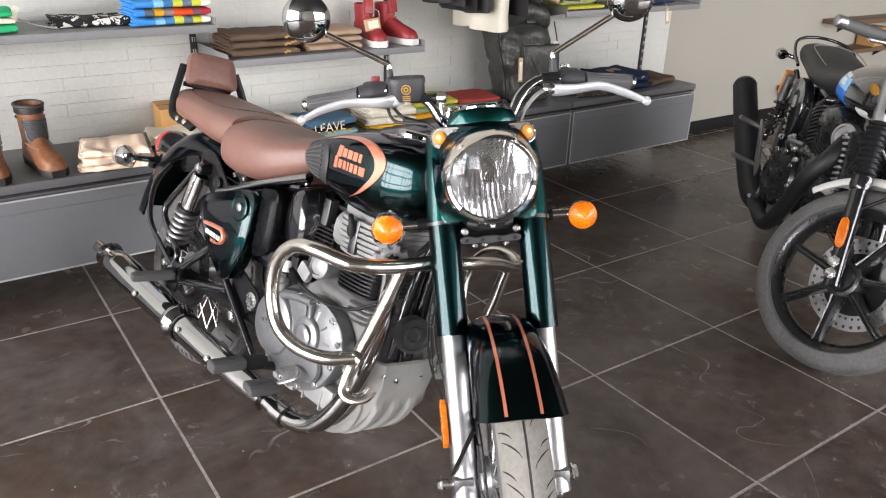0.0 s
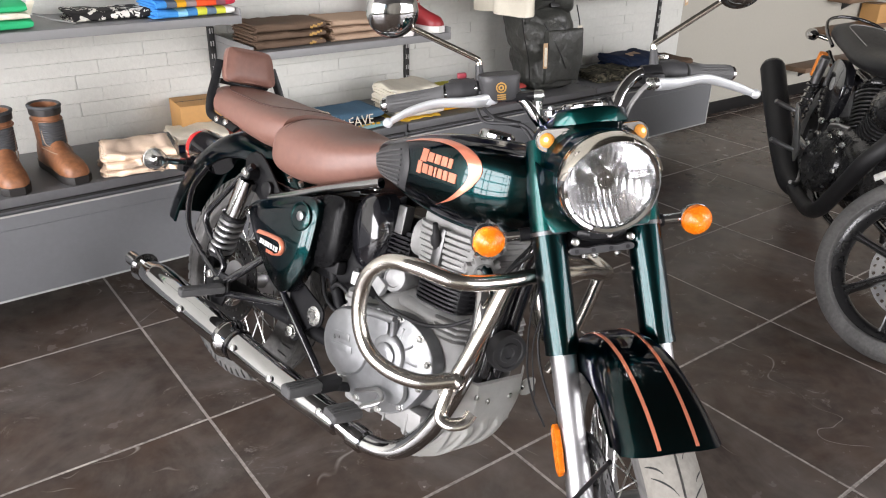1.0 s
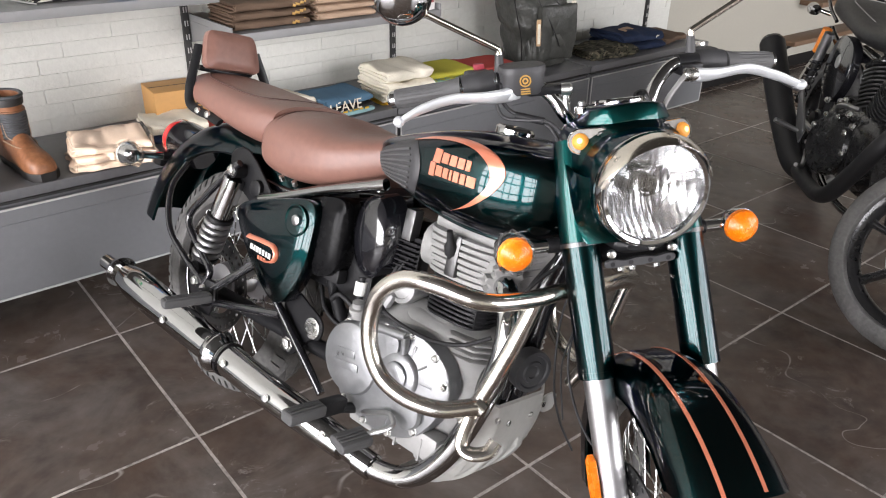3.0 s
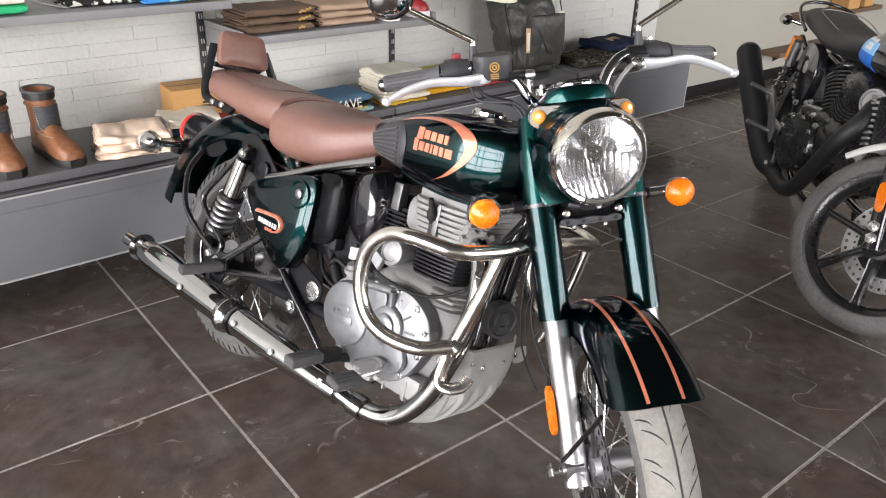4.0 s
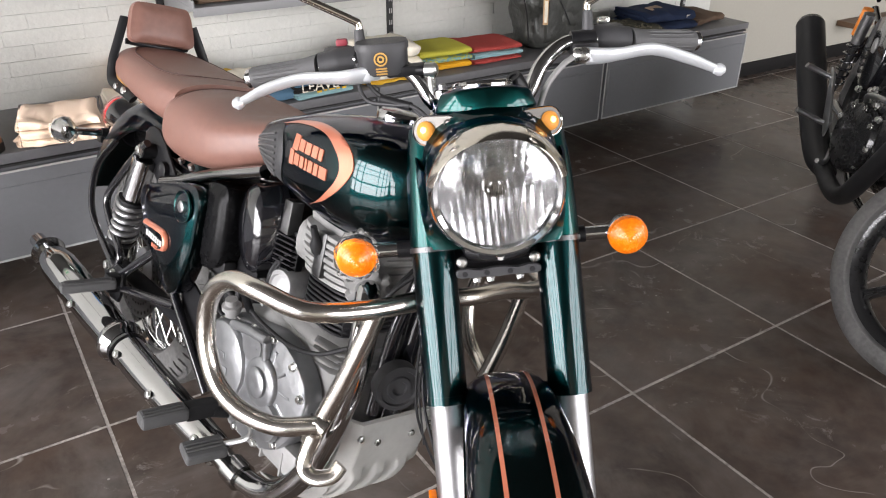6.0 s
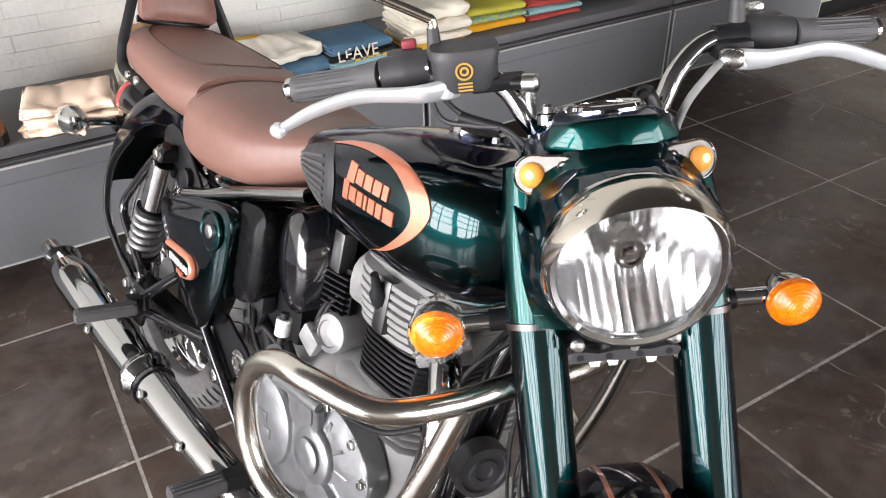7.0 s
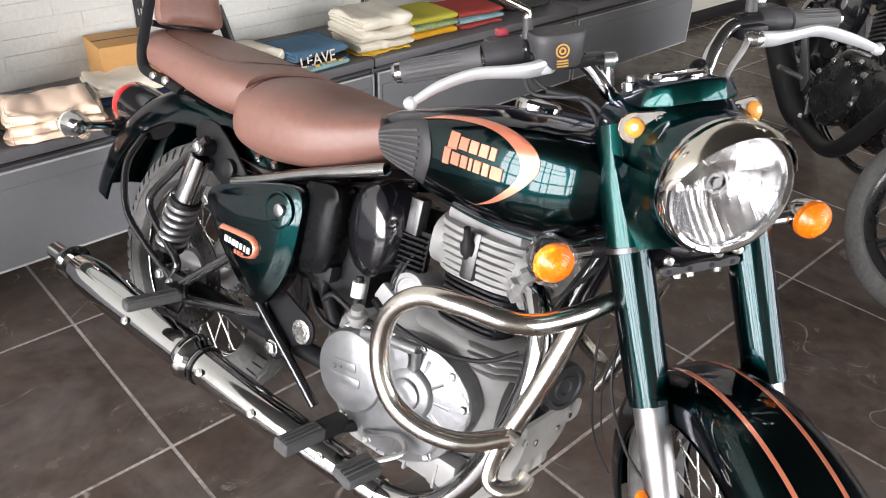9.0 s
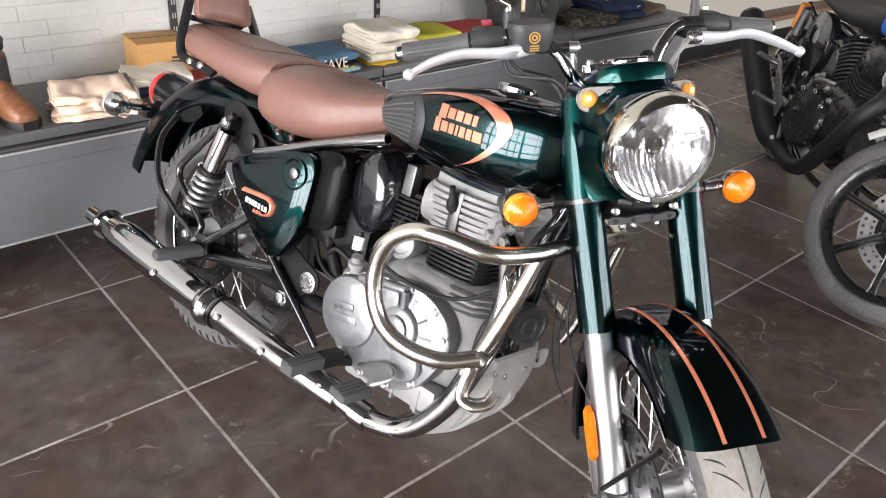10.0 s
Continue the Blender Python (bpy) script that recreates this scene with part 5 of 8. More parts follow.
# front mudguard
FF = (FC[0] + 0.009, 0, FC[2] - 0.007)
ff = part("front_fender", fender(FF, 0.321, 0.071, 53.7, 196, 0.037, 48, T, turn=9, flare=0.20), GREENSHADE, bike, "glossy dark green front mudguard", 50)
for s in (-1, 1):
    rings = []
    for i in range(41):
        a = radians(55.0 + 80 * i / 40)
        ring = []
        for y in (0.0287, 0.0347):
            u = y / 0.071
            r = 0.321 + 0.037 * math.sqrt(max(0, 1 - (u ** (1 / 0.9)) ** 2.4)) + 0.0012
            ring.append(Vector((FF[0] + r * math.cos(a), s * y, FF[2] + r * math.sin(a))))
        rings.append(ring + [q + Vector((-0.002 * math.cos(a), 0, -0.002 * math.sin(a))) for q in reversed(ring)])
    part("stripe", loft(B(), rings, xf=T), COPPER, ff, "copper pinstripe", 60)

# yoke, bracket and bolts under the lamp
b = block(B(), (1.145, 0, 0.806), (0.05, 0.15, 0.024), 0.008, (0, 26, 0), 2, T)
part("lower_yoke", b, BLACKSATIN, bike)
b = plate(B(), [(-0.066, -0.004), (-0.058, -0.009), (-0.02, -0.008), (0.0, -0.010), (0.02, -0.008), (0.058, -0.009), (0.066, -0.004), (0.064, 0.004), (0.05, 0.007), (0.03, 0.003), (0.012, 0.006), (-0.012, 0.006), (-0.03, 0.003), (-0.05, 0.007), (-0.064, 0.004)], 0.007, (1.200, 0, 0.802), (0, 1, 0), (0, 0, 1), 0.002, 2, T)
fb = part("front_bracket", b, PLASTIC, bike)
# black discs laid on the plate for the shade in its holes
for y in (-0.052, -0.018, 0.018, 0.052):
    part("hole_shade_disc", lathe(B(), [(0.0045, 0), (0.0045, 0.001), (0.001, 0.001)], (1.2032, y, 0.8005), (1, 0, 0), 12, T), BLACKMATT, fb)
for y in (-0.034, -0.012, 0.034):
    part("bracket_screw", bolt(B(), (1.192, y, 0.786), (0.6, 0, -0.8), 0.0062, 0.007, T), ZINC, fb)
for y in (-0.056, 0.056):
    part("bracket_bolt", lathe(B(), [(0.0085, 0), (0.0085, 0.005), (0.006, 0.008), (0.001, 0.009)], (1.205, y, 0.822), (1, 0, 0.2), 16, T), ZINC, bike)
b = loft(B(), [superring(x, 0, 0.835, hy, hz, hz, 20, 2.5) for x, hy, hz in ((1.13, 0.04, 0.01), (1.15, 0.06, 0.02), (1.20, 0.05, 0.018), (1.215, 0.03, 0.008))], xf=T)
part("lamp_bucket_base", b, BLACKSATIN, bike)

# lamp nacelle
NS = dense([(0.980, 0.004, 0.985, 0.003, 0.003), (0.985, 0.060, 0.985, 0.030, 0.022), (1.005, 0.090, 0.980, 0.050, 0.045), (1.05, 0.099, 0.968, 0.075, 0.080), (1.10, 0.103, 0.955, 0.092, 0.120), (1.14, 0.104, 0.950, 0.094, 0.117), (1.17, 0.103, 0.948, 0.092, 0.110),
            (1.20, 0.102, 0.947, 0.096, 0.101), (1.235, 0.097, 0.947, 0.096, 0.096)], 4)
nac = part("lamp_nacelle", loft(B(), [superring(x, 0, zc, hy, up, dn, 48, 2.5 if x < 1.16 else 2.15, 3.4 if x < 1.15 else (2.8 if x < 1.18 else 2.15)) for x, hy, zc, up, dn in NS], cap=False, xf=T), GREENLIT, bike, "green headlamp nacelle holding the speedometer", 60)
LC = Vector((1.236, 0, 0.947))
for s in (-1, 1):
    rings = []
    for i in range(15):
        u = i / 14
        a = radians(-78 + 92 * u)
        z0 = 0.840 + 0.130 * u
        back = Vector((fx(z0) + 0.030, s * (0.098 + 0.016), z0))
        front = Vector((1.222, s * 0.0975 * math.cos(a), 0.947 + 0.0975 * math.sin(a)))
        bulge = Vector((0.4, s * 0.9, -0.1)) * 0.006
        row = [back.lerp(front, k / 8) + bulge * math.sin(math.pi * k / 8) for k in range(9)]
        rings.append(row + [q - Vector((0.002, s * 0.003, 0)) for q in reversed(row)])
    part("nacelle_cheek", loft(B(), rings, xf=T), GREENLIT, nac, "", 50)
hl = part("headlamp_bezel", lathe(B(), [(0.094, -0.012), (0.099, -0.006), (0.100, 0.006), (0.097, 0.018), (0.091, 0.024), (0.085, 0.022), (0.083, 0.012), (0.083, 0.004)], LC, (1, 0, 0), 64, T, cap=False), CHROME, bike, "round chrome headlamp with visor")
REFL = mat("lamp_reflector", (0.74, 0.745, 0.75), 0.18, 1.0, vary=0.03, rvary=0.04)
b = B()
FLUTE, RR = 0.0112, 0.084
for f in range(-8, 8):
    y0, y1 = max(-RR * 0.9995, f * FLUTE), min(RR * 0.9995, (f + 1) * FLUTE)
    if y1 - y0 < 0.001:
        continue
    for z0, z1 in ((-1.0, -0.12), (-0.12, 0.36), (0.36, 1.0)):
        cols = []
        for k in range(7):
            y = y0 + (y1 - y0) * k / 6
            top = math.sqrt(max(0.0, RR * RR - y * y))
            cell = (y - (f + 0.5) * FLUTE) / FLUTE
            col = []
            for m in range(9):
                z = top * (z0 + (z1 - z0) * m / 8)
                r = math.hypot(y, z)
                bow = (0.0008 if z0 < -0.5 else 0.0005) * (0.25 - cell * cell) * 4 * min(1, r / 0.03)
                step = 0.0015 if z0 > 0 else 0.0
                col.append(LC + Vector((-0.058 + 0.068 * (r / RR) ** 2 + bow + step, y, z)))
            cols.append(col)
        loft(b, cols, False, False, False, T)
part("reflector", b, REFL, hl, "faceted mirror reflector", 25)
b = lathe(B(), [(0.019, -0.056), (0.019, -0.018), (0.017, -0.014), (0.013, -0.014), (0.012, -0.018), (0.008, -0.018), (0.007, -0.013), (0.001, -0.013)], LC, (1, 0, 0), 28, T)
part("bulb_cap", b, CHROME, hl)
part("bezel_groove", lathe(B(), [(0.0905, 0.0232), (0.0912, 0.0250), (0.0930, 0.0246), (0.0938, 0.0218)], LC, (1, 0, 0), 64, T, cap=False), DARKSTEEL, hl)
g = lathe(B(), [(0.084, 0.010), (0.082, 0.014), (0.065, 0.021), (0.035, 0.026), (0.001, 0.028), (0.001, 0.0255), (0.035, 0.0235), (0.065, 0.0185), (0.082, 0.011), (0.084, 0.010)], LC, (1, 0, 0), 56, T, cap=False)
part("lamp_glass", g, LENS, hl).visible_shadow = False
# visor over the lamp
rings = []
for i in range(33):
    a = radians(12 + 156 * i / 32)
    e = math.sin(math.pi * i / 32)
    ring = []
    for r, h in ((0.1005, 0.004), (0.1015, 0.020), (0.0975, 0.026 + 0.022 * e), (0.092, 0.028 + 0.034 * e)):
        ring.append(LC + Vector((h, r * math.cos(a), r * math.sin(a))))
    rings.append(ring + [q - Vector((0.001, 0, 0)) - (q - LC).normalized() * 0.0012 for q in reversed(ring)])
part("visor", loft(B(), rings, xf=T), VISORM, hl, "chrome headlamp visor", 60)
part("bezel_screw", bolt(B(), LC + Vector((0.012, 0, -0.099)), (0, 0, -1), 0.005, 0.006, T), ZINC, hl)
# pilot lamps
SURROUND = mat("satin_silver_surround", (0.12, 0.113, 0.102), 0.40, 0.5, vary=0.08)
BULB = lit("bulb_core", (1.0, 0.70, 0.25), 1.8)
for s in (-1, 1):
    at = Vector((1.138, s * 0.089, 1.013))
    d = Vector((0.86, s * 0.42, 0.30)).normalized()
    side = (Vector((0, 0, 1)) - d * d.z).normalized()
    to = (d.cross(side) * s + side * 0.35).normalized()
    ring = []
    for k in range(28):
        a = 2 * math.pi * k / 28
        c, q = math.cos(a), math.sin(a)
        ring.append((0.038 + 0.0125 * c, 0.0125 * q) if c > 0.25 else (0.0225 * c, 0.0225 * q))
    across = d.cross(to)
    pl = part("pilot_lamp", plate(B(), ring, 0.010, at + d * 0.004, to, across, 0.0030, 0, T), SURROUND, nac, "lit amber pilot lamp in satin silver surround")
    part("surround_rim", tube(B(), [at + d * 0.0090 + to * x * 0.97 + across * y * 0.96 for x, y in ring], 0.0014, segs=6, smooth=False, loop=True, xf=T), CHROME, pl)
    part("screw", lathe(B(), [(0.0065, 0), (0.0065, 0.002), (0.0045, 0.0030), (0.0040, 0.0015), (0.001, 0.0015)], at + to * 0.037 + d * 0.0088, d, 18, T), DARKSTEEL, pl)
    part("lens", lathe(B(), [(0.0145, 0.001), (0.0145, 0.005), (0.0115, 0.0095), (0.006, 0.0120), (0.001, 0.0125)], at + d * 0.007, d, 26, T), AMBERLIT, pl)
    part("bulb_glow", lathe(B(), [(0.0050, 0.0122), (0.0035, 0.0134), (0.001, 0.0138)], at + d * 0.007 + Vector((0, 0, 0.001)), d, 18, T), BULB, pl)
# speedometer, switch and warning lights on the nacelle's deck
def hull(points, bevel):
    """A smooth-edged solid round symmetrical corner points."""
    b = B()
    for x, y, z in points:
        for s in ((1,) if y == 0 else (-1, 1)):
            b.verts.new(T @ Vector((x, s * y, z)))
    bmesh.ops.convex_hull(b, input=b.verts[:])
    bmesh.ops.dissolve_limit(b, angle_limit=0.02, verts=b.verts[:], edges=b.edges[:])
    bmesh.ops.bevel(b, geom=b.edges[:], offset=bevel, segments=3, affect="EDGES", profile=0.5)
    return b


part("cowl", hull([(1.212, 0, 1.034), (1.208, 0.030, 1.028), (1.155, 0, 1.050), (1.150, 0.050, 1.045), (1.135, 0.092, 1.012), (1.04, 0.075, 1.03), (1.04, 0.08, 1.01), (1.12, 0.03, 1.00)], 0.006), GREENLIT, nac, "", 60)
part("crown", hull([(1.150, 0, 1.076), (1.145, 0.043, 1.072), (1.122, 0.068, 1.063), (1.165, 0, 1.044), (1.158, 0.041, 1.041), (1.130, 0.078, 1.036), (1.03, 0.05, 1.052), (1.04, 0.075, 1.02), (1.12, 0.03, 1.02)], 0.004), GREENLIT, nac, "smooth green crown before the speedometer", 40)
sp_at = Vector((1.078, 0.0, 1.062))
up = Vector((-0.26, 0, 1)).normalized()
spd = part("speedometer", lathe(B(), [(0.0456, -0.014), (0.0472, -0.003), (0.0478, 0.001), (0.0456, 0.005), (0.0425, 0.006), (0.040, 0.004), (0.0396, -0.002)], sp_at, up, 48, T, cap=False), CHROME, bike, "chrome ringed speedometer")
part("dial", lathe(B(), [(0.0396, -0.001), (0.001, -0.001)], sp_at, up, 40, T), BLACKSATIN, spd)
part("dial_glass", lathe(B(), [(0.0396, 0.0025), (0.0392, 0.0035), (0.001, 0.0045), (0.001, 0.0030), (0.0392, 0.0025)], sp_at, up, 40, T, cap=False), LENS, spd).visible_shadow = False
b = B()
for k in range(13):
    a = radians(-40 + 260 * k / 12)
    p = sp_at + Vector((math.sin(a) * 0.033, math.cos(a) * 0.033, 0.0004 + math.sin(a) * 0.033 * 0.26))
    block(b, p, (0.004, 0.0018, 0.001), 0, xf=T)
part("dial_scale", b, WHITEINK, spd)
b = lathe(B(), [(0.014, -0.01), (0.014, 0.001), (0.012, 0.003), (0.001, 0.003)], (1.060, -0.062, 1.053), up, 30, T)
part("ignition_plate", b, CHROME, nac)
b = lathe(B(), [(0.007, 0), (0.007, 0.008), (0.004, 0.011), (0.001, 0.011)], (1.060, -0.062, 1.055), up, 14, T)
part("ignition_knob", b, ALLOY, nac)
b = lathe(B(), [(0.014, -0.01), (0.014, 0.016), (0.012, 0.019), (0.007, 0.019), (0.006, 0.016), (0.001, 0.016)], (1.045, 0.060, 1.050), (0.3, -0.5, 0.9), 26, T)
part("key_switch", b, BLACKSATIN, nac)

# handlebar and controls
bar = part("handlebar", tube(B(), [(0.945, -0.27, 1.086), (0.958, -0.20, 1.097), (0.975, -0.145, 1.095), (1.000, -0.105, 1.070), (1.015, -0.080, 1.030), (1.01, -0.05, 1.000), (1.005, 0, 0.992), (1.01, 0.05, 1.000), (1.015, 0.080, 1.030), (1.000, 0.105, 1.070), (0.975, 0.145, 1.095), (0.958, 0.20, 1.097), (0.945, 0.27, 1.086)], 0.0125, segs=18, xf=T), CHROME, bike, "curved chrome handlebar")
for s in (-1, 1):
    g0, g1 = Vector((0.946, s * 0.262, 1.087)), Vector((0.902, s * 0.385, 1.070))
    gd = g1 - g0
    prof_r = [0.0225, 0.020, 0.018, 0.0175, 0.0175, 0.018, 0.019]
    gr = part("grip", tube(B(), [g0 + gd * (k / 6) for k in range(7)], prof_r, segs=24, smooth=False, xf=T), RUBBER, bar, "dark rubber hand grip")
    b = B()
    ax = gd.normalized()
    u = ax.orthogonal().normalized()
    v = ax.cross(u)
    for k in range(16):
        a = 2 * math.pi * k / 16
        o = (u * math.cos(a) + v * math.sin(a)) * 0.0178
        tube(b, [g0 + gd * 0.22 + o, g0 + gd * 0.94 + o], 0.0017, smooth=False, segs=5, xf=T)
    part("grip_rib", b, RUBBER, gr)
    part("bar_end", lathe(B(), [(0.0165, 0), (0.0165, 0.010), (0.012, 0.016), (0.001, 0.017)], g1, ax, 22, T), CHROME, bar)
    sw0, sw1 = Vector((0.947, s * 0.198, 1.094)), Vector((0.945, s * 0.262, 1.087))
    b = tube(B(), [sw0, sw0.lerp(sw1, 0.5), sw1], [0.023, 0.026, 0.0235], segs=22, xf=T)
    block(b, sw0.lerp(sw1, 0.5) + Vector((-0.012, 0, 0.008)), (0.036, 0.05, 0.036), 0.010, xf=T)
    swg = part("switch_housing", b, PLASTIC, bar)
    part("switch", block(B(), sw0.lerp(sw1, 0.4) + Vector((-0.022, 0, 0.030)), (0.016, 0.020, 0.012), 0.004, xf=T), mat("red_switch", (0.26, 0.03, 0.045), 0.5) if s < 0 else ZINC, swg)
    # lever
    pv = Vector((0.998, s * 0.178, 1.078))
    ld = 0.014 if s > 0 else 0.002
    b = tube(B(), [pv, pv + Vector((0.010, s * 0.03, 0.000)), Vector((1.004, s * 0.235, 1.078)), Vector((1.000, s * 0.29, 1.080)), Vector((1.006, s * 0.345, 1.072 - ld * 0.7)), Vector((1.015, s * 0.388, 1.057 - ld))], [0.019, 0.0165, 0.0140, 0.0130, 0.0120, 0.009], segs=16, flat=0.62, xf=T)
    lathe(b, [(0.001, -0.0105), (0.006, -0.009), (0.0105, -0.002), (0.0105, 0.003), (0.006, 0.009), (0.001, 0.0105)], (1.016, s * 0.394, 1.055 - ld), (0, 1, 0), 18, T)
    lathe(b, [(0.016, -0.008), (0.018, -0.004), (0.018, 0.004), (0.015, 0.008)], pv, (0, 0, 1), 22, T)
    part("lever", b, LEVERM, bar, "polished alloy hand lever")
    b = block(B(), (0.972, s * 0.178, 1.088), (0.055, 0.046, 0.024), 0.008, xf=T)
    tube(b, [(0.965, s * 0.16, 1.096), (0.965, s * 0.20, 1.096)], 0.019, smooth=False, segs=20, xf=T)
    part("perch", b, BLACKSATIN, bar)
    stem = tube(B(), [(0.962, s * 0.190, 1.10), (0.958, s * 0.190, 1.118), (0.955, s * 0.190, 1.145)], [0.012, 0.010, 0.0075], xf=T)
    b = tube(B(), [(0.955, s * 0.190, 1.140), (0.954, s * 0.190, 1.153), (0.955, s * 0.200, 1.161), (0.962, s * 0.265, 1.198), (0.972, s * 0.338, 1.240)], 0.0065, n=6, segs=12, xf=T)
    mi = part("mirror", b, VISORM, bike, "round chrome mirror on a stalk")
    part("stem_boot", stem, PLASTIC, mi)
    mc = Vector((0.985, s * 0.362, 1.268))
    md = Vector((1.0, s * -0.10, -0.12)).normalized()
    part("mirror_shell", lathe(B(), [(0.001, 0.030), (0.020, 0.0285), (0.038, 0.021), (0.050, 0.008), (0.053, -0.002), (0.051, -0.006)], mc, md, 40, T), CHROME, mi)
    part("mirror_glass", lathe(B(), [(0.0508, -0.004), (0.0500, -0.0055), (0.001, -0.0055)], mc, md, 40, T), REFL, mi)
    b = tube(B(), [(0.972, s * 0.335, 1.240), (0.985, s * 0.348, 1.252)], 0.010, smooth=False, xf=T)
    part("mirror_joint", b, CHROME, mi)
# brake fluid reservoir
rc = Vector((0.985, -0.154, 1.098))
b = loft(B(), [[rc + Vector((math.copysign(abs(math.cos(a)) ** 0.7, math.cos(a)) * 0.034 * k, math.copysign(abs(math.sin(a)) ** 0.7, math.sin(a)) * 0.042 * k, h)) for a in (2 * math.pi * j / 28 for j in range(28))] for k, h in ((0.90, -0.022), (0.97, -0.018), (1.0, 0.018))], xf=T)
res = part("brake_reservoir", b, PLASTIC, bar, "dark grey brake fluid reservoir with gold mark")
b = loft(B(), [[rc + Vector((math.copysign(abs(math.cos(a)) ** 0.7, math.cos(a)) * 0.036 * k, math.copysign(abs(math.sin(a)) ** 0.7, math.sin(a)) * 0.044 * k, h)) for a in (2 * math.pi * j / 28 for j in range(28))] for k, h in ((1.0, 0.018), (1.0, 0.026), (0.95, 0.030))], xf=T)
part("lid", b, PLASTIC, res)
b = lathe(B(), [(0.0085, 0.001), (0.0110, 0.001), (0.0110, 0.002), (0.0085, 0.002), (0.0085, 0.001)], rc + Vector((0.0335, -0.002, 0.006)), (1, 0, 0), 22, T, cap=False)
lathe(b, [(0.0030, 0.001), (0.0058, 0.001), (0.0058, 0.002), (0.0030, 0.002), (0.0030, 0.001)], rc + Vector((0.0335, -0.002, 0.006)), (1, 0, 0), 18, T, cap=False)
for k in range(3):
    block(b, rc + Vector((0.0345, -0.002, -0.009 - k * 0.0042)), (0.0015, 0.018, 0.0022), 0, xf=T)
part("gold_mark", b, GOLDINK, res)
b = block(B(), (0.998, -0.115, 1.080), (0.03, 0.07, 0.018), 0.006, xf=T)
tube(b, [(1.005, -0.10, 1.080), (1.010, -0.080, 1.080)], 0.009, smooth=False, xf=T)
part("master_cylinder", b, BLACKSATIN, bar)
b = lathe(B(), [(0.012, -0.008), (0.012, 0.008), (0.008, 0.012), (0.001, 0.012)], (1.014, -0.078, 1.080), (0.3, 1, 0), 18, T)
tube(b, [(1.014, -0.078, 1.072), (1.016, -0.077, 1.04)], 0.007, smooth=False, xf=T)
part("banjo_bolt", b, ZINC, bar)
for line, rad in (([(1.016, -0.077, 1.04), (1.020, -0.080, 1.00), (1.015, -0.085, 0.955), (1.00, -0.085, 0.90)], 0.0055),
                  ([(0.965, -0.205, 1.075), (0.968, -0.190, 1.030), (0.985, -0.15, 1.022), (1.0, -0.11, 1.018), (1.01, -0.08, 0.985), (1.02, -0.07, 0.94)], 0.0042),
                  ([(0.955, -0.20, 1.078), (0.955, -0.17, 1.035), (0.975, -0.13, 1.020), (0.99, -0.10, 1.00), (1.00, -0.08, 0.95)], 0.0045),
                  ([(1.00, 0.165, 1.082), (1.035, 0.135, 1.075), (1.048, 0.105, 1.045), (1.048, 0.090, 1.00), (1.045, 0.085, 0.95)], 0.0058)):
    part("control_cable", tube(B(), line, rad * 0.85, xf=T), PLASTIC if rad < 0.005 else CAST, bar, "control cable")
b = tube(B(), [(0.97, -0.165, 1.03), (0.995, -0.115, 1.018)], 0.0075, smooth=False, xf=T)
part("cable_adjuster", b, BLACKMATT, bar)
b = lathe(B(), [(0.011, -0.012), (0.013, -0.008), (0.013, 0.008), (0.010, 0.014), (0.001, 0.015)], (1.008, 0.168, 1.082), (0.2, 1, 0), 18, T)
part("cable_nut", b, ZINC, bar)

# ---- the black motorcycle ----
BLACKDULL = mat("matt_black_exhaust", (0.012, 0.012, 0.013), 0.5, 0.1, vary=0.2, bump=0.05)
BLACKRIM = mat("black_cast_wheel_paint", (0.030, 0.030, 0.031), 0.30, 0.5, coat=0.3, vary=0.15, bump=0.04)
BLACKCASE = mat("black_engine_paint", (0.012, 0.012, 0.0125), 0.27, 0.1, coat=0.3, vary=0.2, bump=0.05)
BLACKFIN = mat("black_machined_fin", (0.075, 0.075, 0.076), 0.30, 0.7, vary=0.2, bump=0.05)
TYREGREY = mat("dusty_grey_tyre", (0.100, 0.098, 0.096), 0.68, vary=0.22, scale=9, fine=90, bump=0.12, tint=(0.145, 0.142, 0.138))
BLACKSEAT = mat("black_vinyl", (0.015, 0.015, 0.016), 0.48, vary=0.15, bump=0.2, bscale=600)
BLUEPRINT = mat("blue_sticker", (0.012, 0.15, 0.62), 0.45, vary=0.06)
SKYPRINT = mat("pale_blue_sticker", (0.26, 0.55, 0.85), 0.45, vary=0.06)
WHITEPAINT = mat("white_paint", (0.74, 0.73, 0.70), 0.3, vary=0.04, coat=0.6)
ORANGE = mat("orange_plastic", (0.75, 0.24, 0.04), 0.4, vary=0.1)
bk2 = thing("motorcycle", "black roadster motorcycle with cast wheels, parked beside", "motorcycle", bike_frame(3.183, -0.617, 222.3, 7.0))
T2 = Matrix.Translation((0.006, -0.040, 0.777)) @ Matrix.Rotation(radians(-3.4), 4, "X") @ Matrix.Translation((0, 0, -0.8)) @ steering(Vector((1.63, 0, 0)), -44.5)
R2, F2 = (0.08, 0, 0.320), (1.50, 0, 0.323)


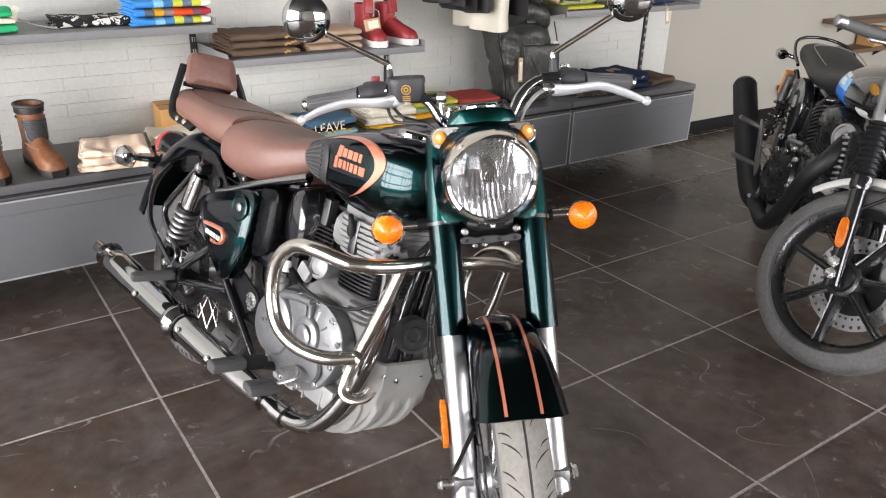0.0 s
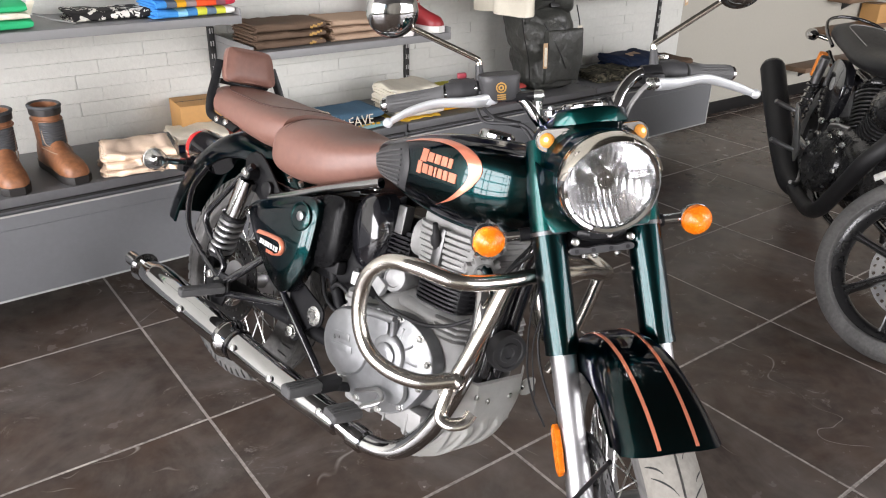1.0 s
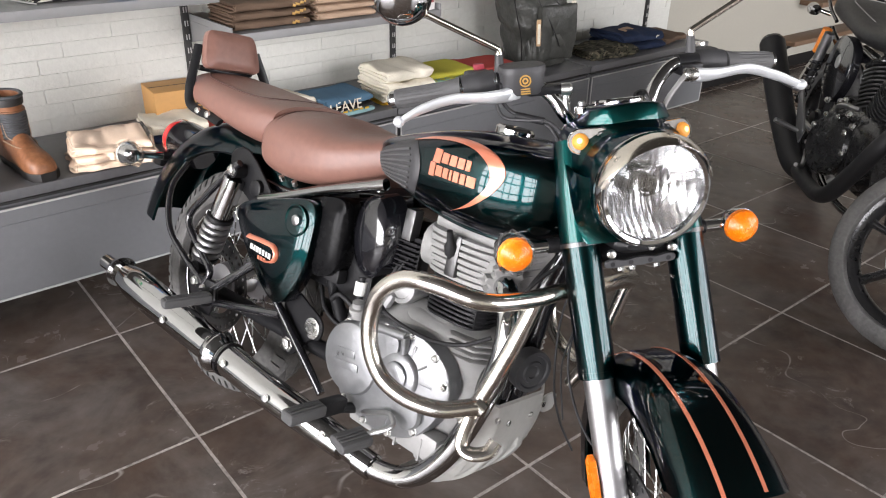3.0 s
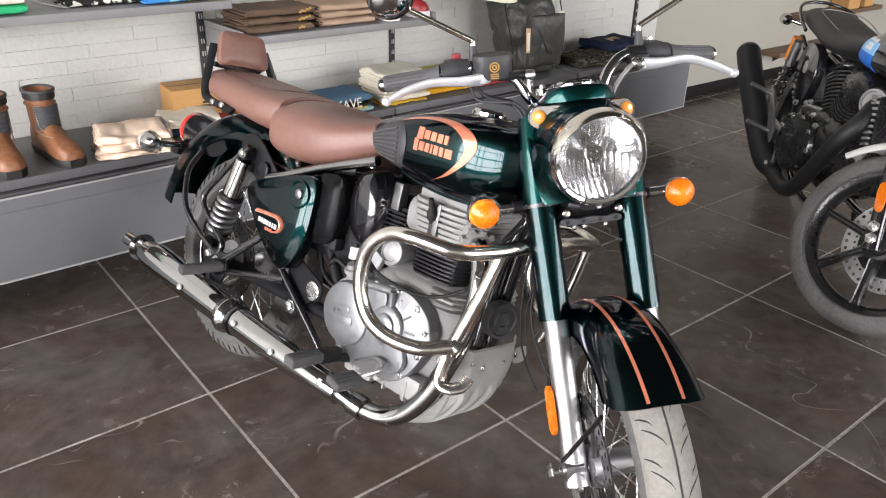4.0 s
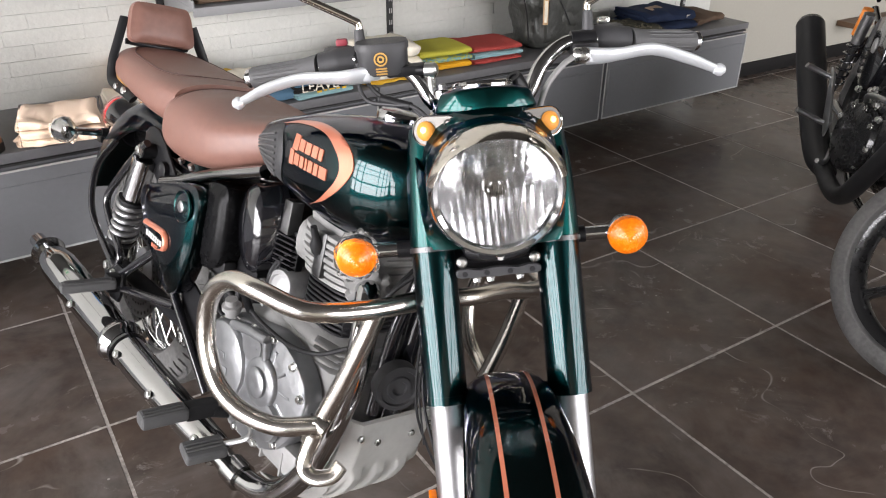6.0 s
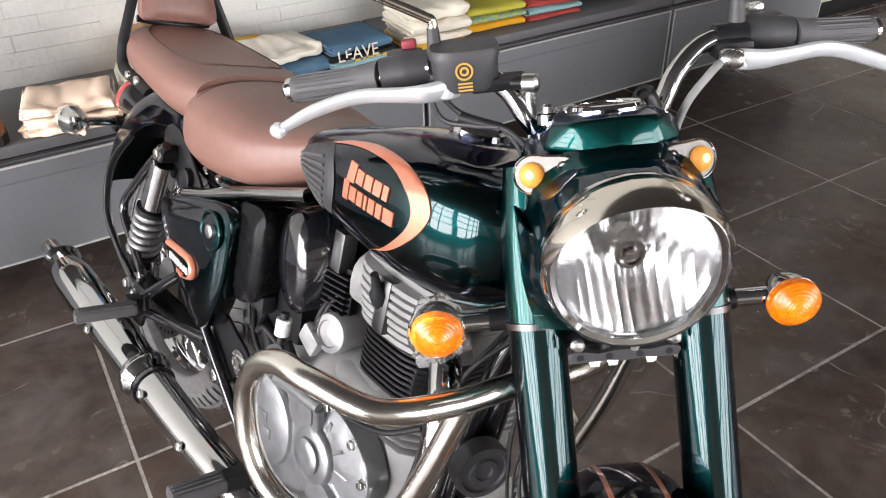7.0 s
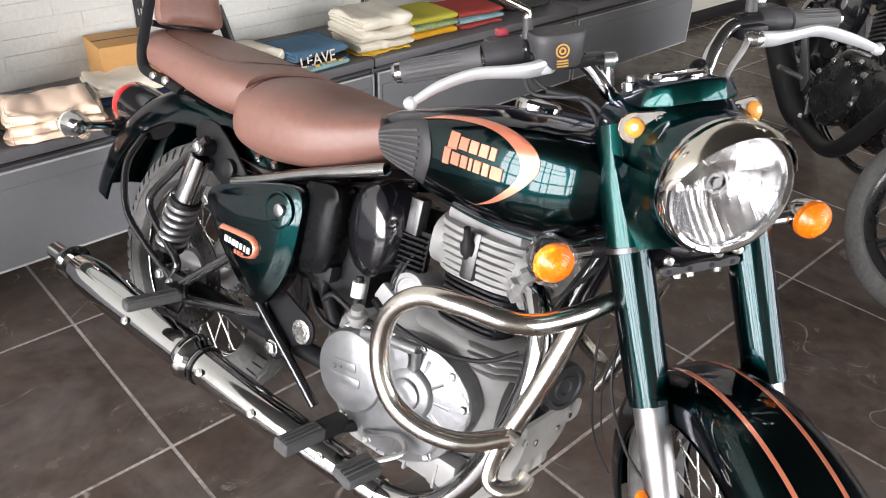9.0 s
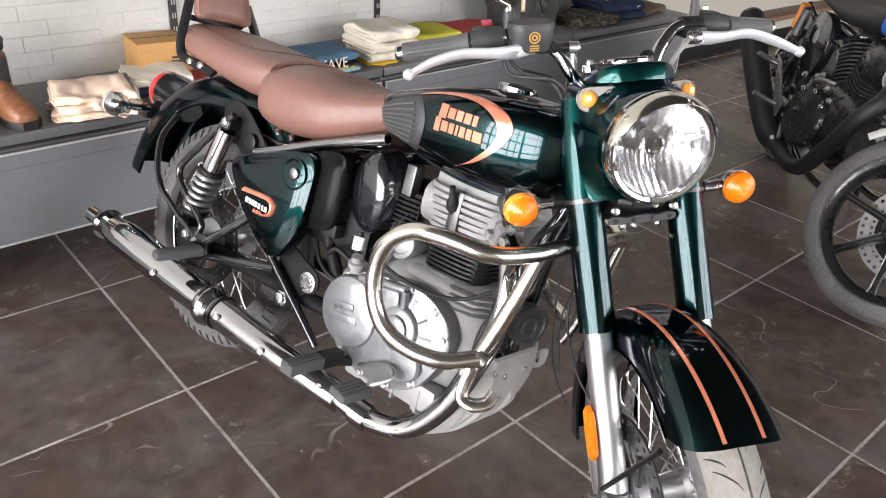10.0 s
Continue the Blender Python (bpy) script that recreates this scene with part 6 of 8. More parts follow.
def cast_wheel(c, R, rim, spokes, parent, xf, name, twin=True):
    """Seven-spoke cast wheel with drilled brake disc."""
    w = part(name, rim_mesh(c, rim, 0.045, xf), BLACKSATIN, parent, "black cast alloy wheel")
    part("tyre", tyre_mesh(c, R, R - rim - 0.004, 0.060, xf), TYREGREY, w, "dusty grey tyre")
    part("tread", tread_blocks(c, R - 0.0005, 0.056, xf, 30), TYREGREY, w)
    part("hub", lathe(B(), [(0.02, -0.075), (0.045, -0.07), (0.052, -0.04), (0.058, -0.01), (0.052, 0.04), (0.045, 0.07), (0.02, 0.075)], c, (0, 1, 0), 28, xf), BLACKSATIN, w)
    barrel = [(rim - 0.004, -0.040), (rim - 0.016, -0.036), (rim - 0.030, -0.020), (rim - 0.036, 0.0), (rim - 0.030, 0.020), (rim - 0.016, 0.036), (rim - 0.004, 0.040)]
    part("rim_barrel", lathe(B(), barrel, c, (0, 1, 0), 56, xf, cap=False), BLACKRIM, w)
    for i in range(spokes):
        a = 2 * math.pi * i / spokes + 0.50
        d, n = Vector((math.cos(a), 0, math.sin(a))), Vector((-math.sin(a), 0, math.cos(a)))
        rings = []
        for r, hw, y0, y1 in ((0.040, 0.017, -0.040, 0.030), (0.090, 0.0125, -0.036, 0.024), (0.170, 0.0115, -0.031, 0.020), (rim - 0.045, 0.013, -0.026, 0.018), (rim - 0.026, 0.020, -0.022, 0.016)):
            o = Vector(c) + d * r
            rings.append([o + n * hw * 0.85 + Vector((0, y1, 0)), o - n * hw * 0.85 + Vector((0, y1, 0)), o - n * hw + Vector((0, y0 + 0.006, 0)), o - n * hw * 0.8 + Vector((0, y0, 0)), o - n * hw * 0.45 + Vector((0, y0 + 0.002, 0)),
                          o - n * hw * 0.25 + Vector((0, y0 + 0.009, 0)), o + n * hw * 0.25 + Vector((0, y0 + 0.009, 0)), o + n * hw * 0.45 + Vector((0, y0 + 0.002, 0)), o + n * hw * 0.8 + Vector((0, y0, 0)), o + n * hw + Vector((0, y0 + 0.006, 0))])
        part("spoke", loft(B(), rings, xf=xf), BLACKRIM, w)
    part("hub_cap", lathe(B(), [(0.062, 0.0), (0.060, 0.014), (0.046, 0.020), (0.034, 0.018), (0.030, 0.026), (0.001, 0.028)], (c[0], c[1] - 0.036, c[2]), (0, -1, 0), 30, xf), BLACKRIM, w)
    part("brake_disc", disc_mesh((c[0], c[1] + 0.066, c[2]), 0.108, 0.165, 0.005, 36, 2, xf), ALLOY, w, "drilled steel brake disc")
    part("disc_carrier", lathe(B(), [(0.05, -0.003), (0.111, -0.003), (0.111, 0.003), (0.05, 0.003)], (c[0], c[1] + 0.066, c[2]), (0, 1, 0), 30, xf), BLACKSATIN, w)
    return w


fw2 = cast_wheel(F2, 0.320, 0.256, 7, bk2, T2, "front_wheel")
b = tube(B(), [(1.50, -0.135, 0.323), (1.50, 0.135, 0.323)], 0.012, smooth=False, xf=T2)
bolt(b, (1.50, -0.13, 0.323), (0, -1, 0), 0.016, 0.014, T2)
part("axle", b, ZINC, fw2)
cast_wheel(R2, 0.320, 0.240, 7, bk2, None, "rear_wheel")


def fx2(z):
    return 1.502 - (z - 0.323) * math.tan(RAKE)


for s in (-1, 1):
    y = s * 0.105
    leg = part("fork_leg", tube(B(), [(fx2(0.29), y, 0.29), (fx2(0.34), y, 0.34), (fx2(0.63), y, 0.63)], [0.028, 0.026, 0.026], segs=20, smooth=False, xf=T2), BLACKGLOSS, bk2, "black lower fork leg")
    b = lathe(B(), [(0.033, -0.012), (0.036, 0), (0.033, 0.03)], (fx2(0.60), y, 0.60), (-math.sin(RAKE), 0, math.cos(RAKE)), 22, T2)
    part("seal_cap", b, BLACKGLOSS, leg)
    prof = []
    for k in range(9):
        prof += [(0.029, k * 0.019), (0.036, k * 0.019 + 0.006), (0.036, k * 0.019 + 0.010), (0.029, k * 0.019 + 0.015)]
    part("fork_gaiter", lathe(B(), prof, (fx2(0.635), y, 0.635), (-math.sin(RAKE), 0, math.cos(RAKE)), 22, T2), BLACKSATIN, leg, "ribbed rubber fork gaiter")
    part("stanchion", tube(B(), [(fx2(0.80), y, 0.80), (fx2(1.02), y, 1.02)], 0.026, smooth=False, xf=T2), ALLOY, leg)
    b = tube(B(), [(fx2(0.88) + 0.02, y, 0.88), (fx2(0.88) + 0.055, s * 0.145, 0.875)], 0.008, smooth=False, xf=T2)
    ts = part("turn_signal", b, BLACKSATIN, bk2, "amber bullet indicator")
    part("lens", lathe(B(), [(0.010, -0.035), (0.022, -0.025), (0.026, 0.0), (0.024, 0.018), (0.012, 0.030), (0.001, 0.032)], (fx2(0.88) + 0.075, s * 0.150, 0.875), (1, 0, 0), 22, T2), AMBER, ts)
b = plate(B(), [(-0.013, -0.042), (0.013, -0.042), (0.013, 0.042), (-0.013, 0.042)], 0.010, (fx2(0.45), -0.137, 0.45), (1, 0, 0.45), (-0.45, 0, 0.9), 0.003, 3, T2)
part("side_reflector", b, REFLECTOR, bk2, "orange fork reflector")
part("bracket_bolt", bolt(B(), (fx2(0.36), -0.134, 0.36), (0, -1, 0), 0.016, 0.012, T2), ZINC, bk2)
b = block(B(), (1.575, 0.066, 0.405), (0.055, 0.06, 0.09), 0.012, (0, -30, 0), 2, T2)
part("brake_caliper", b, ALLOY, bk2)
part("brake_hose", tube(B(), [(1.56, 0.06, 0.45), (1.47, 0.075, 0.58), (1.36, 0.05, 0.68), (1.26, -0.04, 0.76)], 0.004, xf=T2), CAST, bk2)
part("front_fender", fender(F2, 0.338, 0.064, 42, 148, 0.022, 36, T2, skirt=0.010), WHITEPAINT, bk2, "short white front mudguard", 50)
part("fender_stay", tube(B(), [(fx2(0.52), -0.106, 0.52), (1.47, -0.085, 0.64), (1.45, -0.07, 0.675)], 0.006, xf=T2), BLACKSATIN, bk2)
b = block(B(), (fx2(0.84), 0, 0.84), (0.06, 0.25, 0.035), 0.010, (0, 26, 0), 2, T2)
block(b, (fx2(1.0), 0, 1.0), (0.06, 0.25, 0.03), 0.010, (0, 26, 0), 2, T2)
part("yoke", b, BLACKSATIN, bk2)
b = lathe(B(), [(0.001, -0.11), (0.05, -0.10), (0.08, -0.06), (0.088, 0.0), (0.084, 0.006)], (1.36, 0, 0.93), (1, 0, -0.08), 36, T2)
part("lamp_bracket", plate(B(), [(-0.11, -0.03), (-0.05, -0.035), (0.05, -0.035), (0.11, -0.03), (0.11, 0.02), (0.05, 0.0), (-0.05, 0.0), (-0.11, 0.02)], 0.006, (fx2(0.86) + 0.045, 0, 0.865), (0, 1, 0), (-0.4, 0, 0.9), 0.001, 2, T2), ALLOY, bk2, "pale alloy lamp bracket")
hl2 = part("headlamp", b, BLACKGLOSS, bk2, "black round headlamp")
part("bezel", lathe(B(), [(0.084, 0.0), (0.090, 0.004), (0.088, 0.012), (0.080, 0.010)], (1.36, 0, 0.93), (1, 0, -0.08), 36, T2, cap=False), CHROME, hl2)
part("reflector", lathe(B(), [(0.081, 0.006), (0.06, -0.02), (0.001, -0.04)], (1.36, 0, 0.93), (1, 0, -0.08), 36, T2), REFL, hl2)
TB = T2 @ Matrix.Translation((0.02, 0, -0.062))
bar2 = part("handlebar", tube(B(), [(1.12, -0.40, 1.045), (1.17, -0.25, 1.08), (1.19, -0.12, 1.075), (1.20, -0.06, 1.05), (1.20, 0.06, 1.05), (1.19, 0.12, 1.075), (1.17, 0.25, 1.08), (1.12, 0.40, 1.045)], 0.0125, xf=TB), BLACKSATIN, bk2)
for s in (-1, 1):
    part("grip", tube(B(), [(1.165, s * 0.28, 1.075), (1.118, s * 0.415, 1.040)], [0.020, 0.018], smooth=False, xf=TB), RUBBER, bar2, "black rubber grip")
    part("bar_end", lathe(B(), [(0.018, 0), (0.020, 0.010), (0.018, 0.03), (0.012, 0.034), (0.001, 0.034)], (1.118, s * 0.416, 1.040), (-0.28, s, -0.2), 20, TB), ALLOY, bar2)
    b = tube(B(), [(1.20, s * 0.20, 1.065), (1.225, s * 0.30, 1.06), (1.215, s * 0.40, 1.03)], [0.010, 0.008, 0.006], xf=TB)
    part("lever", b, ALLOY, bar2)
    part("switch_housing", block(B(), (1.175, s * 0.235, 1.080), (0.045, 0.06, 0.045), 0.012, xf=TB), PLASTIC, bar2)
for s in (-1, 1):
    for z in (0.845, 0.985):
        part("clamp_bolt", bolt(B(), (fx2(z) + 0.03, s * 0.128, z), (1, 0, 0.4), 0.010, 0.012, T2), ZINC, bk2)
for line in ([(1.20, -0.17, 1.06), (1.26, -0.12, 0.98), (1.30, -0.05, 0.90), (1.26, 0.0, 0.80)], [(1.19, -0.20, 1.05), (1.29, -0.14, 0.95), (1.33, -0.04, 0.84), (1.24, -0.02, 0.74)],
             [(1.20, 0.17, 1.06), (1.28, 0.10, 0.97), (1.31, 0.03, 0.88), (1.25, 0.02, 0.78)]):
    part("control_cable", tube(B(), line, 0.0055, xf=T2), BLACKGLOSS, bar2)
gauge = part("gauge", lathe(B(), [(0.030, -0.05), (0.048, -0.03), (0.050, 0.0), (0.046, 0.008), (0.042, 0.004), (0.001, 0.004)], (1.27, 0.0, 1.075), (-0.35, 0, 1), 32, T2), CHROME, bar2, "round chrome instrument")
part("dial", lathe(B(), [(0.042, 0.005), (0.001, 0.006)], (1.27, 0.0, 1.075), (-0.35, 0, 1), 32, T2), BLACKSATIN, gauge)
# frame, tank, seat
b = B()
tube(b, [(1.30, 0, 0.90), (1.10, 0, 0.83), (0.80, 0, 0.80), (0.5, 0, 0.70), (0.2, 0, 0.70)], 0.022)
for s in (-1, 1):
    tube(b, [(1.31, s * 0.03, 0.86), (1.22, s * 0.09, 0.60), (1.12, s * 0.11, 0.34), (0.95, s * 0.11, 0.20), (0.55, s * 0.11, 0.20), (0.42, s * 0.11, 0.36), (0.36, s * 0.11, 0.62), (0.02, s * 0.11, 0.74)], 0.016)
    tube(b, [(0.46, s * 0.10, 0.32), (0.2, s * 0.11, 0.32), (-0.01, s * 0.115, 0.32)], 0.020)
part("frame", b, BLACKGLOSS, bk2)
TS2 = dense([(0.80, 0.08, 0.82, 0.05, 0.03), (0.84, 0.12, 0.825, 0.08, 0.045), (0.93, 0.146, 0.828, 0.115, 0.052), (1.06, 0.150, 0.832, 0.135, 0.058), (1.18, 0.142, 0.84, 0.135, 0.064), (1.27, 0.120, 0.85, 0.115, 0.064), (1.33, 0.06, 0.86, 0.06, 0.04)])
tk2 = part("fuel_tank", loft(B(), [superring(x, 0, zc, hy, up, dn, 36, 2.4) for x, hy, zc, up, dn in TS2]), BLACKGLOSS, bk2, "glossy black peanut tank with blue sticker", 60)


def t2_side(x, z, lift=0.001):
    q = min(TS2, key=lambda r: abs(r[0] - x))
    h = (z - q[2]) / (q[3] if z >= q[2] else q[4])
    y = q[1] * max(0.0, 1 - min(0.999, abs(h)) ** 2.4) ** (1 / 2.4)
    return Vector((x, -(y + lift), z))


def sticker(x0, x1, z0, z1, material, name, lift):
    rings = [[t2_side(x0 + (x1 - x0) * i / 6, z0 + (z1 - z0) * j / 5, lift) for j in range(6)] for i in range(7)]
    part(name, loft(B(), [r + [p + Vector((0, 0.004, 0)) for p in reversed(r)] for r in rings]), material, tk2, "", 60)


sticker(0.875, 1.045, 0.790, 0.848, BLUEPRINT, "sticker", 0.003)
sticker(0.875, 1.045, 0.848, 0.892, SKYPRINT, "sticker", 0.003)
for i, (z, w) in enumerate(((0.898, 0.085), (0.880, 0.06), (0.866, 0.07))):
    sticker(0.97 - w / 2, 0.97 + w / 2, z - 0.006, z + 0.006, WHITEINK, "sticker_bar", 0.0045)
# white strip painted for a bright reflection low on the tank
sticker(1.19, 1.30, 0.795, 0.822, WHITEINK, "label", 0.003)
b = lathe(B(), [(0.030, 0), (0.027, 0.004), (0.001, 0.006)], t2_side(1.250, 0.900, -0.001), (0.45, -1, 0.35), 24, squash=(1.0, 0.55))
part("tank_badge", b, mat("dull_gold_badge", (0.42, 0.22, 0.04), 0.35, 0.6), tk2, "gold oval badge")
ST2 = dense([(-0.10, 0.06, 0.84, 0.02, 0.02), (-0.08, 0.10, 0.835, 0.045, 0.035), (0.05, 0.125, 0.83, 0.06, 0.05), (0.25, 0.135, 0.815, 0.055, 0.05), (0.45, 0.145, 0.80, 0.045, 0.05), (0.65, 0.13, 0.805, 0.05, 0.045), (0.80, 0.09, 0.83, 0.045, 0.04), (0.85, 0.05, 0.85, 0.02, 0.02)])
s2 = part("seat", loft(B(), [superring(x, 0, zc, hy, up, dn, 32, 2.6) for x, hy, zc, up, dn in ST2]), BLACKSEAT, bk2, "black vinyl seat with pale stitching", 60)
part("stitching", tube(B(), [(0.42, -0.09, 0.848), (0.28, -0.10, 0.870), (0.12, -0.09, 0.888), (0.05, 0, 0.893), (0.12, 0.09, 0.888), (0.28, 0.10, 0.870), (0.42, 0.09, 0.848)], 0.002, segs=6), CAST, s2)
part("grab_rail", tube(B(), [(0.14, -0.14, 0.79), (0.02, -0.145, 0.83), (-0.10, -0.125, 0.875), (-0.17, -0.05, 0.895), (-0.17, 0.05, 0.895), (-0.10, 0.125, 0.875), (0.02, 0.145, 0.83)], 0.008), BLACKGLOSS, bk2)
part("rear_fender", fender(R2, 0.35, 0.085, 60, 160, 0.04), BLACKGLOSS, bk2, "glossy black rear mudguard", 50)
for s in (-1, 1):
    b = tube(B(), [(-0.08, s * 0.10, 0.79), (-0.10, s * 0.165, 0.80)], 0.010, smooth=False)
    ts = part("turn_signal", b, CHROME, bk2, "small chrome rear indicator")
    part("housing", lathe(B(), [(0.010, -0.050), (0.024, -0.038), (0.029, 0.0), (0.027, 0.016), (0.001, 0.022)], (-0.10, s * 0.180, 0.80), (-1, 0, 0), 22), CHROME, ts)
    top, low = Vector((0.17, s * 0.16, 0.740)), Vector((0.09, s * 0.165, 0.40))
    d = low - top
    sh = part("shock_absorber", tube(B(), [top, top + d * 0.36], 0.022, smooth=False, segs=20), ALLOY, bk2, "rear shock with exposed spring")
    u = d.normalized().orthogonal().normalized()
    v = d.normalized().cross(u)
    part("spring", tube(B(), [top + d * (0.32 + 0.60 * i / 84) + (u * math.cos(2 * math.pi * i / 14) + v * math.sin(2 * math.pi * i / 14)) * 0.026 for i in range(85)], 0.005, segs=8, smooth=False), BLACKGLOSS, sh)
    part("damper_rod", tube(B(), [top + d * 0.3, low], 0.012, smooth=False), DARKSTEEL, sh)
    part("gas_reservoir", tube(B(), [top + Vector((-0.045, 0, 0.01)), top + Vector((-0.075, 0, -0.10))], 0.021, smooth=False), ORANGE, sh, "orange shock reservoir")
part("side_panel", plate(B(), [(0.26, 0.52), (0.42, 0.50), (0.50, 0.62), (0.46, 0.74), (0.30, 0.76), (0.22, 0.66)], 0.05, (0, -0.125, 0), bevel=0.010, smooth=4), BLACKGLOSS, bk2, "black side panel with oval badge")
b = lathe(B(), [(0.030, 0), (0.026, 0.006), (0.001, 0.007)], (0.36, -0.150, 0.66), (0, -1, 0), 24, squash=(0.7, 1))
part("oval_badge", b, CAST, bk2)
# engine
rings = [superring(x, 0, 0.40, hy, hz, hz, 24, 3.2) for x, hz, hy in ((0.36, 0.10, 0.10), (0.44, 0.15, 0.14), (0.66, 0.17, 0.15), (0.90, 0.15, 0.15), (0.98, 0.10, 0.11))]
en2 = part("engine", loft(B(), rings), BLACKCASE, bk2, "black twin-cylinder engine")
part("clutch_cover", lathe(B(), [(0.128, -0.03), (0.130, 0.0), (0.120, 0.016), (0.06, 0.026), (0.001, 0.028)], (0.665, -0.182, 0.385), (0.25, -1, 0.10), 40), BLACKCASE, en2, "round black clutch cover")
for k in range(9):
    a = 2 * math.pi * k / 9
    part("cover_bolt", bolt(B(), (0.665 + 0.117 * math.cos(a), -0.192 + 0.03 * math.cos(a), 0.385 + 0.117 * math.sin(a)), (0.25, -1, 0.1), 0.010, 0.010), ZINC, en2)
for ax, tilt in ((0.70, -24), (0.98, 26)):
    m = Matrix.Translation((0.70, 0, 0.44)) @ Euler((0, radians(tilt), 0)).to_matrix().to_4x4()
    for i in range(11):
        ring = []
        z = 0.10 + i * 0.017
        for h in (-0.0035, 0.0035):
            ring.append([Vector((math.copysign(abs(math.cos(a)) ** 0.6, math.cos(a)) * 0.088, math.copysign(abs(math.sin(a)) ** 0.6, math.sin(a)) * 0.115, z + h)) for a in (2 * math.pi * k / 24 for k in range(24))])
        part("cylinder_fin", loft(B(), ring, xf=m), BLACKFIN, en2)
    part("cylinder", lathe(B(), [(0.07, 0.05), (0.075, 0.29), (0.05, 0.31)], (0, 0, 0), (0, 0, 1), 24, m), BLACKCASE, en2)
    b = loft(B(), [superring(x, 0, 0.30, hy, 0.03, 0.02, 20, 2.6) for x, hy in ((-0.085, 0.07), (-0.07, 0.10), (0.07, 0.10), (0.085, 0.07))], xf=m)
    part("rocker_cover", b, BLACKCASE, en2)
b = loft(B(), [superring(x, -0.09, 0.70, hy, hz, hz, 24, 2.3) for x, hy, hz in ((0.86, 0.05, 0.05), (0.90, 0.075, 0.075), (1.02, 0.075, 0.08), (1.07, 0.05, 0.05))])
part("air_cleaner", b, BLACKCASE, bk2, "black air cleaner cover")
b = lathe(B(), [(0.052, -0.03), (0.056, 0.0), (0.052, 0.010), (0.044, 0.010), (0.042, 0.004), (0.030, 0.004), (0.028, 0.009), (0.018, 0.009), (0.016, 0.004), (0.001, 0.004)], (1.135, -0.118, 0.697), (0.75, -1, 0.1), 36)
part("horn_cover", b, ALLOY, bk2, "ribbed chrome horn cover")
b = block(B(), (1.22, 0, 0.56), (0.05, 0.24, 0.36), 0.010, (0, -18, 0))
rad = part("radiator", b, BLACKCASE, bk2)
for i in range(17):
    part("radiator_fin", block(B(), (1.185 - 0.0 + (i - 8) * -0.0066 + 0.02, -0.124, 0.56 + (i - 8) * 0.0205), (0.05, 0.014, 0.010), 0.003, (0, -18, 0)), CAST, rad)
ex = part("exhaust_pipe", tube(B(), [(1.10, -0.09, 0.70), (1.17, -0.15, 0.63), (1.16, -0.20, 0.54), (1.07, -0.215, 0.40), (0.98, -0.225, 0.285), (0.88, -0.228, 0.236), (0.74, -0.225, 0.222), (0.58, -0.222, 0.225)], 0.032, segs=18), BLACKDULL, bk2, "matt black exhaust pipe")
part("silencer", tube(B(), [(0.62, -0.205, 0.215), (0.45, -0.230, 0.245), (0.10, -0.262, 0.425), (-0.16, -0.292, 0.600)], [0.034, 0.050, 0.056, 0.060, 0.060], segs=24), BLACKDULL, ex, "matt black upswept silencer")
part("end_cap", lathe(B(), [(0.060, 0), (0.054, 0.018), (0.030, 0.028), (0.028, 0.016), (0.001, 0.016)], (-0.16, -0.292, 0.600), (-0.82, -0.09, 0.56), 24), BLACKCASE, ex)
for q, l in (((0.325, -0.300, 0.515), 0.055), ((0.52, -0.315, 0.386), 0.060)):
    b = tube(B(), [Vector(q) + Vector((0, 0.05, -0.01)), Vector(q) + Vector((0.01, -l * 0.4, 0.012)), Vector(q) + Vector((0.02, -l, 0.024))], [0.010, 0.0115, 0.010])
    part("foot_peg", b, ALLOY, bk2, "alloy foot peg")
b = plate(B(), [(0.30, 0.54), (0.36, 0.53), (0.56, 0.39), (0.54, 0.33), (0.46, 0.37)], 0.010, (0, -0.250, 0))
part("peg_plate", b, ALLOY, bk2)
part("brake_pedal", tube(B(), [(0.52, -0.20, 0.30), (0.62, -0.23, 0.26), (0.66, -0.27, 0.27)], 0.009), ALLOY, bk2)
b = tube(B(), [(0.62, 0.12, 0.24), (0.58, 0.20, 0.13), (0.55, 0.235, 0.045)], 0.012)
part("side_stand", b, BLACKCASE, bk2)
for q in ((0.60, -0.165, 0.545), (0.64, -0.165, 0.560), (0.69, -0.168, 0.548), (0.74, -0.170, 0.530), (0.50, -0.180, 0.52), (0.80, -0.165, 0.50)):
    part("case_bolt", bolt(B(), q, (0.3, -1, 0.3), 0.011, 0.016), ZINC, en2)
part("coolant_pipe", tube(B(), [(0.58, -0.165, 0.50), (0.64, -0.185, 0.535), (0.71, -0.180, 0.555), (0.76, -0.150, 0.56)], 0.010), ALLOY, en2)

# ---- goods on the benches and shelves ----
def cloth(name, col, vary=0.10, rough=0.85, tint=None):
    return mat(name, col, rough, vary=vary, scale=14, fine=240, bump=0.35, bscale=420, spec=0.2, dist=0.0015, tint=tint)


CREAM = cloth("cream_cotton", (0.65, 0.51, 0.39))
WHITEC = cloth("white_cotton", (0.74, 0.69, 0.57))
YELLOW = cloth("yellow_cotton", (0.70, 0.44, 0.05))
LIME = cloth("lime_cotton", (0.50, 0.46, 0.06))
MARI = cloth("orange_yellow_cotton", (0.72, 0.36, 0.02))
TEALC = cloth("pale_teal_cotton", (0.25, 0.40, 0.42))
REDC = cloth("red_cotton", (0.38, 0.06, 0.05))
DENIM = cloth("blue_cotton", (0.082, 0.158, 0.235))
NAVY = cloth("navy_cotton", (0.018, 0.028, 0.060))
BROWNC = cloth("brown_twill", (0.120, 0.080, 0.055))
TAN = cloth("tan_twill", (0.38, 0.27, 0.19))
BLACKC = cloth("black_cotton", (0.018, 0.017, 0.017))
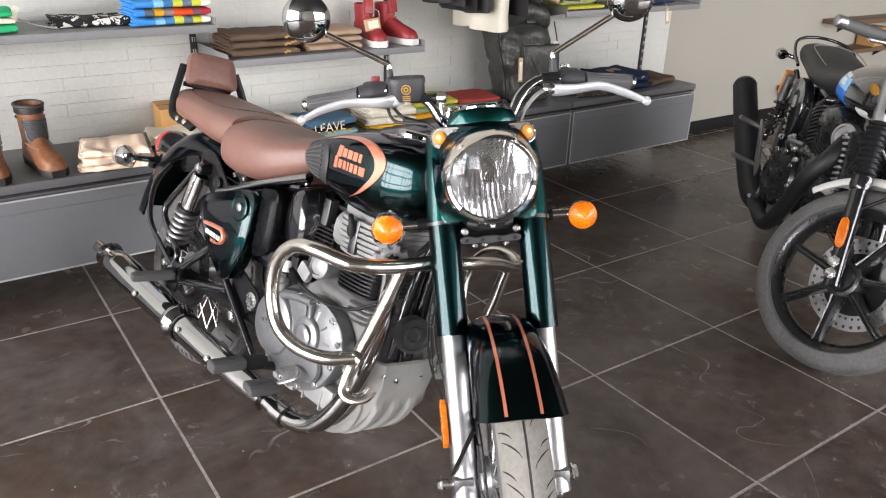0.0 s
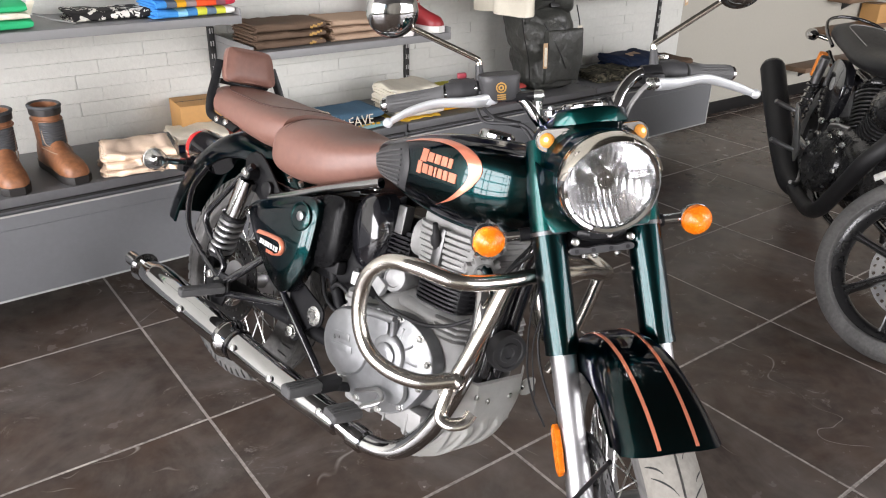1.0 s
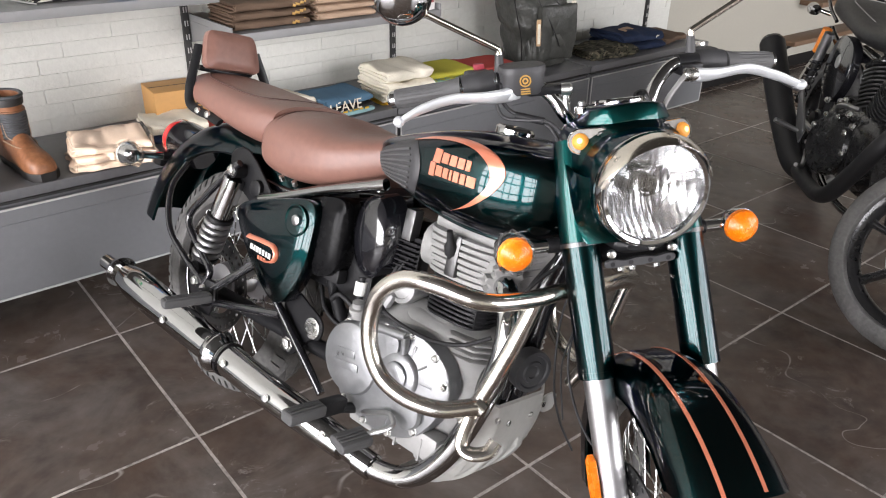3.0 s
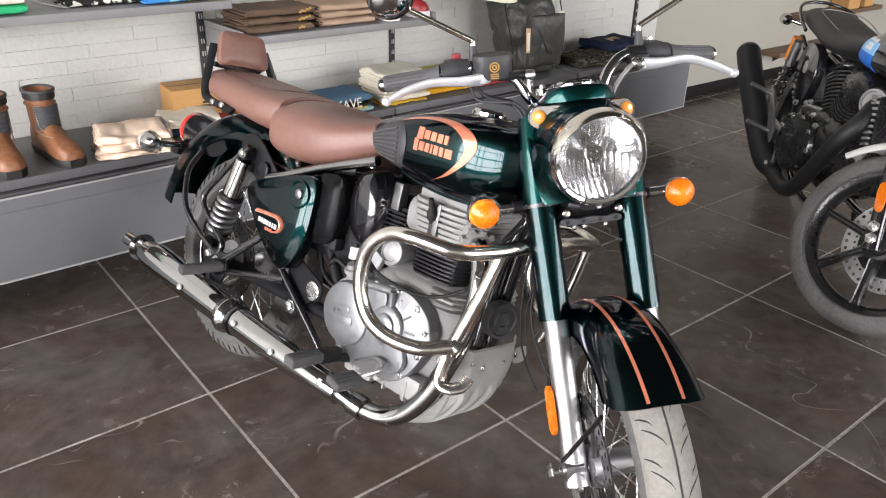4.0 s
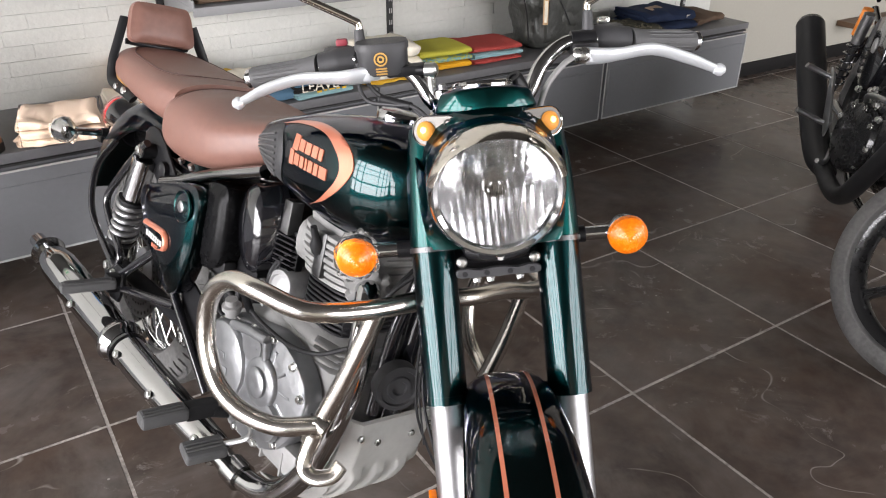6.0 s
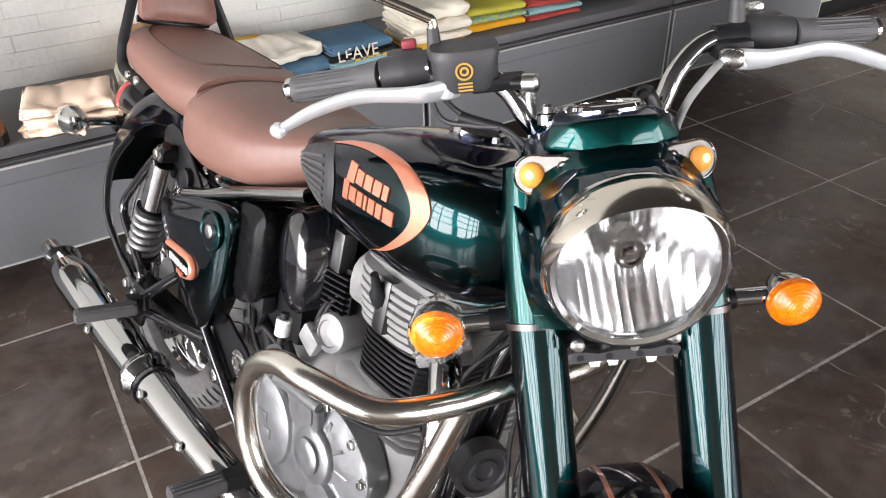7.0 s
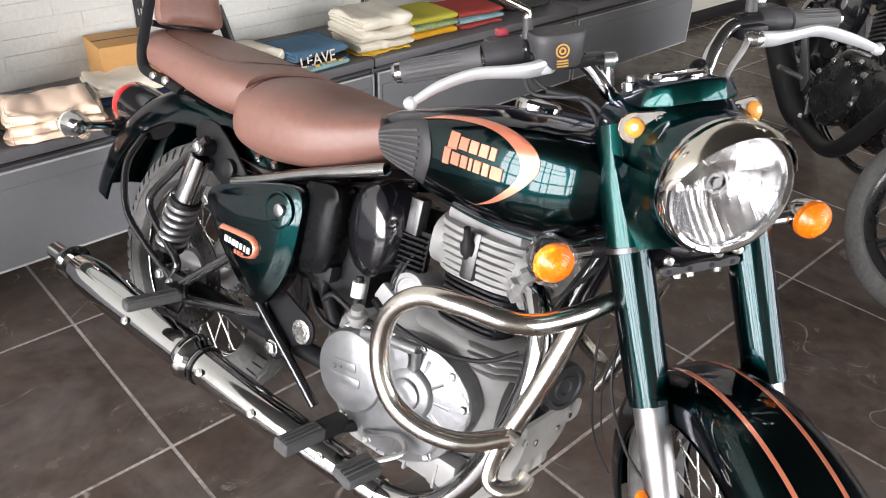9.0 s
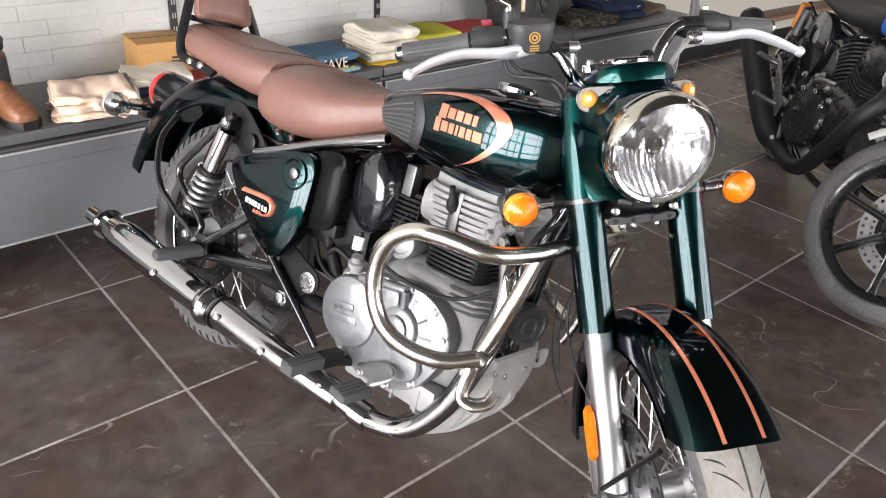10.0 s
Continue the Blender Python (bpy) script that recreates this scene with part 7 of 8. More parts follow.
GREENC = cloth("green_cotton", (0.03, 0.40, 0.16))
CARD = mat("brown_cardboard", (0.46, 0.25, 0.085), 0.75, vary=0.08, scale=8, bump=0.1)
BOOTL = mat("tan_boot_leather", (0.20, 0.078, 0.034), 0.45, vary=0.28, scale=9, bump=0.15, bscale=300, tint=(0.30, 0.13, 0.06))
BOOTG = mat("grey_boot_panel", (0.055, 0.058, 0.062), 0.6, vary=0.12, bump=0.15)
SOLE = mat("dark_rubber_sole", (0.018, 0.016, 0.015), 0.6, vary=0.2)
REDL = mat("red_leather", (0.26, 0.022, 0.026), 0.42, vary=0.15, bump=0.12, bscale=350)
WSOLE = mat("white_rubber_sole", (0.72, 0.71, 0.68), 0.5, vary=0.05)
BAG = mat("black_coated_fabric", (0.046, 0.047, 0.042), 0.40, vary=0.35, scale=18, bump=0.7, bscale=32, dist=0.010)
TAGM = mat("kraft_tag", (0.50, 0.33, 0.18), 0.7, vary=0.06)


def spots(name, base, other, scale, cut=0.52, third=None):
    """Fabric with blotches of a second and a third colour."""
    m = cloth(name, base)
    t = m.node_tree
    p = t.nodes["Principled BSDF"]
    tc = t.nodes["Texture Coordinate"]
    prev = p.inputs["Base Color"].links[0].from_socket
    for k, c in enumerate([other] + ([third] if third else [])):
        n = t.nodes.new("ShaderNodeTexNoise")
        n.inputs["Scale"].default_value, n.inputs["Detail"].default_value, n.inputs["Distortion"].default_value = scale * (1 + 0.4 * k), 2, 1.2
        g = t.nodes.new("ShaderNodeMath")
        g.operation = "GREATER_THAN"
        g.inputs[1].default_value = cut + 0.03 * k
        x = t.nodes.new("ShaderNodeMix")
        x.data_type = "RGBA"
        x.inputs[7].default_value = (*c, 1)
        t.links.new(tc.outputs["Object"], n.inputs["Vector"])
        t.links.new(n.outputs["Fac"], g.inputs[0])
        t.links.new(g.outputs[0], x.inputs[0])
        t.links.new(prev, x.inputs[6])
        prev = x.outputs[2]
    t.links.new(prev, p.inputs["Base Color"])
    return m


def checks(name, cols, scale, turn=0.0):
    """Woven blocks of colour in a row."""
    m = cloth(name, cols[0])
    t = m.node_tree
    p = t.nodes["Principled BSDF"]
    sep = t.nodes.new("ShaderNodeSeparateXYZ")
    t.links.new(t.nodes["Texture Coordinate"].outputs["Object"], sep.inputs[0])
    a = t.nodes.new("ShaderNodeMath")
    a.operation = "MULTIPLY_ADD"
    a.inputs[1].default_value, a.inputs[2].default_value = scale, 0.5
    t.links.new(sep.outputs[0], a.inputs[0])
    r = t.nodes.new("ShaderNodeValToRGB")
    r.color_ramp.interpolation = "CONSTANT"
    n = len(cols)
    r.color_ramp.elements[0].color = (*cols[0], 1)
    r.color_ramp.elements[1].position, r.color_ramp.elements[1].color = 1.0 / n, (*cols[1], 1)
    for k in range(2, n):
        e = r.color_ramp.elements.new(k / n)
        e.color = (*cols[k], 1)
    t.links.new(a.outputs[0], r.inputs[0])
    t.links.new(r.outputs[0], p.inputs["Base Color"])
    return m


CAMO = spots("camouflage_cotton", (0.055, 0.052, 0.036), (0.13, 0.115, 0.08), 26, 0.52, (0.018, 0.018, 0.014))
SCARF = spots("black_white_print", (0.018, 0.017, 0.017), (0.66, 0.64, 0.58), 30, 0.56)
LIMECHK = spots("lime_check", (0.48, 0.45, 0.06), (0.20, 0.34, 0.30), 60, 0.5)


def folded(name, label, cat, at, w, d, h, rot, material, seed=1, group="", wr=0.004, trims=(), edge=None):
    """A folded garment: the cloth is laid over in two leaves with a soft round fold at the front."""
    b = B()
    nx, n = 22, 30
    rings = []
    for i in range(nx + 1):
        u = -1 + 2 * i / nx
        end = (1 - abs(u) ** 8) ** 0.5 * 0.22 + 0.78 if abs(u) < 1 else 0.70
        ring = []
        for k in range(n):
            a = 2 * math.pi * k / n
            c, s = math.cos(a), math.sin(a)
            y = math.copysign(abs(c) ** 0.45, c) * d / 2
            z = math.copysign(abs(s) ** 0.6, s) * h / 2 * end
            pinch = 1 - 0.35 * math.exp(-(z / (h * 0.10)) ** 2) * (0.20 if c < 0 else 0.25)
            ring.append(Vector((u * w / 2, y * (1 if abs(c) < 0.6 else pinch ** 0.25), z + h / 2)))
        rings.append(ring)
    loft(b, rings)
    # the leaves of the cloth show at one end
    leaves = 3 if h > 0.02 else 2
    for k in range(leaves):
        hz = h / leaves * 0.42
        zc = h * (k + 0.5) / leaves
        out = 0.004 + 0.010 * (0.5 + 0.5 * math.sin(seed * 5.1 + k * 2.3))
        loft(b, [superring(-w / 2 - out + dx, 0.004 * math.sin(seed + k), zc, d / 2 * (0.90 + fy), hz * fz, hz * fz, 18, 4) for dx, fy, fz in ((0.0, -0.05, 0.3), (0.002, 0.0, 0.8), (0.006, 0.03, 1.0), (0.03, 0.04, 1.0), (0.05, 0.02, 0.8))])
    off = Vector((seed * 7.3, seed * 3.1, seed * 1.7))
    for v in b.verts:
        q = noise.noise_vector(v.co * 11 + off) * wr * 1.4 + noise.noise_vector(v.co * 30 + off) * wr * 0.8
        v.co += Vector((q.x * 1.5, q.y * 1.5, q.z * min(1, max(0, v.co.z / h * 1.3))))
        v.co.z = max(0.0004, v.co.z)
    ob = tagged(link(name, b, material, 60), label, cat, group)
    ob.matrix_world = W @ pose(*at, 0, 0, rot)
    for (tn, tb, tm) in trims:
        part(tn, tb, tm, ob)
    return ob


def stack(x, y, z, w, d, hs, mats, rot, name, label, cat, group, wr=0.004, seed=3):
    out = []
    for i, (h, m) in enumerate(zip(hs, mats)):
        out.append(folded(name, label[i % len(label)], cat, (x + random.uniform(-0.006, 0.006), y + random.uniform(-0.006, 0.006), z), w * random.uniform(0.97, 1.02), d * random.uniform(0.97, 1.02), h, rot + random.uniform(-2, 2), m, seed + i * 2.3, group, wr))
        z += h * 0.985
    return out


random.seed(11)
BT = 0.506
# cream bundle in film
stack(0.135, -0.385, BT, 0.225, 0.20, (0.027, 0.027, 0.029), (CREAM, CREAM, CREAM), -10, "folded_shirt", ["folded cream cotton shirt in a wrapped bundle"], "shirt", "cream shirts on the bench", 0.011)
b = loft(B(), [superring(x, 0, 0.044, 0.112, 0.046, 0.0435, 24, 5) for x in (-0.119, -0.112, -0.06, 0.0, 0.06, 0.112, 0.119)])
for v in b.verts:
    v.co += noise.noise_vector(v.co * 26) * 0.005
    v.co.z = max(0.001, v.co.z)
film = tagged(link("plastic_bag", b, FILM, 30), "crumpled clear plastic bag round the cream shirts", "bag")
film.matrix_world = W @ pose(0.135, -0.385, BT, 0, 0, -10)
film.visible_shadow = False
# cardboard box
box = thing("cardboard_box", "closed brown cardboard box against the wall", "box", W @ pose(0.47, -0.115, BT, 0, 0, -6))
part("carton", block(B(), (0, 0, 0.068), (0.19, 0.17, 0.136), 0.0025), CARD, box)
b = B()
for z, w in ((0.080, 0.045), (0.066, 0.055)):
    block(b, (0.045, -0.0862, z), (w, 0.0015, 0.008), 0)
part("print_bars", b, SOLE, box, "dark print shown as plain bars")
part("flap_seam", block(B(), (0, 0, 0.1365), (0.186, 0.003, 0.0015), 0), SOLE, box)
# striped garment behind the tail lamp
folded("folded_jersey", "white and navy folded jersey on the bench", "jersey", (0.40, -0.25, BT + 0.03), 0.20, 0.20, 0.034, -8, WHITEC, 5, "", 0.008)
folded("folded_jersey", "navy and red folded jersey under a white one", "jersey", (0.41, -0.25, BT), 0.21, 0.21, 0.030, -6, NAVY, 6, "", 0.006)
folded("folded_jersey", "red folded jersey on the bench", "jersey", (0.545, -0.27, BT), 0.06, 0.14, 0.03, -6, REDC, 7, "", 0.006)
# white tee with yellow, blue tee
folded("folded_shirt", "navy folded shirt under a white one", "shirt", (0.80, -0.33, BT), 0.22, 0.24, 0.040, 4, DENIM, 8, "shirts on the bench", 0.004)
folded("folded_shirt", "loose white folded shirt with yellow sleeve", "shirt", (0.79, -0.31, BT + 0.039), 0.21, 0.24, 0.044, 8, WHITEC, 9, "shirts on the bench", 0.012)
folded("folded_shirt", "yellow folded shirt beside a white one", "shirt", (0.71, -0.20, BT), 0.14, 0.14, 0.075, 10, YELLOW, 10, "shirts on the bench", 0.006)
folded("folded_shirt", "pale blue and black folded shirt", "shirt", (1.02, -0.36, BT), 0.23, 0.20, 0.024, 3, TEALC, 12, "shirts on the bench", 0.003)
folded("folded_shirt", "black printed folded shirt", "shirt", (1.022, -0.358, BT + 0.023), 0.225, 0.196, 0.020, 3, BLACKC, 12.5, "shirts on the bench", 0.003)
tee = folded("folded_shirt", "blue folded shirt with white printed word", "shirt", (1.02, -0.35, BT + 0.042), 0.22, 0.20, 0.036, 3, DENIM, 13, "shirts on the bench", 0.005)


def word(text, size, depth, at, rot, parent, material, name="lettering"):
    """Raised lettering in the built-in font, as mesh."""
    cu = bpy.data.curves.new(name, "FONT")
    cu.body, cu.size, cu.extrude, cu.align_x, cu.align_y = text, size, depth, "CENTER", "CENTER"
    tmp = bpy.data.objects.new(name, cu)
    scene.collection.objects.link(tmp)
    me = bpy.data.meshes.new_from_object(tmp.evaluated_get(bpy.context.evaluated_depsgraph_get()))
    bpy.data.objects.remove(tmp)
    me.materials.clear()
    me.materials.append(material)
    ob = new(name, me)
    ob.parent = parent
    ob.matrix_basis = pose(*at, *rot)
    return ob


word("LEAVE", 0.056, 0.0008, (-0.026, -0.1045, 0.002), (82, 0, 0), tee, WHITEC)
b = B()
for i, w in enumerate((0.020, 0.012, 0.022, 0.016, 0.018)):
    block(b, (-0.03 + i * 0.026, -0.1045, -0.025), (w, 0.0015, 0.017), 0)
part("print_bars", b, YELLOW, tee, "yellow print shown as plain bars")
# white stack, lime stack, red and teal stack
stack(1.345, -0.325, BT, 0.225, 0.24, (0.014, 0.032, 0.042, 0.050), (YELLOW, WHITEC, WHITEC, WHITEC), -6, "folded_shirt", ["yellow folded shirt at the bottom of a stack"] + ["cream white folded cotton shirt in a stack"] * 3, "shirt", "white shirts on the bench", 0.008)
stack(1.60, -0.30, BT, 0.25, 0.22, (0.032, 0.026, 0.030), (MARI, LIMECHK, LIME), -4, "folded_shirt", ["orange yellow folded shirt in a stack", "lime and teal checked folded shirt", "lime green folded shirt on top of a stack"], "shirt", "lime shirts on the bench", 0.003)
stack(1.87, -0.30, BT, 0.24, 0.22, (0.022, 0.026, 0.026), (REDC, TEALC, REDC), -3, "folded_shirt", ["red checked folded shirt", "pale teal folded shirt", "rust red folded shirt on top"], "shirt", "red shirts on the bench", 0.003)
# camouflage, navy and brown garments
folded("folded_trousers", "camouflage trousers folded loosely on the bench", "trousers", (2.70, -0.33, BT), 0.30, 0.24, 0.05, -8, CAMO, 20, "", 0.012)
folded("folded_trousers", "navy folded jeans on the bench", "trousers", (2.98, -0.27, BT), 0.32, 0.28, 0.045, -8, NAVY, 21, "navy jeans", 0.008)
nj = folded("folded_trousers", "navy folded jeans with tan label", "trousers", (2.97, -0.26, BT + 0.044), 0.30, 0.27, 0.050, -5, NAVY, 22, "navy jeans", 0.010)
part("label_patch", block(B(), (-0.02, -0.02, 0.052), (0.10, 0.05, 0.004), 0.001, (6, 0, 15)), TAN, nj)
part("white_tag", block(B(), (0.11, -0.14, 0.02), (0.04, 0.003, 0.02), 0.001, (10, 0, 0)), WHITEC, nj)
folded("folded_trousers", "brown folded trousers on the bench", "trousers", (3.28, -0.25, BT), 0.26, 0.26, 0.040, 6, BROWNC, 23, "", 0.008)
# mid shelf: brown and tan trousers
SH = 0.848
for ob in stack(0.79, -0.22, SH, 0.30, 0.21, (0.032, 0.030, 0.034), (BROWNC, BROWNC, BROWNC), 1, "folded_trousers", ["brown folded twill trousers in a stack with gold print"], "trousers", "brown trousers on the shelf", 0.004):
    b = B()
    for x, w in ((0.082, 0.012), (0.097, 0.020), (0.115, 0.014), (0.128, 0.008)):
        block(b, (x, -0.105, 0.015 + 0.25 * (x - 0.1)), (w, 0.003, 0.009), 0.001, (0, 12, 0))
    part("gold_print", b, GOLDINK, ob, "gold print shown as plain bars")
stack(1.11, -0.22, SH, 0.26, 0.21, (0.030, 0.030, 0.030), (TAN, TAN, TAN), 0, "folded_trousers", ["tan folded twill trousers in a stack"], "trousers", "tan trousers on the shelf", 0.003)
# left shelf
SL = 0.991
folded("folded_scarf", "black folded scarf with white print", "scarf", (0.15, -0.20, SL), 0.26, 0.16, 0.034, -2, SCARF, 30, "", 0.006)
C1 = checks("blue_white_lime_check", [(0.055, 0.26, 0.62), (0.05, 0.25, 0.6), (0.25, 0.55, 0.75), (0.05, 0.20, 0.45), (0.6, 0.62, 0.06), (0.12, 0.18, 0.25), (0.6, 0.62, 0.06), (0.7, 0.7, 0.66)], 3.5)
C2 = checks("orange_red_check", [(0.05, 0.25, 0.6), (0.10, 0.12, 0.15), (0.75, 0.36, 0.02), (0.25, 0.20, 0.2), (0.70, 0.08, 0.02), (0.65, 0.07, 0.02), (0.2, 0.08, 0.1), (0.45, 0.03, 0.05)], 3.5)
for k, (m, lab) in enumerate(((C1, "blue, white and lime folded towel"), (C2, "orange and red folded towel"), (C1, "blue, white and lime folded towel"))):
    folded("folded_towel", lab, "towel", (0.42, -0.25, SL + k * 0.031), 0.285, 0.17, 0.031, 1, m, 31 + k, "bright towels on the shelf", 0.003)
folded("folded_towel", "green and white folded towel", "towel", (-0.22, -0.25, SL), 0.22, 0.17, 0.03, 0, GREENC, 35, "", 0.004)
folded("folded_towel", "white folded towel on a green one", "towel", (-0.22, -0.25, SL + 0.03), 0.21, 0.165, 0.022, 0, WHITEC, 36, "", 0.004)
folded("folded_towel", "green folded towel with a price tag", "towel", (-0.22, -0.25, SL + 0.051), 0.21, 0.165, 0.026, 0, GREENC, 37, "", 0.004)
tag = thing("price_tag", "pale price tag on a folded strap", "tag", W @ pose(-0.10, -0.29, SL + 0.0015))
part("strap", tube(B(), [(0, 0, 0.04), (0.05, -0.01, 0.022), (0.12, -0.02, 0.004)], 0.003, flat=0.5), CAST, tag)
part("card", block(B(), (-0.01, 0, 0.055), (0.022, 0.003, 0.06), 0.001, (0, 25, 0)), WHITEC, tag)
# right shelf
SR = 0.961
folded("folded_shirt", "lime folded shirt on the shelf", "shirt", (2.60, -0.25, SR), 0.28, 0.19, 0.024, 0, LIME, 40, "", 0.004)
folded("folded_shirt", "checked lime and teal folded shirt", "shirt", (2.56, -0.25, SR + 0.024), 0.24, 0.18, 0.060, 0, LIMECHK, 41, "", 0.006)
folded("folded_shirt", "camouflage folded shirt on the shelf", "shirt", (2.80, -0.22, SR), 0.16, 0.18, 0.07, 0, CAMO, 42, "", 0.006)
for k in range(3):
    folded("folded_trousers", "navy folded jeans in a stack on the shelf", "trousers", (3.16, -0.22, SR + k * 0.038), 0.40, 0.20, 0.038, 1, NAVY, 43 + k, "navy jeans on the shelf", 0.005)
tag2 = thing("price_tag", "kraft price tag hanging from the jeans", "tag", W @ pose(3.25, -0.365, SR - 0.06))
part("card", block(B(), (0, 0, 0), (0.03, 0.002, 0.09), 0.001, (0, -14, 0)), TAGM, tag2)
part("label", block(B(), (0.0, -0.0018, 0.0), (0.018, 0.0012, 0.055), 0, (0, -14, 0)), WHITEC, tag2)
part("string", tube(B(), [(-0.011, 0, 0.044), (-0.012, 0.012, 0.07), (-0.012, 0.03, 0.075)], 0.001), WHITEC, tag2)


# boots and sneakers
def shoe(at, rot, s, high, upper, sole, label, cat, group, kind):
    """A boot or hi-top, toe along -y: sole, foot, shaft, front panel and opening."""
    root = thing("boot" if kind == "boot" else "sneaker", label, cat, W @ pose(*at, 0, 0, rot), group)
    out = []
    for y, w in ((0.13, 0.030), (0.10, 0.037), (0.03, 0.036), (-0.04, 0.042), (-0.10, 0.048), (-0.14, 0.042), (-0.162, 0.022)):
        out.append((y * s, w * s))
    th = (0.026 if kind == "boot" else 0.030) * s
    rings = []
    for h, k in ((0.0, 0.97), (0.004, 1.0), (th - 0.003, 1.02), (th, 0.99)):
        rings.append([Vector((w * k, y, h)) for y, w in out] + [Vector((-w * k, y, h)) for y, w in reversed(out)])
    part("sole", loft(B(), rings), sole, root, "", 40)
    secs = []
    for y, w, z in ((0.128, 0.028, 0.085), (0.10, 0.036, 0.10), (0.04, 0.037, 0.105), (-0.01, 0.038, 0.092), (-0.06, 0.042, 0.068), (-0.10, 0.046, 0.055), (-0.135, 0.040, 0.044), (-0.158, 0.022, 0.026)):
        ring = []
        for k in range(20):
            a = math.pi * k / 19
            ring.append(Vector((w * s * math.copysign(abs(math.cos(a)) ** 0.8, math.cos(a)), y * s, th * 0.9 + z * s * math.sin(a) ** 0.8)))
        secs.append(ring)
    ft = part("upper", loft(B(), secs), upper, root, "", 60)
    rings = []
    zs = (0.06, 0.10, 0.14, 0.18, high - 0.01, high, high, high - 0.03)
    for i, z in enumerate(zs):
        u = (z - 0.06) / (high - 0.06)
        hw, hd = (0.036 + 0.010 * u) * s, (0.062 - 0.004 * u) * s
        if i >= 6:
            hw, hd = hw - 0.006, hd - 0.006
        rings.append([Vector((hw * math.cos(a), 0.062 * s - 0.006 * u + hd * math.sin(a), z * s)) for a in (2 * math.pi * k / 24 for k in range(24))])
    part("shaft", loft(B(), rings), upper, root, "", 50)
    if kind == "boot":
        for i in range(9):
            z = 0.105 + i * (high - 0.15) / 9
            hw = 0.034 * s
            part("pleat", tube(B(), [(-hw, 0.022 * s, z * s), (-hw * 0.5, -0.0005 * s, (z - 0.002) * s), (hw * 0.5, -0.0005 * s, (z - 0.002) * s), (hw, 0.022 * s, z * s)], 0.0095 * s, n=5, segs=8), BOOTG, root, "grey pleat of the front panel")
        b = tube(B(), [Vector((0.047 * s * math.cos(a), 0.056 * s + 0.059 * s * math.sin(a), high * s)) for a in (2 * math.pi * k / 24 for k in range(24))], 0.006, smooth=False, loop=True)
        part("collar", b, BOOTG, root)
        part("collar_pad", lathe(B(), [(0.043 * s, -0.030 * s), (0.049 * s, -0.026 * s), (0.050 * s, -0.004 * s), (0.047 * s, 0.002)], (0, 0.056 * s, high * s), (0, 0, 1), 26, None, (1.0, 1.24), False), SOLE, root, "dark padded collar")
        for q in (-1, 1):
            part("stitching", tube(B(), [(q * 0.0335 * s, 0.016 * s, (high - 0.040) * s), (q * 0.037 * s, 0.013 * s, 0.15 * s), (q * 0.036 * s, 0.004 * s, 0.11 * s), (q * 0.026 * s, -0.018 * s, 0.098 * s)], 0.0013 * s, segs=6), TAN, root)
        b = tube(B(), [(-0.040 * s, 0.03 * s, 0.09 * s), (-0.030 * s, -0.045 * s, 0.085 * s), (0, -0.075 * s, 0.080 * s), (0.030 * s, -0.045 * s, 0.085 * s), (0.040 * s, 0.03 * s, 0.09 * s)], 0.002)
        part("seam", b, TAN, root)
        part("strap", tube(B(), [Vector((0.0455 * s * math.cos(a), 0.057 * s + 0.060 * s * math.sin(a), (high - 0.045) * s)) for a in (2 * math.pi * k / 24 for k in range(24))], 0.004, smooth=False, loop=True), upper, root)
    else:
        b = B()
        for i in range(6):
            z = 0.085 + i * (high - 0.10) / 6
            y = -0.035 + i * 0.010 if i < 3 else -0.004
            tube(b, [(-0.022 * s, (y + 0.012) * s, (z + 0.004) * s), (0, (y - 0.004) * s, (z + 0.008) * s), (0.022 * s, (y + 0.012) * s, (z + 0.004) * s)], 0.0035 * s, segs=6)
        part("laces", b, REDC, root)
        part("tongue", block(B(), (0, 0.0, (high - 0.01) * s), (0.05 * s, 0.014, 0.06), 0.005, (-10, 0, 0)), upper, root)
        part("tongue_label", block(B(), (0, -0.009, (high + 0.005) * s), (0.03 * s, 0.004, 0.025), 0.001, (-10, 0, 0)), REDC, root)
    part("opening", lathe(B(), [(0.038 * s, 0), (0.001, 0)], (0, 0.056 * s, (high - 0.026) * s), (0, 0, 1), 20), BLACKC, root)
    return root


shoe((-0.105, -0.30, BT), 8, 1.0, 0.225, BOOTL, SOLE, "tan leather boot with grey pleated panel on the bench", "boot", "pair of boots", "boot")
shoe((-0.265, -0.30, BT), -4, 1.0, 0.225, BOOTL, SOLE, "tan leather boot with grey pleated panel on the bench", "boot", "pair of boots", "boot")
shoe((1.345, -0.20, SH), -6, 0.92, 0.185, REDL, WSOLE, "red leather hi-top sneaker with white sole", "sneaker", "pair of sneakers", "sneaker")
shoe((1.475, -0.20, SH), 14, 0.92, 0.185, REDL, WSOLE, "red leather hi-top sneaker with white sole", "sneaker", "pair of sneakers", "sneaker")
tg = thing("price_tag", "kraft price tag on a red sneaker", "tag", W @ pose(1.315, -0.285, SH + 0.095))
part("card", block(B(), (0, 0, 0), (0.085, 0.002, 0.05), 0.001, (-12, -6, 4)), TAGM, tg)
part("label", block(B(), (0.004, -0.0022, 0.0), (0.055, 0.001, 0.034), 0, (-12, -6, 4)), WHITEC, tg)
part("string", tube(B(), [(0.035, 0, 0.02), (0.045, 0.02, 0.05), (0.04, 0.045, 0.06)], 0.001), WHITEC, tg)

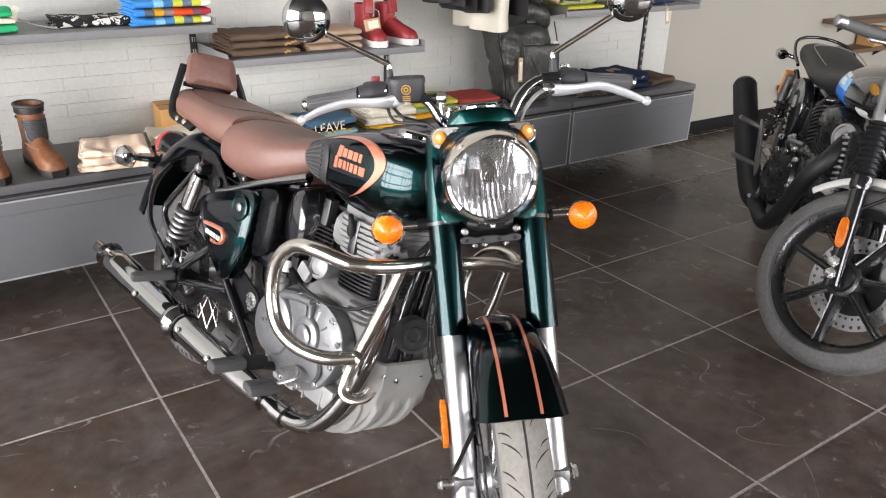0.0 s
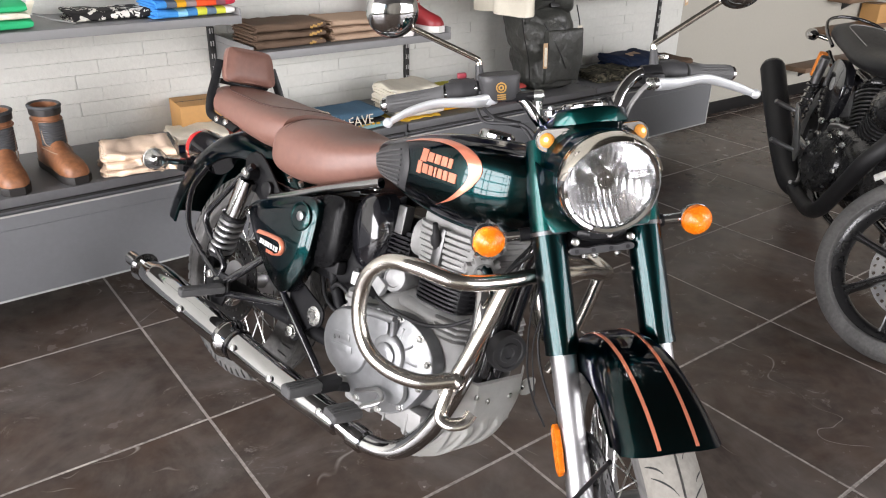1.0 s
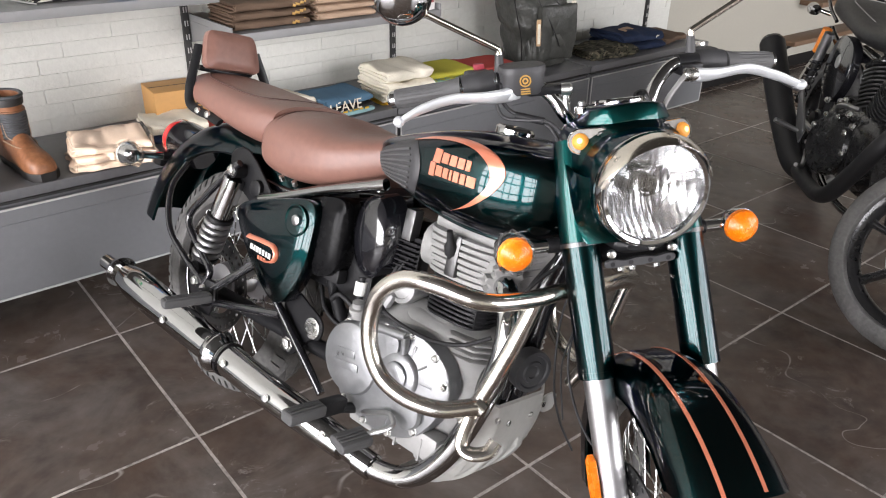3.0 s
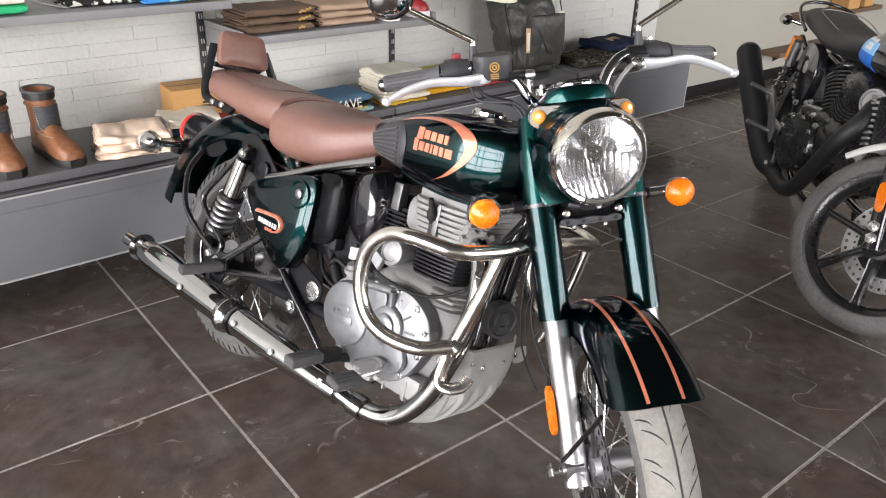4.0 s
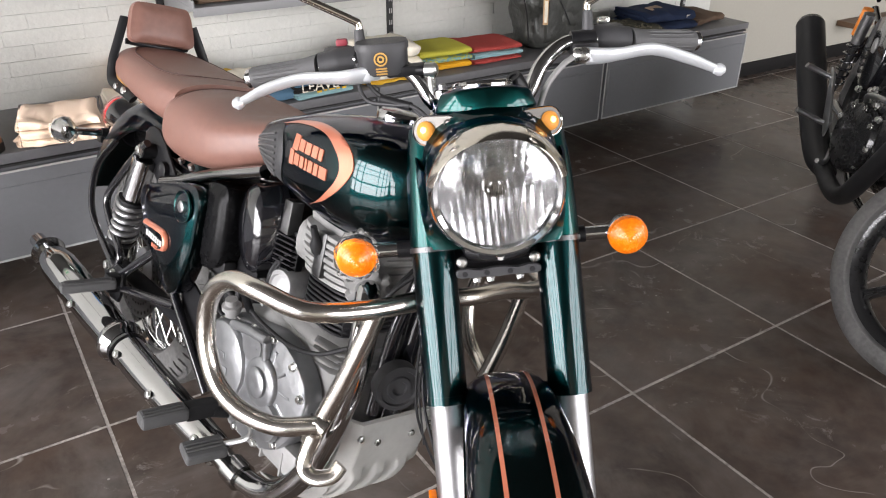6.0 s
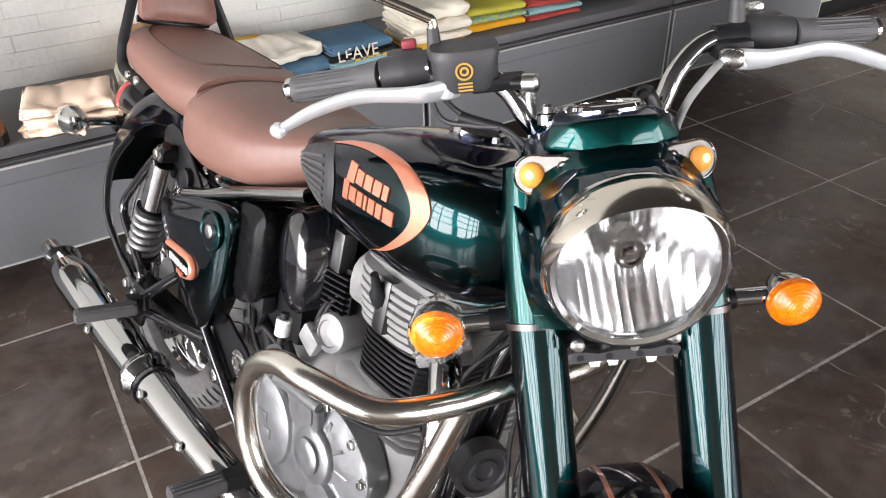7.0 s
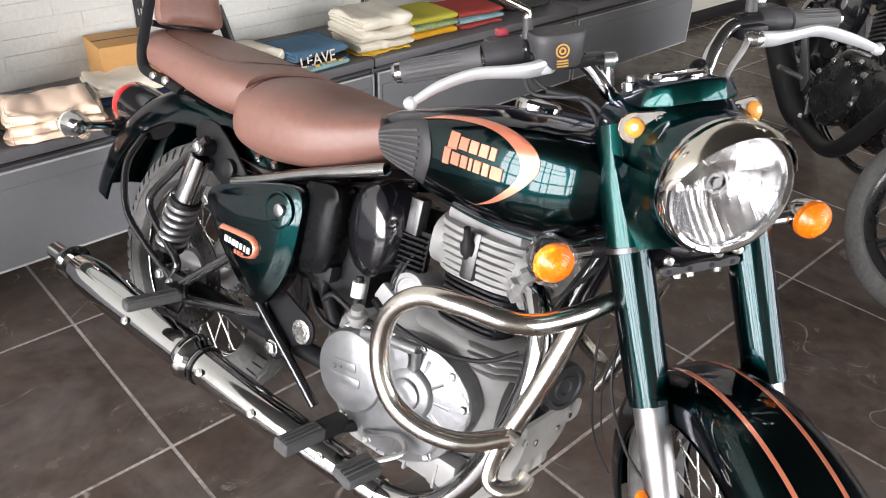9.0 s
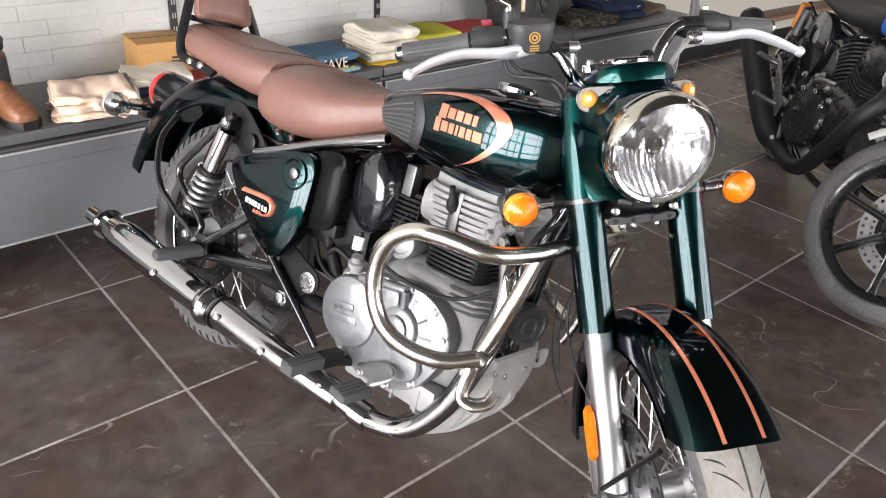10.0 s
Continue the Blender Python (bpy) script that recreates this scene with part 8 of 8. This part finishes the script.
# backpack
bp = thing("backpack", "black coated roll-top backpack with price tag", "backpack", W @ pose(2.25, -0.245, BT, 0, 0, -4))
rings = []
for z, hx, hy, dy, ox in ((0.0, 0.125, 0.10, 0, 0.01), (0.015, 0.150, 0.122, 0, 0.01), (0.10, 0.158, 0.130, 0.0, 0.008), (0.20, 0.166, 0.128, 0.005, 0.0), (0.29, 0.174, 0.118, 0.015, -0.008), (0.36, 0.182, 0.098, 0.03, -0.014), (0.42, 0.186, 0.070, 0.05, -0.018), (0.45, 0.18, 0.04, 0.06, -0.018)):
    rings.append([Vector((ox + math.copysign(abs(math.cos(a)) ** 0.62, math.cos(a)) * hx, dy + math.copysign(abs(math.sin(a)) ** 0.62, math.sin(a)) * hy, z)) for a in (2 * math.pi * k / 72 for k in range(72))])
fine = []
for i in range(len(rings) - 1):
    for k in range(6):
        fine.append([a.lerp(c, k / 6) for a, c in zip(rings[i], rings[i + 1])])
fine.append(rings[-1])
b = loft(B(), fine)
for v in b.verts:
    p = v.co
    crease = abs(noise.noise(Vector((p.x * 7 + p.z * 9, p.y * 5, p.z * 4 - p.x * 5)))) ** 0.6
    q = noise.noise_vector(p * 8) * 0.016 + noise.noise_vector(p * 22) * 0.006
    n = Vector((p.x, p.y * 1.4, 0)).normalized()
    v.co += (q + n * (crease - 0.35) * 0.030) * min(1, p.z / 0.05)
part("body", b, BAG, bp, "", 50)
b = loft(B(), [superring(x, -0.128, 0.17, 0.018, 0.13, 0.13, 32, 3.5) for x in (-0.09, -0.085, -0.06, -0.03, 0.0, 0.03, 0.06, 0.09, 0.12, 0.135, 0.14)])
for v in b.verts:
    v.co += noise.noise_vector(v.co * 14) * 0.010
part("front_pocket", b, BAG, bp, "", 50)
rings = []
for i in range(21):
    u = -1 + i / 10
    r = 0.050 * (1 - abs(u) ** 7) ** 0.5 + 0.012
    droop = -0.055 * max(0, u) ** 2 - 0.02 * max(0, -u) ** 2
    rings.append([Vector((-0.030 + u * 0.168, -0.005 + math.cos(a) * r * 1.45, 0.452 + droop + math.sin(a) * r)) for a in (2 * math.pi * k / 28 for k in range(28))])
b = loft(B(), rings)
for v in b.verts:
    v.co += noise.noise_vector(v.co * 13) * 0.013 + noise.noise_vector(v.co * 35) * 0.004
part("roll_top", b, BAG, bp, "", 50)
part("zip", tube(B(), [(-0.105, -0.118, 0.335), (-0.06, -0.142, 0.26), (-0.01, -0.152, 0.18), (0.03, -0.152, 0.11)], 0.0035), POSTM, bp)
part("zip", tube(B(), [(0.0, -0.128, 0.33), (0.05, -0.142, 0.27), (0.10, -0.148, 0.22)], 0.003), POSTM, bp)
part("buckle", block(B(), (-0.015, -0.080, 0.412), (0.06, 0.014, 0.022), 0.004, (-20, 0, 4)), POSTM, bp)
part("strap", tube(B(), [(-0.185, -0.03, 0.42), (-0.195, -0.07, 0.30), (-0.175, -0.10, 0.16), (-0.15, -0.09, 0.03)], 0.012, flat=0.25), BLACKC, bp)
part("strap", tube(B(), [(0.165, -0.05, 0.40), (0.175, -0.08, 0.28), (0.168, -0.09, 0.12)], 0.012, flat=0.25), BLACKC, bp)
part("price_tag", block(B(), (-0.115, -0.155, 0.185), (0.028, 0.002, 0.12), 0.001, (-8, 4, 0)), TAGM, bp)
part("tag_label", block(B(), (-0.115, -0.1575, 0.18), (0.016, 0.001, 0.09), 0, (-8, 4, 0)), WHITEC, bp)
part("white_label", block(B(), (0.12, -0.135, 0.30), (0.03, 0.002, 0.024), 0.0008, (-8, 0, 0)), WHITEC, bp)


# hanging clothes on rails between the uprights
def rail(x0, x1, z, y=-0.26):
    r = thing("clothes_rail", "black steel clothes rail on the wall", "rail", W @ pose(x0, 0, 0), "clothes rails")
    part("bar", tube(B(), [(0, y, z), (x1 - x0, y, z)], 0.0125, smooth=False), POSTM, r)
    for x in (0.004, x1 - x0 - 0.004):
        part("arm", block(B(), (x, y / 2, z), (0.012, -y, 0.03), 0.003), POSTM, r)


def hanging(x, hem, top, w, material, label, seed, thick=0.05, deep=0.40, slant=0.0):
    """A garment on a hanger, seen edge-on: a draped body with soft folds."""
    rings = []
    n = 40
    for i in range(15):
        u = i / 14
        z = top - 0.06 - (top - 0.06 - hem) * u
        ring = []
        for k in range(n):
            a = 2 * math.pi * k / n
            c, s = math.cos(a), math.sin(a)
            fold = 1 + 0.30 * u * math.sin(a * 6 + seed) + 0.12 * math.sin(a * 11 + seed * 2 + u * 2)
            half = deep / 2 * (0.45 + 0.55 * min(1, u * 3 + 0.2))
            ring.append(Vector((c * thick * fold * (0.5 + 0.5 * min(1, u * 4)), s * half, z + slant * s * u)))
        rings.append(ring)
    g = thing("hanging_garment", label, "garment", W @ pose(x, -0.26, 0, 0, 0, 0), "hanging clothes")
    b = loft(B(), rings)
    for v in b.verts:
        v.co += noise.noise_vector(v.co * 7 + Vector((seed, 0, 0))) * 0.012
    part("fabric", b, material, g, "", 60)
    part("hanger", tube(B(), [(0, -0.16, top - 0.075), (0, 0, top - 0.03), (0, 0.16, top - 0.075)], 0.006), POSTM, g)
    part("hook", tube(B(), [(0, 0, top - 0.03), (0, 0, top + 0.008), (0, -0.012, top + 0.020), (0, -0.018, top + 0.006)], 0.0025), ZINC, g)


RZ = 1.78
rail(1.575, 2.485, RZ)
GREYC = cloth("dark_grey_knit", (0.035, 0.034, 0.035))
IVORY = cloth("ivory_cotton", (0.62, 0.58, 0.48))
for x, hem, m, lab, th in ((1.62, 1.045, GREYC, "dark grey hanging jacket on the rail", 0.045), (1.70, 1.025, GREYC, "dark grey hanging jacket on the rail", 0.04), (1.77, 1.005, BLACKC, "black hanging shirt on the rail", 0.035), (1.84, 0.985, GREYC, "dark grey hanging jacket on the rail", 0.045),
                           (1.95, 0.895, IVORY, "long ivory hanging shirt on the rail", 0.07), (2.08, 0.965, BLACKC, "black hanging shirt on the rail", 0.04), (2.17, 1.02, GREYC, "dark grey hanging shirt on the rail", 0.04), (2.28, 1.025, TAN, "tan hanging shirt on the rail", 0.03), (2.35, 1.03, BROWNC, "brown hanging shirt on the rail", 0.03), (2.43, 1.02, BROWNC, "brown hanging trousers on the rail", 0.03)):
    hanging(x, hem, RZ, 0.4, m, lab, x * 13, th)
# far counter by the beige wall with boxes
WOOD = mat("brown_wood", (0.13, 0.075, 0.042), 0.5, vary=0.2, scale=8, bump=0.1)
for x0, z in ((5.57, 0.722), (5.42, 0.495), (5.13, 0.240)):
    ct = thing("wall_ledge", "short brown wooden ledge on the beige wall", "shelf", pose(x0, 0.605, z), "wooden ledges")
    part("board", block(B(), (0.65, 0, 0), (1.3, 0.18, 0.035), 0.004), WOOD, ct)
    for x in (0.25, 1.05):
        part("bracket", plate(B(), [(-0.02, 0), (0.09, 0), (0.09, -0.08)], 0.02, (x, 0, -0.018), (0, 1, 0), (0, 0, 1), 0.002), POSTM, ct)
for x, y, w, d, h in ((6.21, 0.605, 0.20, 0.15, 0.15), (6.50, 0.61, 0.16, 0.14, 0.12)):
    c = thing("cardboard_box", "small brown cardboard box on the wooden shelf", "box", pose(x, y, 0.513), "boxes on the shelf")
    part("carton", block(B(), (0, 0, h / 2), (w, d, h), 0.003), CARD, c)
    part("tape", block(B(), (0, 0, h + 0.0005), (w * 0.99, 0.05, 0.0015), 0), TAN, c)

# ---- floor tiles and wall blocks, piece by piece ----
def slab(sx, sy, sz, r=0.0025):
    me = bpy.data.meshes.new("piece")
    b = B()
    lo = [Vector((x * sx / 2, y * sy / 2, -sz)) for x, y in ((-1, -1), (1, -1), (1, 1), (-1, 1))]
    m = [v + Vector((0, 0, sz - r)) for v in lo]
    hi = [Vector((x * (sx / 2 - r), y * (sy / 2 - r), 0)) for x, y in ((-1, -1), (1, -1), (1, 1), (-1, 1))]
    loft(b, [lo, m, hi])
    bmesh.ops.recalc_face_normals(b, faces=b.faces[:])
    b.to_mesh(me)
    b.free()
    return me


tile_me = slab(S - 0.0086, S - 0.0086, 0.006, 0.0006)
tile_me.materials.append(FLOOR)
rest = B()
for i in range(-8, 15):
    for j in range(-12, 3):
        x, y = (i + 0.5) * S, (j + 0.5) * S
        if x > 9.0 or x < -5.0 or y < -7.3:
            continue
        if -3 <= i <= 8 and -5 <= j <= 1:
            t = new("tile", tile_me)
            t.parent = floor
            t.location = (x, y, 0.0)
        else:
            block(rest, (x, y, -0.003), (S - 0.007, S - 0.007, 0.006), 0)
r = part("tile_field", rest, FLOOR, floor)
r["kind"] = "stuff"

random.seed(4)
BH, BL = 0.0513, 0.260
brick_me = []
for k in range(6):
    me = slab(BL - (0.0004, 0.0006, 0.0030, 0.0004, 0.0022, 0.0008)[k], BH - (0.0002, 0.0009, 0.0003, 0.0014, 0.0002, 0.0006)[k], 0.014, 0.0005)
    for v in me.vertices:
        v.co.z += random.uniform(-0.0004, 0.0004)
    me.materials.append(BRICK)
    brick_me.append(me)
rest = B()
count = 0
END = 3.745
for j in range(-9, 56):
    z = 0.508 + (j + 0.5) * BH
    shift = 0.057 if j % 2 == 0 else 0.144
    for i in range(-19, 16):
        x = shift + (i + 0.5) * BL + random.uniform(-0.002, 0.002)
        if x < -4.8 or x - BL / 2 > END - 0.03:
            continue
        out = random.uniform(-0.0006, 0.0006) - 0.002
        if 1 <= j <= 14 and -0.9 < x < 3.4 and count < 300:
            t = new("brick", random.choice(brick_me))
            t.parent = wall
            t.matrix_local = Matrix.Translation((x, out, z)) @ Euler((radians(90), 0, 0)).to_matrix().to_4x4()
            count += 1
        else:
            x1 = min(x + BL / 2, END)
            x0 = x - BL / 2 + 0.0008
            block(rest, ((x0 + x1) / 2, out + 0.006, z), (x1 - x0, 0.012, BH - 0.0006), 0)
r = part("brick_field", rest, BRICK, wall)
r["kind"] = "stuff"
